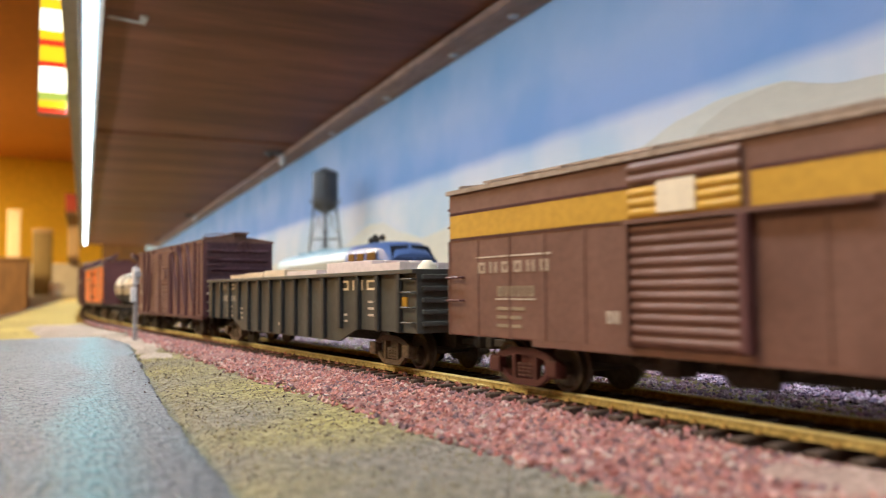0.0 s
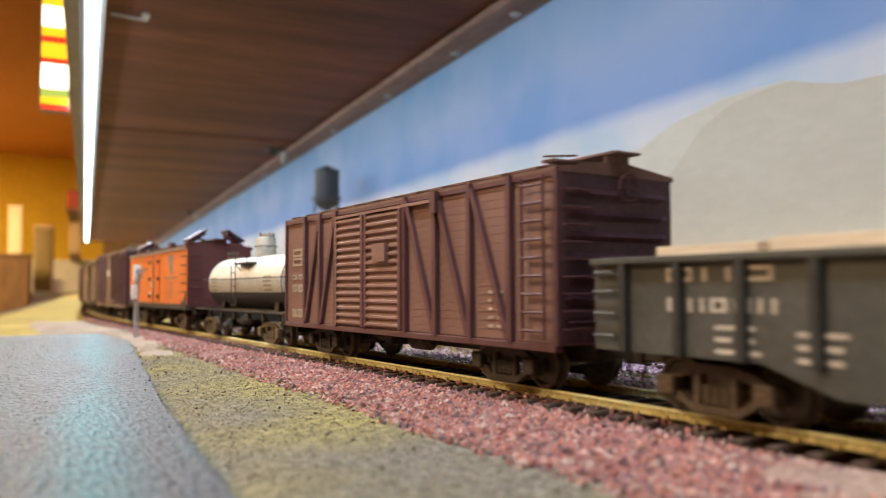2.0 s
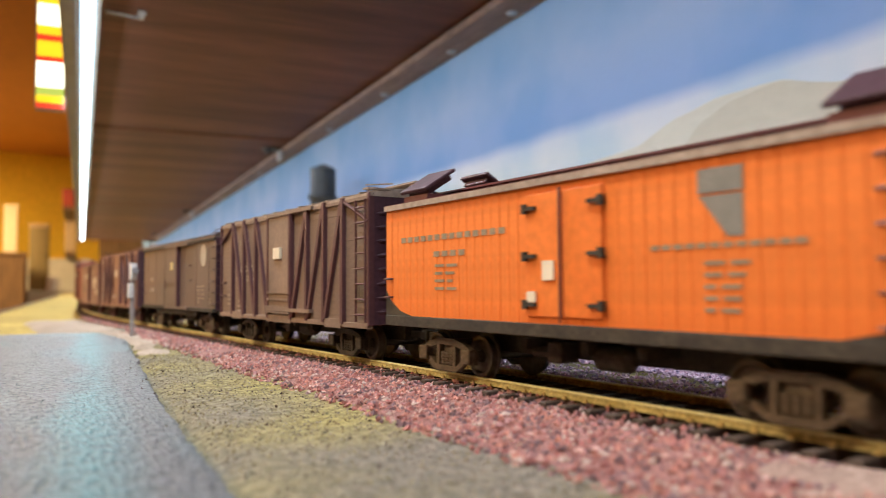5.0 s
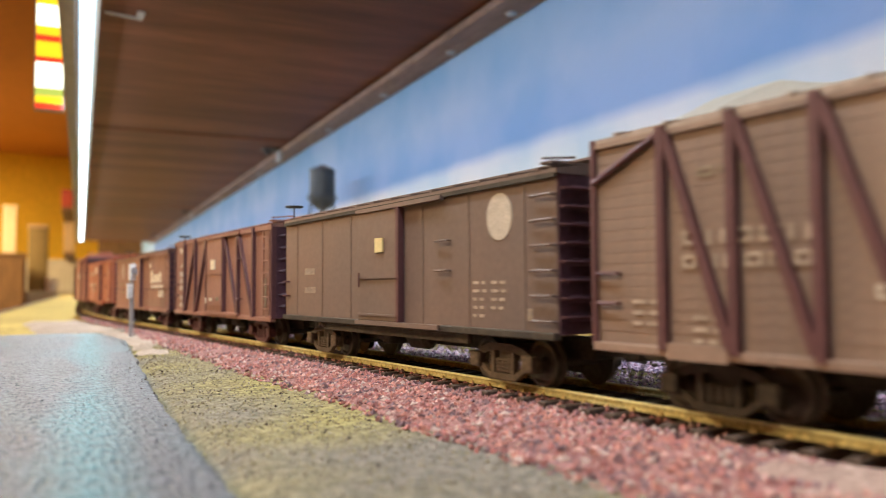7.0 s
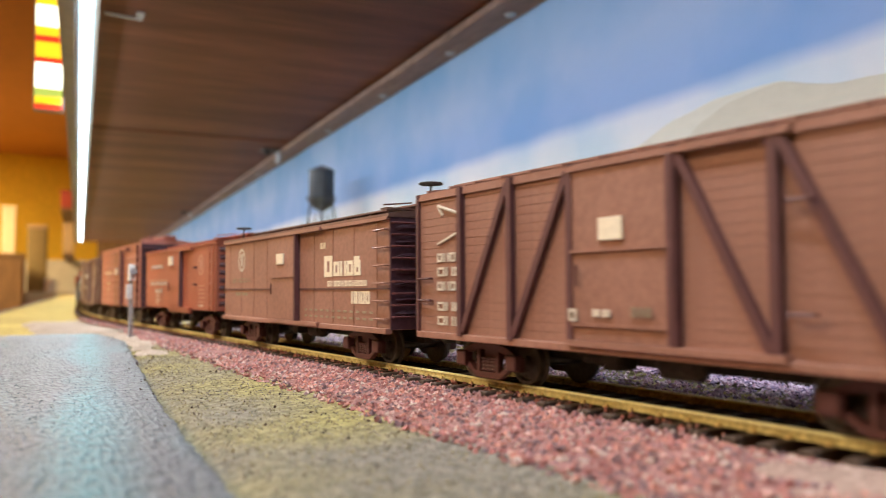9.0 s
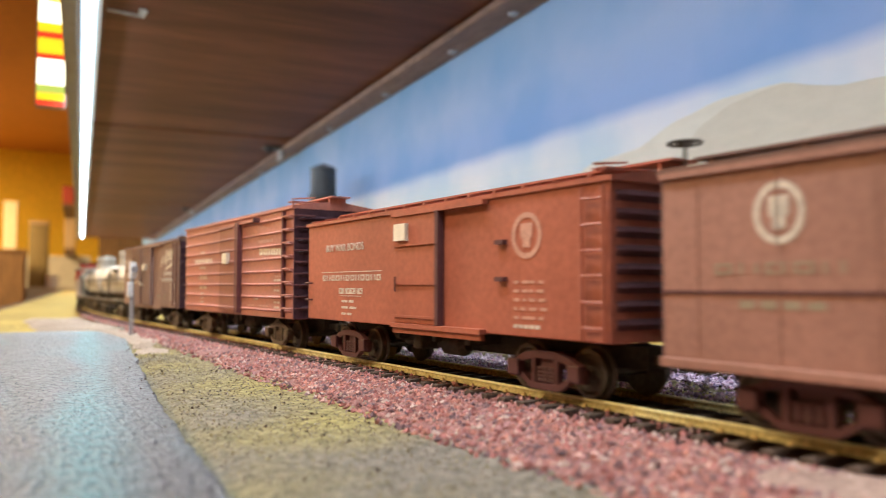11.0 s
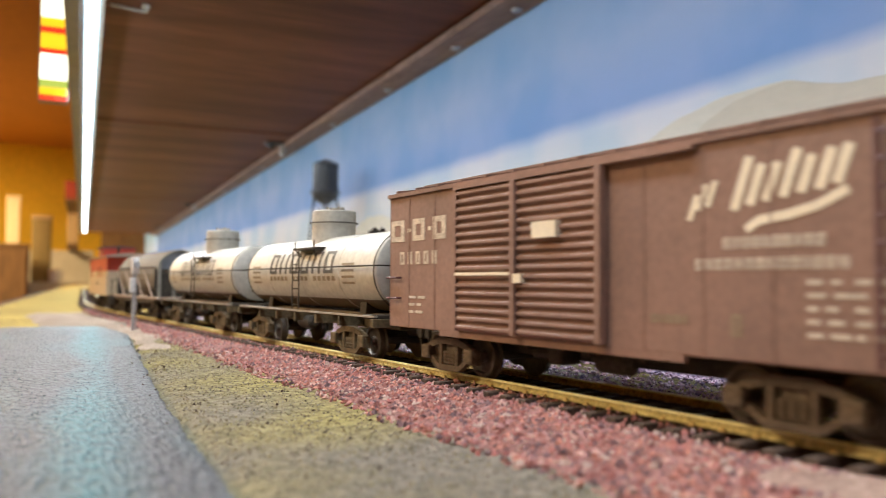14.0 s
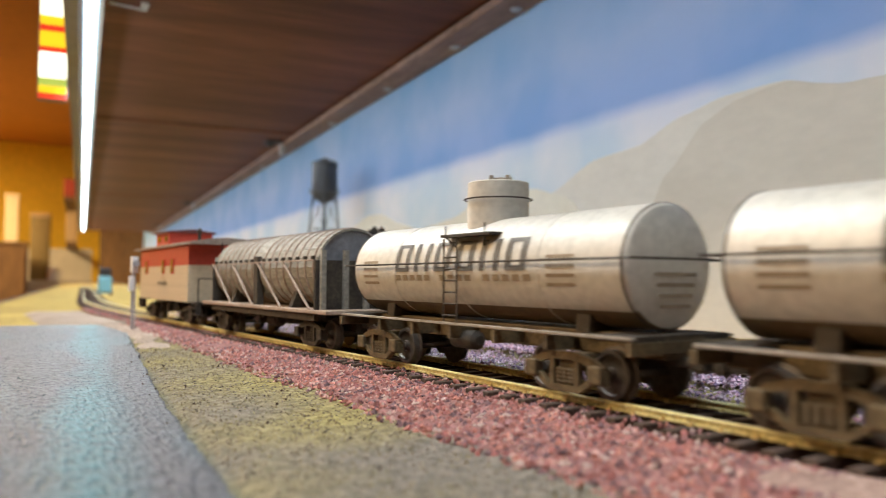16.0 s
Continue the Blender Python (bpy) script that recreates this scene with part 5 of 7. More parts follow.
def car_reefer():
    c, L = new_car("refrigerator_car", "orange wooden refrigerator car with maroon ends and open ice hatches", 0.55225, 0.0710)
    zt = CUR["zt"] = 0.0448
    shell(c, L, 0.0130, zt, "orange_car", "maroon")
    roof_of(c, L, zt, "maroon", ribs=0)
    n = 44
    me = mesh_of("board", boxes(((-HW - 0.00025, 0.0001, 0.0145), (-HW + 0.00005, 2 * L / n - 0.0001, zt - 0.0012))), "orange_car")
    for k in range(n):
        part_of("board", me, c, at=Matrix.Translation((random.uniform(-0.00004, 0.00004), -L + 2 * L * k / n, 0)))
    part("sill", boxes(((-HW - 0.0006, -L, 0.0118), (HW + 0.0006, L, 0.0146)), bevel=0.0002), "grime", c, "black lower sill")
    for s in (-1, 1):
        bm = bmesh.new()
        pts = [(s * L, 0.0146), (s * (L - 0.014), 0.0146), (s * (L - 0.008), 0.0158), (s * (L - 0.003), 0.0185), (s * L, 0.0215)]
        bm.faces.new([bm.verts.new((-HW - 0.00035, y, z)) for y, z in pts])
        part("sill_corner", bm, "grime", c)
    part("eave", boxes(((-HW - 0.0010, -L, zt - 0.0016), (HW + 0.0010, L, zt - 0.0002))), "tan_roof", c)
    for y0, y1 in ((-0.0175, -0.0066), (-0.0062, 0.0047)):
        d = part("door", boxes(((-HW - 0.0008, y0, 0.0160), (-HW, y1, 0.0415)), bevel=0.0002), "orange_car", c)
        for z in (0.0185, 0.0285, 0.0385):
            yy = y0 if y0 < -0.01 else y1
            s = 1 if y0 < -0.01 else -1
            part("hinge", boxes(((-HW - 0.0016, min(yy, yy + s * 0.0034), z - 0.0004), (-HW - 0.0006, max(yy, yy + s * 0.0034), z + 0.0004)), ((-HW - 0.0017, yy - 0.0006, z - 0.0010), (-HW - 0.0006, yy + 0.0006, z + 0.0010))), "grime", d)
    part("latch_bar", rods(0.0003, ((-HW - 0.0014, -0.0064, 0.0150), (-HW - 0.0014, -0.0064, 0.0420)), n=6), "brace", c)
    placard(c, -0.0042, -0.0008, 0.0235, 0.0275, "placard", 0.0012)
    placard(c, 0.0015, 0.0042, 0.0190, 0.0212, "placard", 0.0012)
    bm = boxes(((-HW - 0.0005, -0.0475, 0.0372), (-HW - 0.0003, -0.0390, 0.0412)))
    vs = [bm.verts.new((-HW - 0.0004, y, z)) for y, z in ((-0.0392, 0.0368), (-0.0475, 0.0368), (-0.0475, 0.0300), (-0.0445, 0.0300))]
    bm.faces.new(vs)
    part("emblem", bm, "emblem_blue", c, "teal painted emblem")
    X = -HW - 0.0003
    bars(c, 0.0580, 0.0120, 0.0340, 0.0354, 14, "letter_grey", X)
    bars(c, 0.0420, 0.0275, 0.0298, 0.0312, 4, "letter_grey", X)
    data_block(c, 0.041, 0.0272, "letter_grey", 4, 0.006, X)
    bars(c, -0.0285, -0.0580, 0.0283, 0.0292, 12, "letter_grey", X)
    data_block(c, -0.040, 0.0255, "letter_grey", 5, 0.005, X)
    slide(c, ("door", "latch_bar", "placard_board", "emblem", "lettering", "small_lettering"), 0.0050)
    rungs(c, -L + 0.0006, -L + 0.0080, [0.0165 + 0.0046 * k for k in range(6)])
    rungs(c, L - 0.0035, L - 0.0006, (0.0195, 0.0245))
    for k in range(7):
        z = 0.0150 + 0.0042 * k
        part("end_rung", rods(0.00035, ((-HW + 0.0006, -L - 0.0016, z), (-HW + 0.0070, -L - 0.0016, z)), ((-HW + 0.0006, -L, z), (-HW + 0.0006, -L - 0.0016, z)), n=6), "brace", c)
    bm = bmesh.new()
    for r, (n_, y_) in enumerate(((3, 0.0405), (4, 0.0380))):
        for k in range(n_):
            box(bm, (0.0040 + k * 0.0022, -L - 0.0006, y_), (0.0055 + k * 0.0022, -L - 0.0003, y_ + 0.0014))
    part("lettering", bm, "letter_grey", c)
    for s in (-1, 1):
        for x in (-1, 1):
            m = Matrix.Translation((x * 0.0095, s * (L - 0.0105), zt + 0.0052)) @ Matrix.Rotation(radians(32 * x), 4, "Y")
            bm = boxes(((-0.0056, -0.0066, 0.0006), (0.0056, 0.0066, 0.0016)), bevel=0.0003)
            box(bm, (-0.0042, -0.0052, -0.0010), (0.0042, 0.0052, 0.0007), 0.0003)
            rod(bm, (-x * 0.002, 0.004, 0.0), (-x * 0.0035, 0.004, -0.0055), 0.0004, 6)
            ob = part("ice_hatch", bm, "end_dark", c, "raised wooden ice hatch lid")
            ob.matrix_basis = m
            b2 = boxes(((x * 0.0095 - 0.0045, s * (L - 0.0105) - 0.006, zt), (x * 0.0095 + 0.0045, s * (L - 0.0105) + 0.006, zt + 0.0022)))
            part("hatch_frame", b2, "maroon", c)
    underframe(c, L, kind="truck")


def car_braced_plain():
    c, L = new_car("boxcar", "dusty brown outside-braced wooden boxcar with a plain door", 0.7023, 0.0692)
    zt = 0.0498
    door = (-0.0115, 0.0108)
    CUR["zt"] = zt
    shell(c, L, Z0, zt, "brown_dull", "end_dark")
    roof_of(c, L, zt, "tan_roof")
    board_side(c, L, 0.0118, zt - 0.001, "brown_dull", door)
    bracing(c, L, 0.0112, zt, door, 3, 1, "brace", 0.0165)
    side_sill(c, L, 0.0108, "brown_dull")
    for y0, y1 in ((-0.052, -0.040), (-0.012, 0.012), (0.040, 0.052)):
        proud(c, "sill_plate", y0, y1, 0.0098, 0.0125, "brown_dull", 0.0014)
    d = door_plain(c, door[0] + 0.001, door[1] - 0.0006, 0.0150, 0.0485, "brown_dull", (0.0180, 0.0205), "brace")
    for z in (0.0130, 0.0150):
        proud(c, "door_rail", door[0], door[1] + 0.001, z, z + 0.0006, "brown_dull", 0.002)
    placard(c, -0.0032, 0.0032, 0.0328, 0.0368, "placard", 0.0022)
    X = -HW - 0.0004
    bars(c, 0.0495, 0.0255, 0.0288, 0.0312, 5, "faint", X)
    bars(c, 0.0495, 0.0255, 0.0250, 0.0272, 6, "faint", X)
    bars(c, 0.046, 0.034, 0.0400, 0.0415, 3, "letter_grey", X)
    bars(c, 0.0178, 0.0148, 0.0202, 0.0222, 1, "white", X)
    data_block(c, 0.0600, 0.0190, "faint", 3, 0.004, X)
    data_block(c, 0.0470, 0.0165, "faint", 3, 0.004, X)
    bars(c, -0.0600, -0.0660, 0.0180, 0.0235, 2, "letter_grey", X)
    for s in (-1, 1):
        p, q = Vector((-HW - 0.0008, s * L, 0.0415)), Vector((-HW - 0.0008, s * (L - 0.016), 0.0485))
        part("corner_brace", rods(0.0006, (p, q), n=6), "brace", c)
    rungs(c, L - 0.006, L - 0.001, (0.0190, 0.0245))
    ladder(c, -L + 0.001, -L + 0.007, 0.012, 0.048, 8)
    end_ribs(c, L, 0.013, 0.046, 8, "end_dark")
    underframe(c, L, kind="grime")


def car_dark_steel():
    c, L = new_car("boxcar", "dark brown smooth-sided boxcar with a round white emblem", 0.8548, 0.0722)
    zt = CUR["zt"] = 0.0462
    shell(c, L, 0.0122, zt, "brown_dark", "end_dark")
    roof_of(c, L, zt, "brown_dark", ribs=14)
    side_sill(c, L, 0.0118, "grime")
    part("lower_sill", boxes(((-HW + 0.0005, -0.040, 0.0088), (-HW + 0.0018, 0.040, 0.0120))), "grime", c)
    d = door_plain(c, -0.0098, 0.0130, 0.0128, 0.0440, "brown_dark", (0.0250, 0.0145), "brace")
    placard(c, -0.0022, 0.0021, 0.0320, 0.0360, "yellow_note", 0.0018)
    disc(c, -0.0532, 0.0378, 0.0046, "emblem_white", tall=1.15)
    rungs(c, -0.0334, -0.0284, (0.0262, 0.0336), mat="brown_dark")
    rungs(c, -L + 0.0005, -L + 0.0072, [0.0150 + 0.0052 * k for k in range(6)], mat="brown_dark")
    rungs(c, L - 0.0035, L - 0.0005, (0.0195, 0.0245))
    bars(c, 0.0555, 0.0470, 0.0266, 0.0288, 3, "faint")
    bars(c, 0.0555, 0.0460, 0.0205, 0.0225, 4, "faint")
    data_block(c, -0.0430, 0.0228, "faint", 5, 0.0030)
    data_block(c, -0.0500, 0.0228, "faint", 4, 0.0040)
    bars(c, -0.0625, -0.0645, 0.0150, 0.0175, 1, "faint")
    for k in range(7):
        y = -L + 2 * L * (k + 0.5) / 7
        proud(c, "rivet_seam", y - 0.00025, y + 0.00025, 0.0130, 0.0440, "brown_dark", 0.00015)
    end_ribs(c, L, 0.014, 0.044, 8, "end_dark", 0.0010)
    end_ladder(c, -1, L, 0.014, 0.044, 8, "brace")
    wheel_on_staff(c, L + 0.002, zt + 0.0056, -0.0130, True)
    underframe(c, L, kind="truck")


def car_braced_big():
    c, L = new_car("boxcar", "red-brown outside-braced wooden boxcar with a plain steel door", 1.0091, 0.0697)
    zt, door = 0.0462, (-0.0130, 0.0123)
    CUR["zt"] = zt
    shell(c, L, 0.0108, zt, "brown_red", "end_dark")
    roof_of(c, L, zt, "brown_red", ribs=14)
    board_side(c, L, 0.0112, zt - 0.001, "brown_red", door)
    bracing(c, L, 0.0108, zt, door, 2, -1, "brace", 0.0195)
    side_sill(c, L, 0.0102, "brown_red")
    door_plain(c, door[0] + 0.001, door[1] - 0.0006, 0.0120, 0.0448, "brown_red", (0.0290, 0.0150), "brace")
    placard(c, -0.0018, 0.0040, 0.0308, 0.0350, "placard", 0.0018)
    X = -HW - 0.0004
    bm = bmesh.new()
    for a, b in (((0.0605, 0.0425), (0.0500, 0.0395)), ((0.0605, 0.0330), (0.0500, 0.0360)), ((0.0605, 0.0425), (0.0585, 0.0400)), ((0.0520, 0.0440), (0.0500, 0.0395)), ((0.0520, 0.0330), (0.0500, 0.0360))):
        rod(bm, (X, *a), (X, *b), 0.0004, 5)
    part("emblem", bm, "white", c)
    for z, n in ((0.0285, 4), (0.0250, 3), (0.0215, 4), (0.0165, 3), (0.0130, 3)):
        bars(c, 0.0612, 0.0500, z, z + 0.0022, n, "white", X, gap=0.15)
    bars(c, 0.0128, 0.0096, 0.0156, 0.0180, 1, "white", X - 0.0013)
    bars(c, 0.0062, 0.0010, 0.0166, 0.0180, 2, "white", X - 0.0013)
    bars(c, -0.0035, -0.0085, 0.0168, 0.0185, 3, "letter_grey", X - 0.0013)
    bars(c, -0.0580, -0.0640, 0.0150, 0.0260, 1, "letter_grey", X)
    rungs(c, L - 0.006, L - 0.001, (0.0190, 0.0245))
    ladder(c, -L + 0.001, -L + 0.007, 0.012, 0.044, 7, mat="brown_red")
    rungs(c, -0.0380, -0.0340, (0.0180, 0.0345), x=-HW - 0.0012)
    end_ribs(c, L, 0.013, 0.044, 7, "end_dark")
    wheel_on_staff(c, L + 0.002, zt + 0.0036, -0.0122, True)
    underframe(c, L, kind="brace")


def car_slogan():
    c, L = new_car("boxcar", "brown steel boxcar with large white slogan bars on its side", 1.1676, 0.0725)
    zt = CUR["zt"] = 0.0430
    shell(c, L, 0.0105, zt, "brown_red", "end_dark")
    roof_of(c, L, zt, "brown", ribs=0)
    side_sill(c, L, 0.0100, "brown_red")
    proud(c, "waist_seam", -L, L, 0.0218, 0.0223, "brace", 0.0003)
    for k in range(10):
        y = -L + 2 * L * (k + 0.5) / 10
        proud(c, "rivet_seam", y - 0.0002, y + 0.0002, 0.0110, 0.0412, "brown_red", 0.00015)
    door_plain(c, -0.0082, 0.0140, 0.0112, 0.0412, "brown_red", (0.0265,), "brace")
    placard(c, 0.0016, 0.0080, 0.0310, 0.0348, "placard", 0.0018)
    disc(c, 0.0505, 0.0340, 0.0042, "white", True, tall=1.15)
    bars(c, -0.0265, -0.0310, 0.0350, 0.0370, 2, "placard")
    bars(c, -0.0295, -0.0362, 0.0258, 0.0326, 1, "placard", gap=0.1)
    bars(c, -0.0365, -0.0555, 0.0260, 0.0306, 4, "placard", gap=0.12)
    proud(c, "slogan_stroke", -0.0545, -0.0510, 0.0284, 0.0318, "placard", 0.00013)
    bars(c, -0.0320, -0.0594, 0.0228, 0.0246, 11, "placard")
    bars(c, -0.0490, -0.0612, 0.0176, 0.0214, 4, "placard", gap=0.15)
    bars(c, 0.0625, 0.0400, 0.0248, 0.0266, 5, "letter_grey")
    bars(c, 0.0580, 0.0430, 0.0195, 0.0208, 4, "letter_grey")
    for z in (0.0148, 0.0128):
        bars(c, -0.0130, -0.0640, z, z + 0.0007, 12, "letter_grey", gap=0.5)
    bars(c, 0.0040, 0.0015, 0.0150, 0.0172, 1)
    rungs(c, -L + 0.0006, -L + 0.0070, [0.0135 + 0.0050 * k for k in range(6)], mat="brown_red")
    end_ribs(c, L, 0.013, 0.041, 7, "end_dark", 0.0010)
    end_ladder(c, -1, L, 0.0125, 0.042, 9, "maroon")
    wheel_on_staff(c, L + 0.002, zt + 0.0060, -0.0080, True)
    underframe(c, L, kind="brace")


def car_red_plain():
    c, L = new_car("boxcar", "bright red-brown steel boxcar with white war bond lettering", 1.32175, 0.0697)
    zt = CUR["zt"] = 0.0438
    shell(c, L, 0.0122, zt, "red")
    roof_of(c, L, zt, "red", ribs=14)
    door_plain(c, -0.0118, 0.0092, 0.0132, 0.0418, "red", (0.0338, 0.0236, 0.0150), "brace")
    placard(c, 0.0020, 0.0078, 0.0350, 0.0395, "placard", 0.0024)
    text(c, "BUY WAR BONDS", 0.0556, 0.0338, 0.0023)
    bars(c, 0.0584, 0.0186, 0.0246, 0.0264, 12)
    proud(c, "line", 0.0184, 0.0586, 0.0272, 0.02745, "white", 0.00012)
    bars(c, 0.0460, 0.0302, 0.0206, 0.0224, 6, gap=0.15)
    proud(c, "line", 0.0310, 0.0450, 0.0199, 0.0201, "white", 0.00012)
    data_block(c, 0.0440, 0.0180, "white", 3, 0.006)
    disc(c, -0.0452, 0.0338, 0.0050, "letter_pink", True)
    data_block(c, -0.0408, 0.0235, "letter_pink", 5, 0.0030)
    data_block(c, -0.0460, 0.0235, "letter_pink", 5, 0.0030)
    bars(c, -0.0405, -0.0495, 0.0140, 0.0148, 5, "white")
    for z in (0.0240, 0.0322):
        proud(c, "bracket", -0.0385, -0.0355, z, z + 0.0010, "brace", 0.0014)
    proud(c, "side_step", -0.030, 0.0100, 0.0105, 0.0124, "red", 0.0012)
    rungs(c, L - 0.0035, L - 0.0005, (0.0185, 0.0240))
    ladder(c, -L + 0.0008, -L + 0.0066, 0.0125, 0.0420, 6, mat="red")
    end_ribs(c, L, 0.014, 0.042, 8, "brace")
    underframe(c, L, kind="brace")
    wheel_on_staff(c, -L - 0.0022, 0.0415, 0.002, False)


def car_ribbed():
    c, L = new_car("boxcar", "rust-red boxcar with level side ribs and faded white lettering", 1.4752, 0.0702)
    zt = CUR["zt"] = 0.0515
    shell(c, L, 0.0112, zt, "red_rib", "end_dark")
    roof_of(c, L, zt, "red_rib", ribs=0)
    zs = [0.0140, 0.0188, 0.0236, 0.0284, 0.0332, 0.0380, 0.0428, 0.0476]
    for z in zs:
        for y0, y1 in ((-L, -0.0156), (0.0114, L)):
            part("side_rib", prism(bmesh.new(), [(-HW + 0.0001, z - 0.0006), (-HW - 0.0006, z - 0.0001), (-HW - 0.0006, z + 0.0001), (-HW + 0.0001, z + 0.0006)], y0 + 0.0004, y1 - 0.0004), "red_rib", c)
    part("door", boxes(((-HW - 0.0012, -0.0150, 0.0125), (-HW, 0.0072, 0.0482)), bevel=0.0002), "door_red", c, "darker sliding door with ribs")
    for z in zs:
        part("door_rib", prism(bmesh.new(), [(-HW - 0.0011, z - 0.0006), (-HW - 0.0018, z), (-HW - 0.0011, z + 0.0006)], -0.0148, 0.0070), "door_red", c)
    part("door_post", boxes(((-HW - 0.0020, -0.0192, 0.0120), (-HW, -0.0150, 0.0495)), bevel=0.0003), "maroon", c)
    part("door_track", boxes(((-HW - 0.0016, -0.040, 0.0482), (-HW, 0.0080, 0.0490))), "red_rib", c)
    part("door_lock", boxes(((-HW - 0.0024, -0.0400, 0.0478), (-HW, -0.0385, 0.0496))), "brace", c)
    placard(c, -0.0070, -0.0006, 0.0326, 0.0370, "placard", 0.0026)
    bars(c, 0.0500, 0.0218, 0.0333, 0.0355, 9, "placard", gap=0.15)
    bars(c, 0.0400, 0.0335, 0.0385, 0.0392, 3)
    bars(c, 0.0420, 0.0320, 0.0312, 0.0320, 4)
    bars(c, 0.0414, 0.0297, 0.0262, 0.0284, 3, "placard", gap=0.12)
    bars(c, 0.0414, 0.0297, 0.0218, 0.0238, 3, "placard", gap=0.12)
    data_block(c, 0.0400, 0.0190, "white", 3, 0.004)
    bars(c, -0.0385, -0.0545, 0.0395, 0.0408, 9, "letter_pink")
    bars(c, -0.0400, -0.0640, 0.0350, 0.0374, 9, "placard", gap=0.10, lean=-0.0006)
    bars(c, -0.0560, -0.0660, 0.0262, 0.0270, 6, "letter_pink")
    data_block(c, -0.0560, 0.0248, "white", 3, 0.0035)
    data_block(c, -0.0560, 0.0185, "white", 3, 0.0035)
    bars(c, -0.0345, -0.0390, 0.0176, 0.0192, 2)
    bars(c, -0.0270, -0.0350, 0.0150, 0.0156, 6, "letter_pink")
    bars(c, -0.0390, -0.0500, 0.0150, 0.0156, 6, "letter_pink")
    slide(c, ("door", "door_rib", "door_post", "door_track", "door_lock", "placard_board", "lettering", "small_lettering"), 0.0039)
    rungs(c, L - 0.0035, L - 0.0005, (0.0185, 0.0240))
    part("ladder_strip", boxes(((-HW - 0.0014, -L + 0.0070, 0.0118), (-HW, -L + 0.0080, 0.0500))), "maroon", c)
    rungs(c, -L + 0.0005, -L + 0.0075, [0.0150 + 0.0047 * k for k in range(8)], mat="red_rib")
    end_ribs(c, L, 0.013, 0.049, 9, "end_dark", 0.0012)
    end_ladder(c, -1, L, 0.013, 0.050, 9, "maroon")
    wheel_on_staff(c, -L - 0.0022, 0.0465, 0.004, False)
    underframe(c, L, kind="truck")


def car_double_door():
    c, L = new_car("boxcar", "dark brown boxcar with corrugated double doors and cream lettering", 1.6284, 0.0703)
    zt = CUR["zt"] = 0.0474
    shell(c, L, Z0, zt, "brown_plain", "end_dark", skirt=((-0.030, 0.045, Z0 - 0.0012),))
    roof_of(c, L, zt, "brown_plain", ribs=14)
    for y0, y1 in ((0.0146, 0.0360), (-0.0110, 0.0136)):
        door_ribbed(c, y0, y1, 0.0118, 0.0455, "brown_plain", 17, "brown_plain")
    proud(c, "stripe", 0.0148, 0.0358, 0.0249, 0.0256, "placard", 0.0018, "thin cream line")
    placard(c, -0.0008, 0.0064, 0.0325, 0.0358, "placard", 0.0026)
    placard(c, 0.0105, 0.0132, 0.0232, 0.0252, "placard", 0.0022)
    for a, b in ((0.0695, 0.0625), (0.0582, 0.0522), (0.0482, 0.0424)):
        bars(c, a, b, 0.0342, 0.0400, 1, "cream_mark", gap=0.0)
    for y in (0.0606, 0.0504):
        bars(c, y, y - 0.0012, 0.0366, 0.0376, 1, "placard", gap=0.0)
    bars(c, 0.0655, 0.0455, 0.0280, 0.0314, 5, "cream_mark", gap=0.45)
    data_block(c, 0.0600, 0.0190, "white", 3, 0.0045)
    for a, h in ((0.0316, 0.0340), (0.0334, 0.0356), (0.0352, 0.0360)):
        strokes(c, [[(-a, h), (-a - 0.0014, h + 0.0036)]], 0.0011, "placard")
    for a, h0, h1 in ((0.0402, 0.0352, 0.0426), (0.0430, 0.0358, 0.0412), (0.0458, 0.0362, 0.0412), (0.0486, 0.0366, 0.0428), (0.0514, 0.0370, 0.0416), (0.0542, 0.0372, 0.0422), (0.0568, 0.0378, 0.0424)):
        strokes(c, [[(-a, h0), (-a - 0.36 * (h1 - h0), h1)]], 0.0016, "placard", label="cream painted slanting stroke")
    strokes(c, [[(-0.0425, 0.0318), (-0.0445, 0.0330), (-0.0496, 0.0336), (-0.0540, 0.0346), (-0.0580, 0.0364)]], 0.0014, "placard", label="cream painted underline sweep")
    bars(c, -0.0378, -0.0550, 0.0288, 0.0306, 10, "white")
    bars(c, -0.0324, -0.0584, 0.0255, 0.0273, 14, "white")
    data_block(c, -0.0520, 0.0232, "white", 5, 0.0040)
    data_block(c, -0.0590, 0.0232, "white", 5, 0.0030)
    bars(c, -0.0390, -0.0415, 0.0150, 0.0185, 1, "letter_grey")
    bars(c, -0.0230, -0.0310, 0.0165, 0.0180, 5, "letter_grey")
    for y in (0.0475, 0.0600, -0.0215, -0.0340, -0.0465):
        proud(c, "seam", y - 0.0002, y + 0.0002, Z0, 0.0455, "brown_plain", 0.00015)
    rungs(c, L - 0.006, L - 0.0005, (0.0190, 0.0245))
    ladder(c, -L + 0.001, -L + 0.0075, 0.012, 0.0455, 9, mat="brace")
    end_ribs(c, L, 0.013, 0.045, 8, "end_dark", 0.0010)
    end_ladder(c, -1, L, 0.013, 0.045, 8, "brace")
    underframe(c, L, kind="truck")


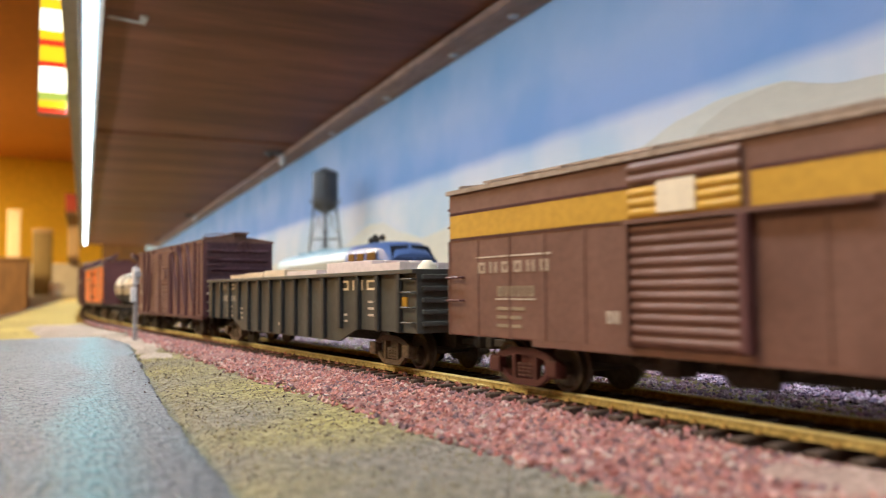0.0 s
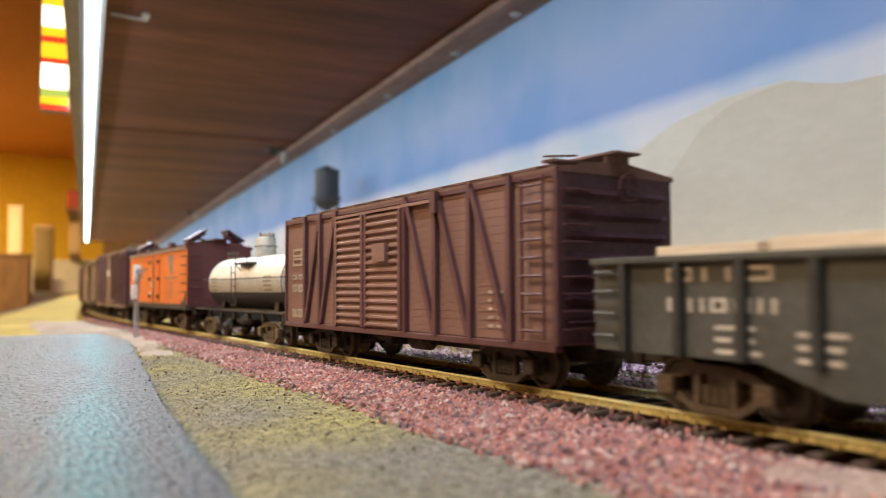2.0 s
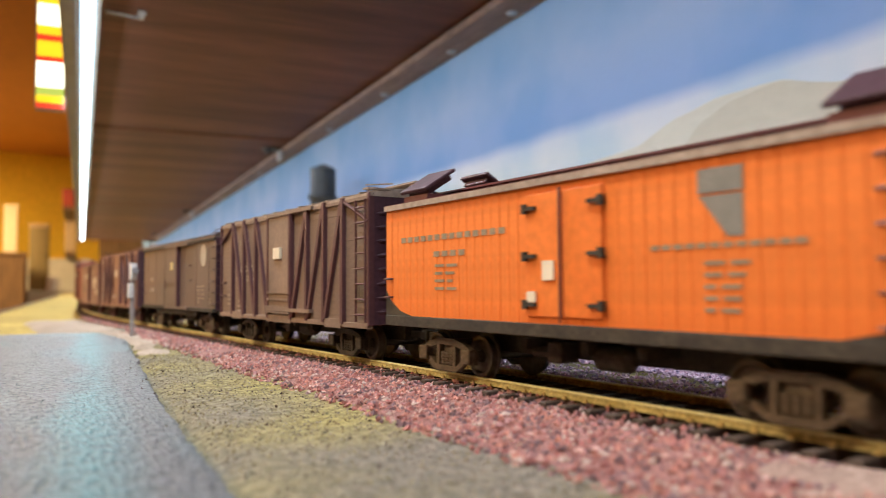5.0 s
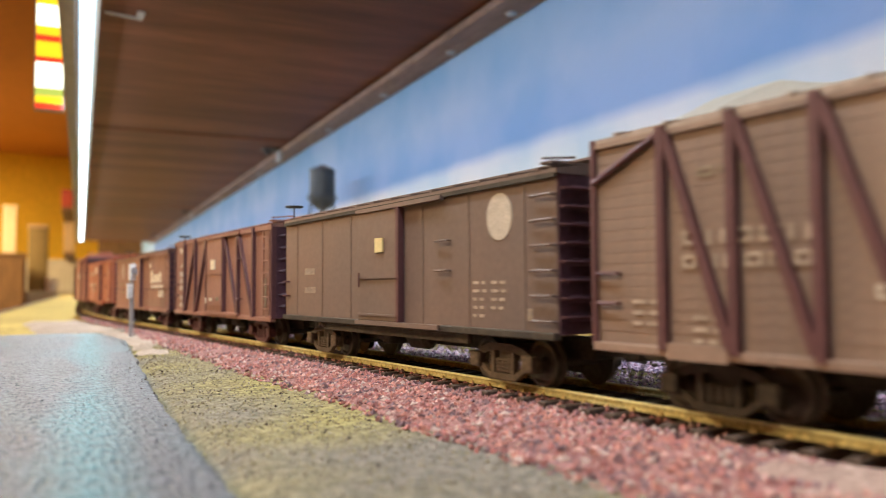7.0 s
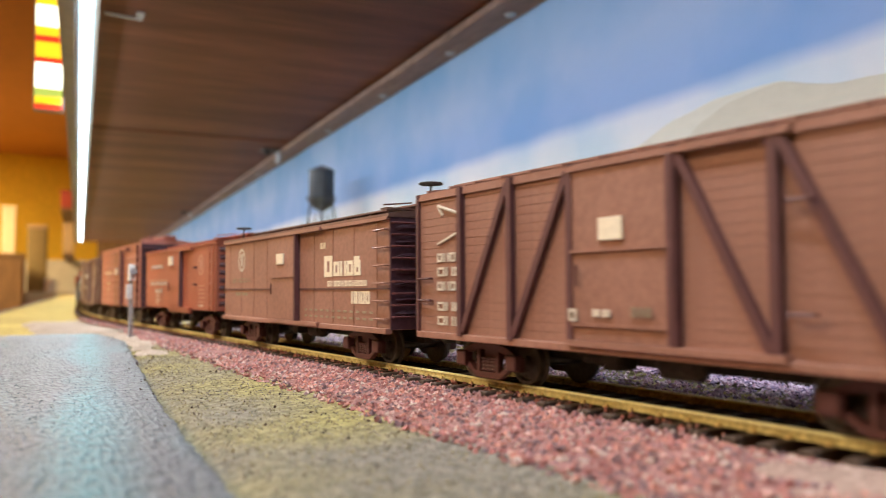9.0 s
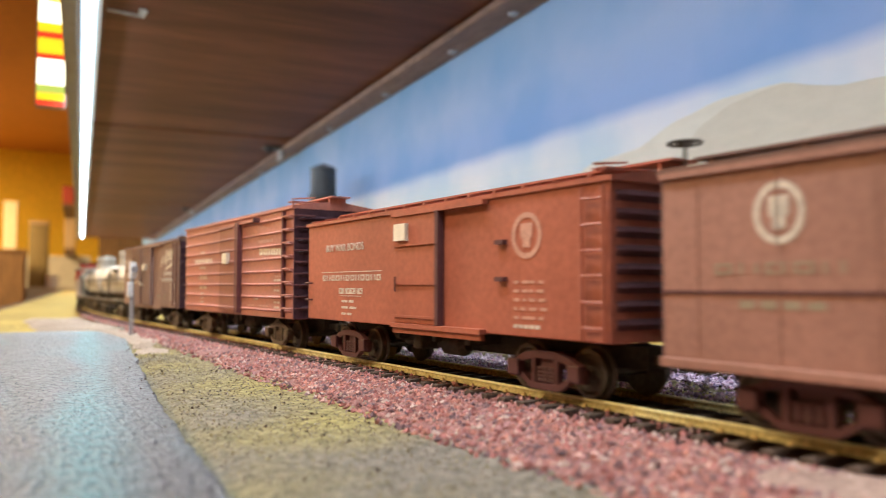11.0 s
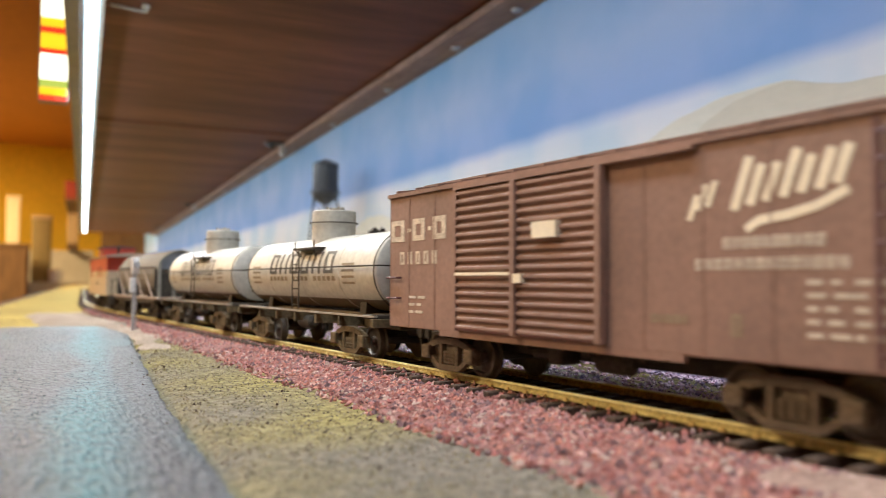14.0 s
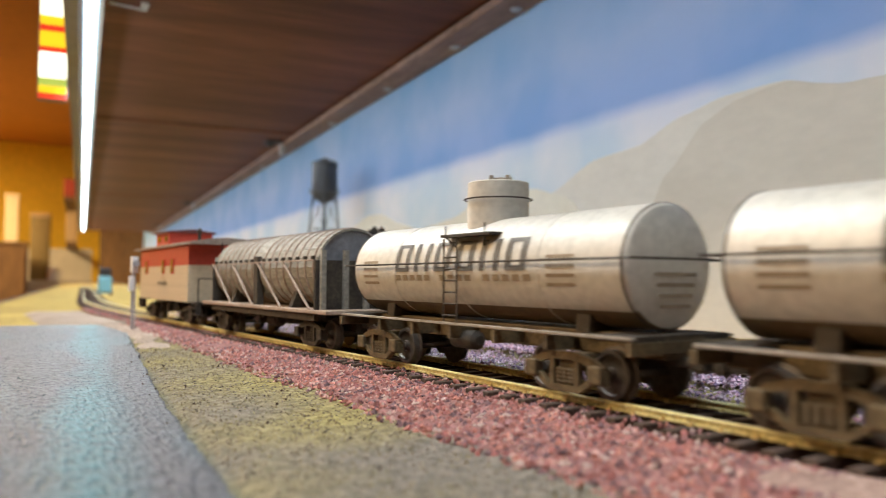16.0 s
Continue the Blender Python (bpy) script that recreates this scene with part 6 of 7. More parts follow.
def car_vat():
    c, L = new_car("vat_car", "grey weathered wooden stave vat car with iron hoops", 2.0465, 0.0700, "tank car")
    r, zc, T = 0.0142, 0.0278, 0.0580
    n = 26
    for k in range(n):
        a0, a1 = 2 * math.pi * k / n, 2 * math.pi * (k + 0.94) / n
        bm = bmesh.new()
        vs = [bm.verts.new((rr * math.cos(a), y, zc + rr * math.sin(a))) for y in (-T, T) for rr in (r - 0.0008, r) for a in (a0, a1)]
        for f in ((0, 1, 3, 2), (4, 6, 7, 5), (2, 3, 7, 6), (0, 4, 5, 1), (0, 2, 6, 4), (1, 5, 7, 3)):
            bm.faces.new([vs[i] for i in f])
        part("stave", bm, "staves", c)
    for s in (-1, 1):
        part("vat_end", lathe(bmesh.new(), (0, s * (T - 0.0022), zc), (0, s, 0), [(0, r - 0.0009), (0.0012, r - 0.0009)], 32), "loco_shade", c)
        part("end_board", boxes(((-0.0150, min(s * (T - 0.0008), s * (T + 0.0006)), 0.0135), (0.0150, max(s * (T - 0.0008), s * (T + 0.0006)), 0.0305)), bevel=0.0002), "grime", c)
        for x in (-0.0125, -0.004, 0.004, 0.0125):
            part("end_post", boxes(((x - 0.0009, min(s * (T + 0.0006), s * (T + 0.0022)), 0.0135), (x + 0.0009, max(s * (T + 0.0006), s * (T + 0.0022)), 0.0340))), "staves", c)
    for k in range(17):
        y = -T + 0.003 + (2 * T - 0.006) * k / 16
        if abs(y) < 0.0035:
            continue
        bm = lathe(bmesh.new(), (0, y - 0.0004, zc), (0, 1, 0), [(0, r), (0.0001, r + 0.0004), (0.0007, r + 0.0004), (0.0008, r)], 32)
        part("hoop", bm, "tan_roof", c, "thin iron hoop")
        lug = boxes(((-r - 0.0007, y - 0.0007, zc + 0.0028), (-r + 0.0004, y + 0.0007, zc + 0.0042)))
        part("hoop_lug", lug, "grime", c)
    part("gap_frame", boxes(((-r - 0.001, -0.0022, 0.0135), (-r + 0.002, 0.0022, 0.0330)), bevel=0.0002), "grime", c)
    part("side_rail", rods(0.0003, ((-r - 0.0012, -T, 0.0305), (-r - 0.0012, T, 0.0305)), n=6), "tan_roof", c)
    for a, b in ((0.003, 0.028), (-0.028, -0.003), (0.030, 0.055), (-0.055, -0.030)):
        for hi, lo in (((b, 0.0300), (a, 0.0136)),):
            part("strut", rods(0.00045, ((-r - 0.0012, hi[0], hi[1]), (-r - 0.0012, lo[0], lo[1])), n=6), "tan_roof", c)
    for s in (-1, 1):
        part("cradle", prism(bmesh.new(), [(-0.0140, 0.0134), (-0.0115, 0.0200), (0.0115, 0.0200), (0.0140, 0.0134)], s * 0.034 - 0.0015, s * 0.034 + 0.0015), "grime", c)
    part("deck", boxes(((-0.0162, -L, 0.0122), (0.0162, L, 0.0136)), bevel=0.0003), "tan_roof", c)
    part("side_sill", boxes(((-0.0150, -L + 0.012, 0.0098), (-0.0135, L - 0.012, 0.0122))), "grime", c)
    wheel_on_staff(c, L - 0.002, 0.0240, 0.006, True)
    underframe(c, L, kind="grime", inset=0.0205)


def car_caboose():
    c, L = new_car("caboose", "small caboose with cream lower sides, red upper band and cupola", 2.1950, 0.0660, "caboose")
    B = 0.0547
    zt = 0.0420
    b = part("body", boxes(((-HW, -B, 0.0120), (HW, B, 0.0310)), bevel=0.0003), "cream_car", c, "cream lower body")
    part("upper_band", boxes(((-HW, -B, 0.0310), (HW, B, zt)), bevel=0.0002), "red_car", c, "red upper band")
    n = 30
    me = mesh_of("board", boxes(((-HW - 0.0002, 0.0001, 0.0122), (-HW + 0.00005, 2 * B / n - 0.0001, 0.0309))), "cream_car")
    for k in range(n):
        part_of("board", me, b, at=Matrix.Translation((0, -B + 2 * B * k / n, 0)))
    part("roof", prism(bmesh.new(), [(-HW - 0.0018, zt - 0.0006), (-HW - 0.0018, zt + 0.0003), (-0.009, zt + 0.0022), (0, zt + 0.0028), (0.009, zt + 0.0022), (HW + 0.0018, zt + 0.0003), (HW + 0.0018, zt - 0.0006)], -L + 0.001, L - 0.001), "tan_roof", c)
    cup = part("cupola", boxes(((-0.0125, 0.004, zt + 0.001), (0.0125, 0.034, zt + 0.0085)), bevel=0.0003), "red_car", c, "red cupola")
    part("cupola_roof", prism(bmesh.new(), [(-0.0142, zt + 0.0084), (-0.0142, zt + 0.0092), (0, zt + 0.0108), (0.0142, zt + 0.0092), (0.0142, zt + 0.0084)], 0.0025, 0.0355), "maroon", cup)
    for y in (0.010, 0.026):
        part("cupola_window", boxes(((-0.0128, y - 0.003, zt + 0.0035), (-0.0122, y + 0.003, zt + 0.0068))), "glass_dark", cup)
    for y in (-0.024, -0.004, 0.037):
        w = part("window", boxes(((-HW - 0.0006, y - 0.0030, 0.0265), (-HW + 0.0002, y + 0.0030, 0.0350)), bevel=0.0002), "red_car", c)
        part("pane", boxes(((-HW - 0.0008, y - 0.0022, 0.0272), (-HW - 0.0005, y + 0.0022, 0.0343))), "glass_dark", w)
    for s in (-1, 1):
        part("platform", boxes(((-0.0150, min(s * B, s * L), 0.0112), (0.0150, max(s * B, s * L), 0.0124))), "grime", c)
        part("end_rail", rods(0.00035, ((-0.0145, s * (L - 0.001), 0.0124), (-0.0145, s * (L - 0.001), 0.0240)), ((0.0145, s * (L - 0.001), 0.0124), (0.0145, s * (L - 0.001), 0.0240)), ((-0.0145, s * (L - 0.001), 0.0240), (-0.003, s * (L - 0.001), 0.0240)), ((-0.003, s * (L - 0.001), 0.0124), (-0.003, s * (L - 0.001), zt)), n=6), "grime", c)
        part("end_door", boxes(((-0.0045, min(s * B, s * (B + 0.0004)), 0.0125), (0.0045, max(s * B, s * (B + 0.0004)), 0.0370))), "red_car", c)
        part("steps", boxes(((-0.0155, min(s * (B + 0.001), s * (L - 0.001)), 0.0060), (-0.0125, max(s * (B + 0.001), s * (L - 0.001)), 0.0066)), ((-0.0155, min(s * (B + 0.001), s * (L - 0.001)), 0.0090), (-0.0135, max(s * (B + 0.001), s * (L - 0.001)), 0.0096)), ((-0.0155, s * (B + 0.001) - 0.0003, 0.0060), (-0.0130, s * (B + 0.001) + 0.0003, 0.0120)), ((-0.0155, s * (L - 0.001) - 0.0003, 0.0060), (-0.0130, s * (L - 0.001) + 0.0003, 0.0120))), "grime", c)
    part("stove_pipe", rods(0.0009, ((-0.006, -0.035, zt), (-0.006, -0.035, zt + 0.0075)), n=10), "grime", c)
    part("pipe_cap", lathe(bmesh.new(), (-0.006, -0.035, zt + 0.0072), (0, 0, 1), [(0, 0.0016), (0.0005, 0.0016), (0.0018, 0.0004)], 10), "grime", c)
    bars(c, 0.010, -0.012, 0.0205, 0.0225, 8, "letter_grey", -HW - 0.0002)
    underframe(c, L, kind="grime", inset=0.0260)


# maroon darkened so the colour holds the shade on car ends; hatches share it
M["end_dark"] = material("shaded_maroon_ends", (0.062, 0.026, 0.036), 0.5, 0, 0.3, 60, 700, 0.08)
M["brown_plain"] = material("dusty_boxcar_brown", (0.212, 0.131, 0.106), 0.55, 0, 0.14, 40, 700, 0.06, second=(0.275, 0.165, 0.130))
M["cream_mark"] = material("worn_cream_lettering", (0.50, 0.42, 0.33), 0.6, 0, 0.35, 300, 2500, 0.0)
M["door_red"] = material("dusty_red_door", (0.28, 0.105, 0.078), 0.5, 0, 0.13, 30, 600, 0.06, second=(0.33, 0.13, 0.10))
M["rib_dark"] = material("near_black_paint", (0.028, 0.028, 0.027), 0.55, 0, 0.3, 60, 700, 0.15)
M["brown_dark"] = material("dark_boxcar_brown", (0.136, 0.099, 0.086), 0.5, 0, 0.10, 16, 700, 0.05, second=(0.178, 0.116, 0.092))
M["brown_red"] = material("red_brown_boxcar", (0.258, 0.126, 0.094), 0.55, 0, 0.16, 28, 700, 0.06, second=(0.315, 0.156, 0.118))
M["yellow_note"] = material("yellowed_paper", (0.62, 0.50, 0.24), 0.7, 0, 0.1, 200, 2000, 0.0)
M["emblem_white"] = material("faded_emblem", (0.42, 0.36, 0.29), 0.6, 0, 0.2, 300, 2500, 0.0)
M["letter_pink"] = material("faded_pink_lettering", (0.45, 0.24, 0.18), 0.6, 0, 0.25, 300, 2500, 0.0)
M["silver_walk"] = material("greyed_walkway_paint", (0.27, 0.24, 0.20), 0.5, 0.05, 0.25, 60, 700, 0.1)
M["silver_pale"] = material("pale_tank_paint", (0.53, 0.505, 0.445), 0.50, 0.22, 0.14, 30, 500, 0.08, second=(0.60, 0.575, 0.51))
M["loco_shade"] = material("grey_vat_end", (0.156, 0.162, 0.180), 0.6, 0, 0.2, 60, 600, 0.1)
car_striped()
car_gondola()
car_braced_ribdoor()
tank("tank_car", "pale aluminium tank car with a black lower half", 0.412, 0.0605, 0.0492, 0.0117, 0.0255, (0.0, 0.0044, 0.0456), "rib_dark", None, "grime", "rust_deck", (0.004, -0.002, 0.0095))
car_reefer()
car_braced_plain()
car_dark_steel()
car_braced_big()
car_slogan()
car_red_plain()
car_ribbed()
car_double_door()
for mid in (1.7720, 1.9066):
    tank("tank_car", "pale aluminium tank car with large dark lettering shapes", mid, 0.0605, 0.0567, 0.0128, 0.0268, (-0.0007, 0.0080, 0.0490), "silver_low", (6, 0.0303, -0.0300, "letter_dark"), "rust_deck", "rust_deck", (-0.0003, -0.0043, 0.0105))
car_vat()
car_caboose()

# ---- things beside the tracks ----
# water tower
wt = thing("water_tower", "dark grey steel water tower on slender legs", "water tower", Matrix.Translation(spot(1.013, 0.30, ZG)) @ pose(0, 0, 0, 0, 0, 20))
H0 = 0.146
bm = lathe(bmesh.new(), (0, 0, H0), (0, 0, 1), [(-0.010, 0.003), (-0.006, 0.011), (0.0, 0.0158), (0.006, 0.0172), (0.044, 0.0172), (0.0445, 0.0182), (0.0455, 0.0182), (0.052, 0.003), (0.053, 0.0005)], 28)
part("tank", bm, "tower_steel", wt, smooth=True)
bm = lathe(bmesh.new(), (0, 0, H0 + 0.004), (0, 0, 1), [(0, 0.0172), (0.0002, 0.0205), (0.0010, 0.0205), (0.0012, 0.0172)], 28)
part("walkway", bm, "tower_steel", wt)
bm = bmesh.new()
for k in range(16):
    a, b = k * math.pi / 8, (k + 1) * math.pi / 8
    rod(bm, (0.0203 * math.cos(a), 0.0203 * math.sin(a), H0 + 0.0095), (0.0203 * math.cos(b), 0.0203 * math.sin(b), H0 + 0.0095), 0.0003, 5)
    rod(bm, (0.0203 * math.cos(a), 0.0203 * math.sin(a), H0 + 0.005), (0.0203 * math.cos(a), 0.0203 * math.sin(a), H0 + 0.0095), 0.00025, 5)
part("walkway_rail", bm, "tower_steel", wt)
part("riser_pipe", rods(0.0022, ((0, 0, 0), (0, 0, H0 - 0.008)), n=12), "tower_steel", wt)
for k in range(4):
    a = math.pi / 4 + k * math.pi / 2
    p0, p1 = Vector((0.030 * math.cos(a), 0.030 * math.sin(a), 0)), Vector((0.0150 * math.cos(a), 0.0150 * math.sin(a), H0 + 0.004))
    part("leg", rods(0.0014, (p0, p1), n=8), "tower_steel", wt)
    a2 = a + math.pi / 2
    q0, q1 = Vector((0.030 * math.cos(a2), 0.030 * math.sin(a2), 0)), Vector((0.0150 * math.cos(a2), 0.0150 * math.sin(a2), H0 + 0.004))
    for f0, f1 in ((0.0, 0.34), (0.34, 0.67), (0.67, 0.97)):
        part("cross_rod", rods(0.00035, (p0.lerp(p1, f0), q0.lerp(q1, f1)), (q0.lerp(q1, f0), p0.lerp(p1, f1)), n=5), "tower_steel", wt)
        if f0:
            part("girt", rods(0.0007, (p0.lerp(p1, f0), q0.lerp(q1, f0)), n=6), "tower_steel", wt)

# streamlined locomotive standing on the siding, nose towards the camera
lo = thing("streamlined_locomotive", "blue and grey streamlined model locomotive standing on the siding", "locomotive", SHELF @ pose(0.176, 0.585, 0))
w, LB = 0.0172, 0.10


def loco_section(w, zt):
    return [(-w, 0.010), (-w, zt - 0.010), (-w * 0.93, zt - 0.0045), (-w * 0.62, zt - 0.0010), (0, zt), (w * 0.62, zt - 0.0010), (w * 0.93, zt - 0.0045), (w, zt - 0.010), (w, 0.010)]


part("car_body", prism(bmesh.new(), loco_section(w, 0.0525), -LB + 0.002, LB), "loco_grey", lo, "grey body side")
part("roof", prism(bmesh.new(), [(x * 1.012, z + 0.0004) for x, z in loco_section(w, 0.0525)[1:8]], -LB + 0.003, LB), "loco_roof", lo, "pale blue roof")
bm = bmesh.new()
rings = []
for y, ww, zt, z0 in ((-LB + 0.002, 1.0, 0.0530, 0.010), (-LB - 0.040, 1.0, 0.0530, 0.010), (-LB - 0.062, 0.96, 0.0515, 0.010), (-LB - 0.074, 0.93, 0.0440, 0.010)):
    rings.append([bm.verts.new((x, y, max(z, z0))) for x, z in loco_section(w * ww, zt)])
for a, b in zip(rings, rings[1:]):
    for k in range(len(a)):
        bm.faces.new((a[k], a[(k + 1) % len(a)], b[(k + 1) % len(b)], b[k]))
bm.faces.new(rings[0][::-1])
bm.faces.new(rings[-1])
cab = part("cab", bm, "loco_blue", lo, "dark blue cab", True)
bm = bmesh.new()
rings = []
for y, ww, zt in ((-LB - 0.074, 0.92, 0.0385), (-LB - 0.088, 0.82, 0.0375), (-LB - 0.097, 0.62, 0.0345), (-LB - 0.101, 0.30, 0.0290)):
    rings.append([bm.verts.new((x, y, z)) for x, z in loco_section(w * ww, zt)])
for a, b in zip(rings, rings[1:]):
    for k in range(len(a)):
        bm.faces.new((a[k], a[(k + 1) % len(a)], b[(k + 1) % len(b)], b[k]))
bm.faces.new(rings[-1])
part("nose", bm, "tower_steel", lo, "dark rounded nose", True)
for y0, y1 in ((-LB - 0.018, -LB - 0.004), (-LB - 0.036, -LB - 0.021), (-LB - 0.057, -LB - 0.040)):
    part("side_window", boxes(((-w - 0.0004, y0, 0.0395), (-w + 0.0003, y1, 0.0462)), bevel=0.0003), "glass_dark", cab)
for s in (-1, 1):
    bm = bmesh.new()
    vs = [bm.verts.new(v) for v in ((s * 0.0012, -LB - 0.0746, 0.0400), (s * 0.0135, -LB - 0.0746, 0.0400), (s * 0.0125, -LB - 0.0672, 0.0485), (s * 0.0012, -LB - 0.0672, 0.0492))]
    bm.faces.new(vs)
    part("windscreen", bm, "glass_dark", cab)
for x in (-0.004, 0.001):
    part("horn", lathe(bmesh.new(), (x, -LB - 0.010, 0.0565), (0, -1, 0), [(0, 0.0008), (0.006, 0.0011), (0.010, 0.0022)], 10), "grime", lo)
part("horn_mount", boxes(((-0.005, -LB - 0.012, 0.0525), (0.002, -LB - 0.009, 0.0568))), "grime", lo)
for k in range(3):
    part("roof_fan", lathe(bmesh.new(), (0, 0.0 + k * 0.03, 0.0527), (0, 0, 1), [(0, 0.008), (0.002, 0.008), (0.0024, 0.006)], 20), "loco_roof", lo)
part("belt", boxes(((-w - 0.0003, -LB + 0.002, 0.0300), (w + 0.0003, LB, 0.0330))), "loco_blue", lo)
part("underframe", boxes(((-0.012, -LB - 0.07, 0.0055), (0.012, LB - 0.005, 0.0102))), "grime", lo)
for y in (-0.105, 0.062):
    add_truck(lo, y, "grime")

# mast signal beside the road
sg = thing("signal_mast", "small grey model signal mast with a white head", "signal", Matrix.Translation((0.0898, 0.445, ZG + 0.0006)))
part("base", boxes(((-0.0032, -0.0032, 0), (0.0032, 0.0032, 0.0016)), bevel=0.0004), "mast_white", sg)
part("mast", rods(0.0009, ((0, 0, 0.001), (0, 0, 0.0405)), n=10), "mast", sg)
part("relay_box", boxes(((-0.0022, -0.0018, 0.0235), (0.0006, 0.0018, 0.0315)), bevel=0.0003), "mast_white", sg)
part("signal_head", boxes(((-0.0012, -0.0022, 0.0335), (0.0022, 0.0022, 0.0425)), bevel=0.0005), "mast_white", sg)
part("hood", lathe(bmesh.new(), (0.0008, -0.0022, 0.0385), (0, -1, 0), [(0, 0.0016), (0.0022, 0.0018)], 12), "mast", sg)
part("ladder", rods(0.0003, ((0.0020, 0.0015, 0.001), (0.0014, 0.0010, 0.034)), n=6), "mast", sg)

# stripes on the hanging sign, each with some glow added
for z0, z1, mat in ((0.372, 0.42, "sign_white_glow"), (0.358, 0.372, "sign_yellow_glow"), (0.333, 0.358, "sign_white_glow"), (0.322, 0.333, "sign_yellow_glow"), (0.314, 0.322, "sign_red_glow"), (0.296, 0.314, "sign_yellow_glow"), (0.289, 0.296, "sign_red_glow"), (0.259, 0.289, "sign_white_glow"), (0.249, 0.259, "sign_green_glow"), (0.241, 0.249, "sign_yellow_glow"), (0.2345, 0.241, "sign_red_glow")):
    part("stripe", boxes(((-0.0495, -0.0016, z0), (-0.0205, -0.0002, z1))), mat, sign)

# the far part of the layout and the room's furniture
tb = thing("toy_truck", "small pale cyan toy truck with a black top", "toy vehicle", SHELF @ pose(0.042, 1.6, ZG))
part("body", boxes(((-0.012, -0.020, 0.004), (0.012, 0.020, 0.036)), bevel=0.003), "cyan", tb)
part("cab", boxes(((-0.011, -0.016, 0.036), (0.011, 0.014, 0.052)), bevel=0.003), "dark", tb)
for x in (-0.011, 0.011):
    for y in (-0.013, 0.013):
        part("wheel", lathe(bmesh.new(), (x - 0.0015, y, 0.005), (1, 0, 0), [(0, 0.005), (0.003, 0.005)], 14), "dark", tb)

cn = thing("far_layout", "grey-olive layout section at the far end of the room", "benchwork", SHELF @ pose(-0.35, 5.4, -0.35))
part("top", boxes(((-1.6, 0.0, 0.34), (0.42, 1.2, 0.36))), "board_grey", cn)
part("back_panel", boxes(((-1.2, 1.0, 0.36), (0.42, 1.03, 0.60))), "board_grey", cn)
part("front", boxes(((-1.6, -0.02, -0.3), (0.42, 0.0, 0.36))), "board_grey", cn)
bx = thing("backdrop_end_panel", "dark brown panel closing the shelf's far end", "panel", SHELF @ pose(0, 0, 0), kind="structure")
part("panel", boxes(((0.10, S1 + 0.9, -0.05), (0.36, S1 + 0.92, DECK + 0.06))), "wood", bx)
cb = thing("aisle_cabinet", "dark brown wooden cabinet by the aisle", "cabinet", SHELF @ pose(-0.40, 5.24, -1.25))
part("body", boxes(((-0.10, 0, 0), (0.10, 0.12, 1.475)), bevel=0.004), "wood", cb)
part("top", boxes(((-0.105, -0.006, 1.475), (0.105, 0.124, 1.495)), bevel=0.003), "wood", cb)
part("door", boxes(((-0.09, -0.008, 0.5), (0.09, 0.0, 1.45)), bevel=0.002), "wood", cb)
ps = thing("cream_post", "pale cream upright board standing on the cabinet", "board", SHELF @ pose(-0.388, 5.27, 0.245))
part("board", boxes(((-0.036, 0, 0), (0.036, 0.03, 0.275)), bevel=0.004), "cream_pale", ps)
part("cap", boxes(((-0.040, -0.003, 0.275), (0.040, 0.033, 0.290)), bevel=0.003), "cream_pale", ps)
bn = thing("storage_bin", "olive brown storage bin beside the cabinet", "box", SHELF @ pose(-0.252, 5.45, 0.012), group="boxes at the far end")
part("bin", boxes(((-0.045, 0, 0), (0.065, 0.10, 0.40)), bevel=0.006), "bin_olive", bn)
part("lid", boxes(((-0.048, -0.004, 0.40), (0.068, 0.104, 0.425)), bevel=0.004), "box_tan", bn)
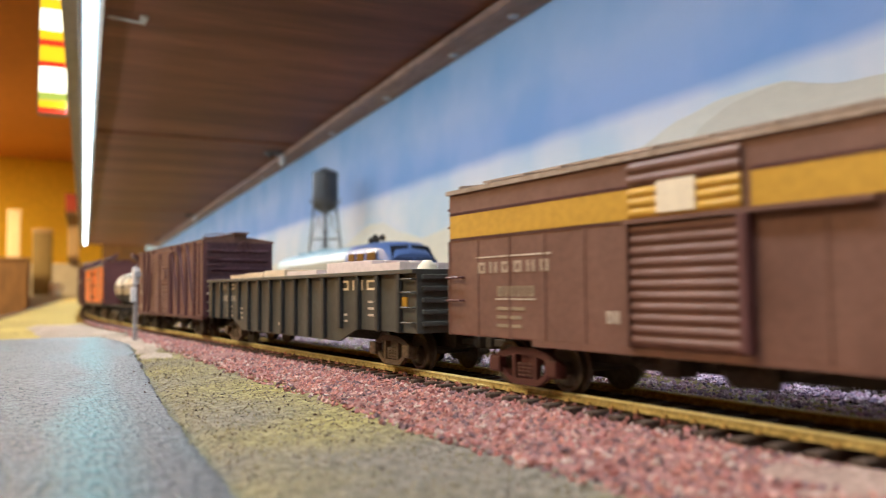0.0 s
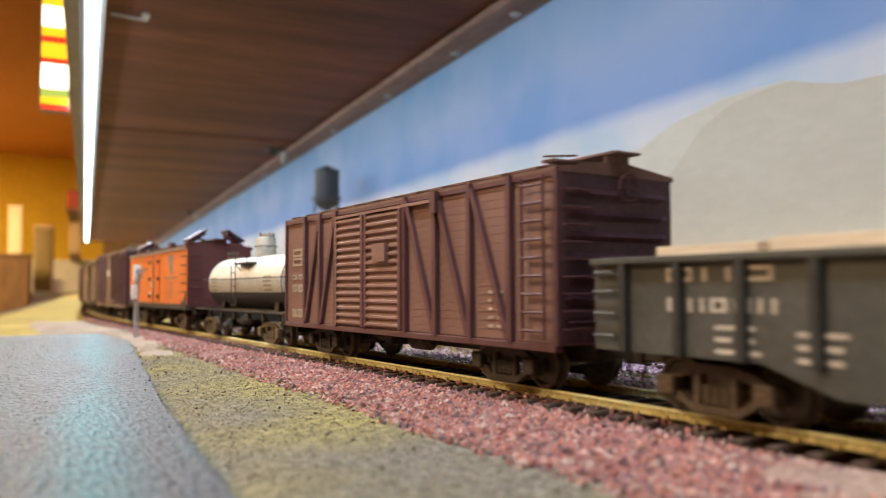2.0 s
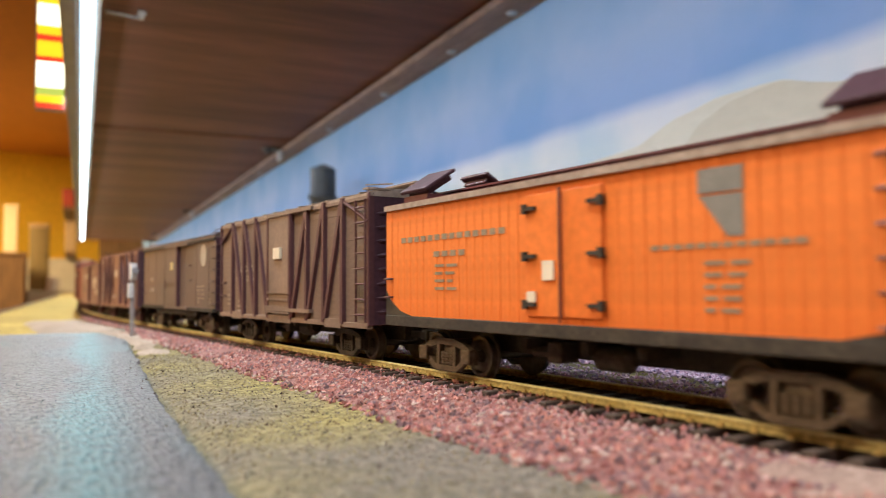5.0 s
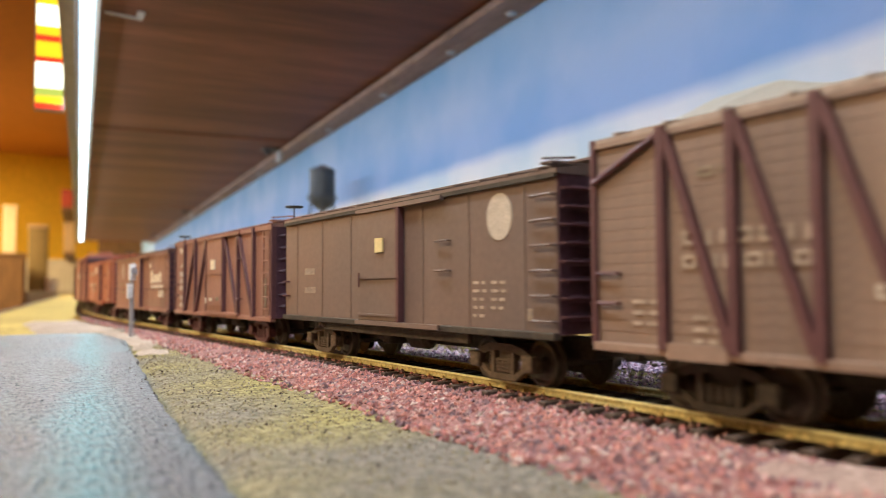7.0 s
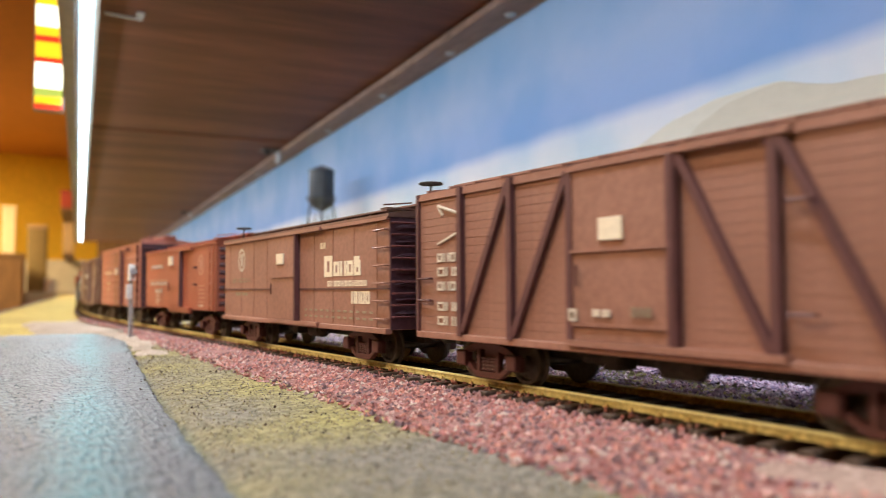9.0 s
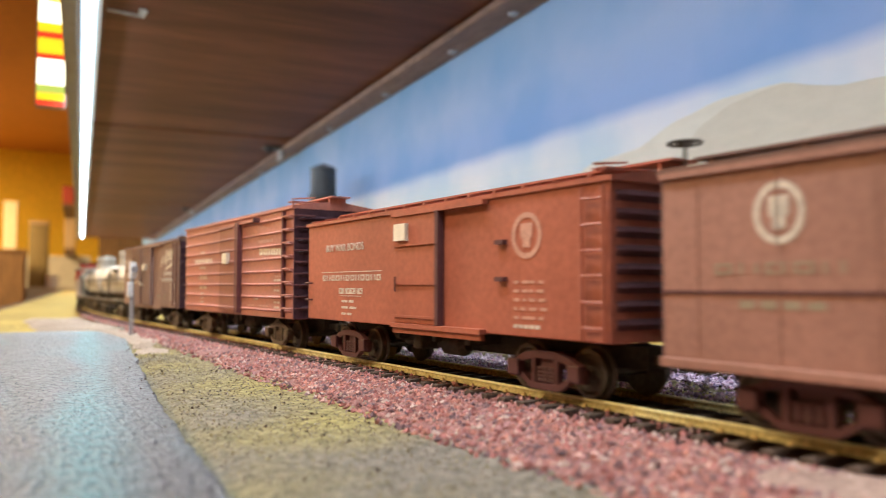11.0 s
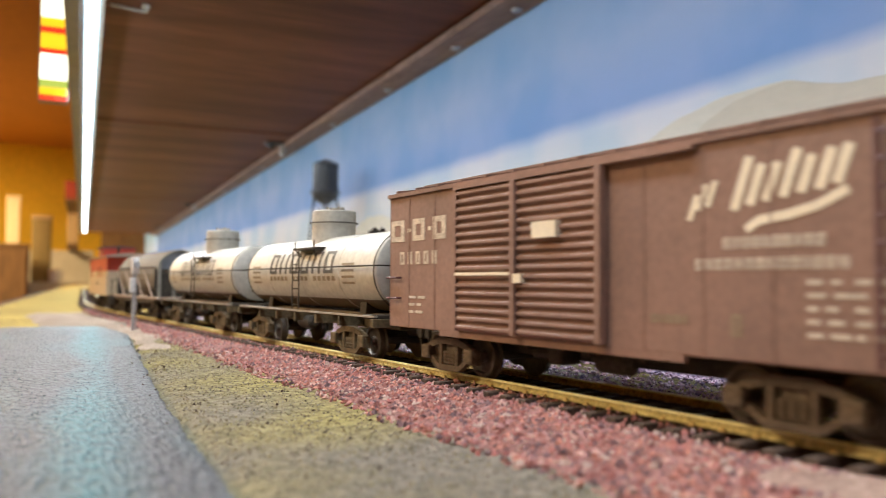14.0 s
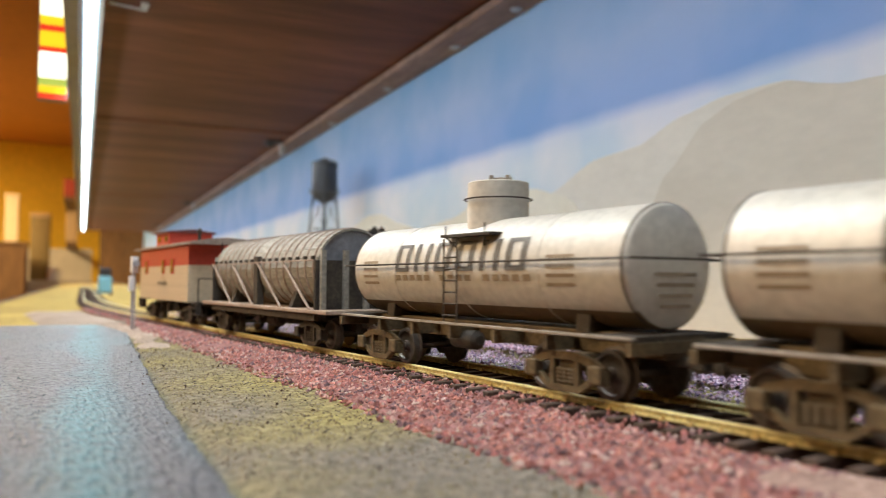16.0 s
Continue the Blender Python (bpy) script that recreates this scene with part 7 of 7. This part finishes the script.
for a, z, w_, h, mat, label in ((-0.078, 0.537, 0.033, 0.10, "box_red", "small red cloth box on the far wall bracket"), (-0.062, 0.255, 0.032, 0.18, "box_tan", "small tan cardboard box on the far wall bracket")):
    b = thing("storage_box", label, "box", SHELF @ pose(a, 5.3, z), group="boxes at the far end")
    part("box", boxes(((-w_, 0, 0), (w_, 0.08, h)), bevel=0.004), mat, b)
    part("lid", boxes(((-w_ - 0.003, -0.003, h), (w_ + 0.003, 0.083, h + 0.012)), bevel=0.003), mat, b)
    part("wall_bracket", boxes(((-w_, 0, -0.02), (w_, 1.75, 0))), "wood", b)

mg = thing("mug", "white mug standing on the far layout section", "mug", SHELF @ pose(-0.165, 5.44, 0.01))
part("cup", lathe(bmesh.new(), (0, 0, 0), (0, 0, 1), [(0, 0.026), (0.004, 0.030), (0.085, 0.032), (0.085, 0.029), (0.010, 0.027), (0.009, 0.001)], 20), "mast_white", mg, smooth=True)
part("handle", rods(0.005, ((0.030, 0, 0.065), (0.052, 0, 0.058)), ((0.052, 0, 0.058), (0.052, 0, 0.030)), ((0.052, 0, 0.030), (0.030, 0, 0.022))), "mast_white", mg)

RUN = [(0, 0.1688), (0.5, 0.1057), (1, 0.0465), (1.5, -0.0178), (2, -0.0811), (2.5, -0.1426), (3, -0.2038), (3.5, -0.2569), (4, -0.3214), (4.2, -0.3464),
       (6.3, -0.5846), (6.5, -0.6051), (7, -0.6670), (7.5, -0.7264), (8, -0.7850), (8.5, -0.8493), (9, -0.9110), (9.2, -0.9345),
       (11.3, -1.1870), (11.5, -1.2118), (12, -1.2754), (12.5, -1.3359), (13, -1.3890), (13.5, -1.4539), (14, -1.5130), (14.5, -1.5706), (15, -1.6332), (15.5, -1.6896), (16, -1.7475)]


def run(t):
    """Where the gap behind the first car stands along the track."""
    return float(np.interp(t, [r[0] for r in RUN], [r[1] for r in RUN]))


def car_pose(mid, half):
    a, b = track(mid - half)[0], track(mid + half)[0]
    d = b - a
    return Matrix.Translation((a + b) / 2) @ Matrix.Rotation(-math.atan2(d.x, d.y), 4, "Z")


def motions():
    for c, mid, half in TRAIN:
        walk(c, [(t / 2, car_pose(mid + run(t / 2), half)) for t in range(33)])
        # the wheels roll: 5.1 mm radius
        for w, d in WHEELS[c.name]:
            walk(w, [(k / FPS, Matrix.Translation((0, d, 0.0051)) @ Matrix.Rotation((run(0) - run(k / FPS)) / 0.0051, 4, "X")) for k in range(481)])


motions()
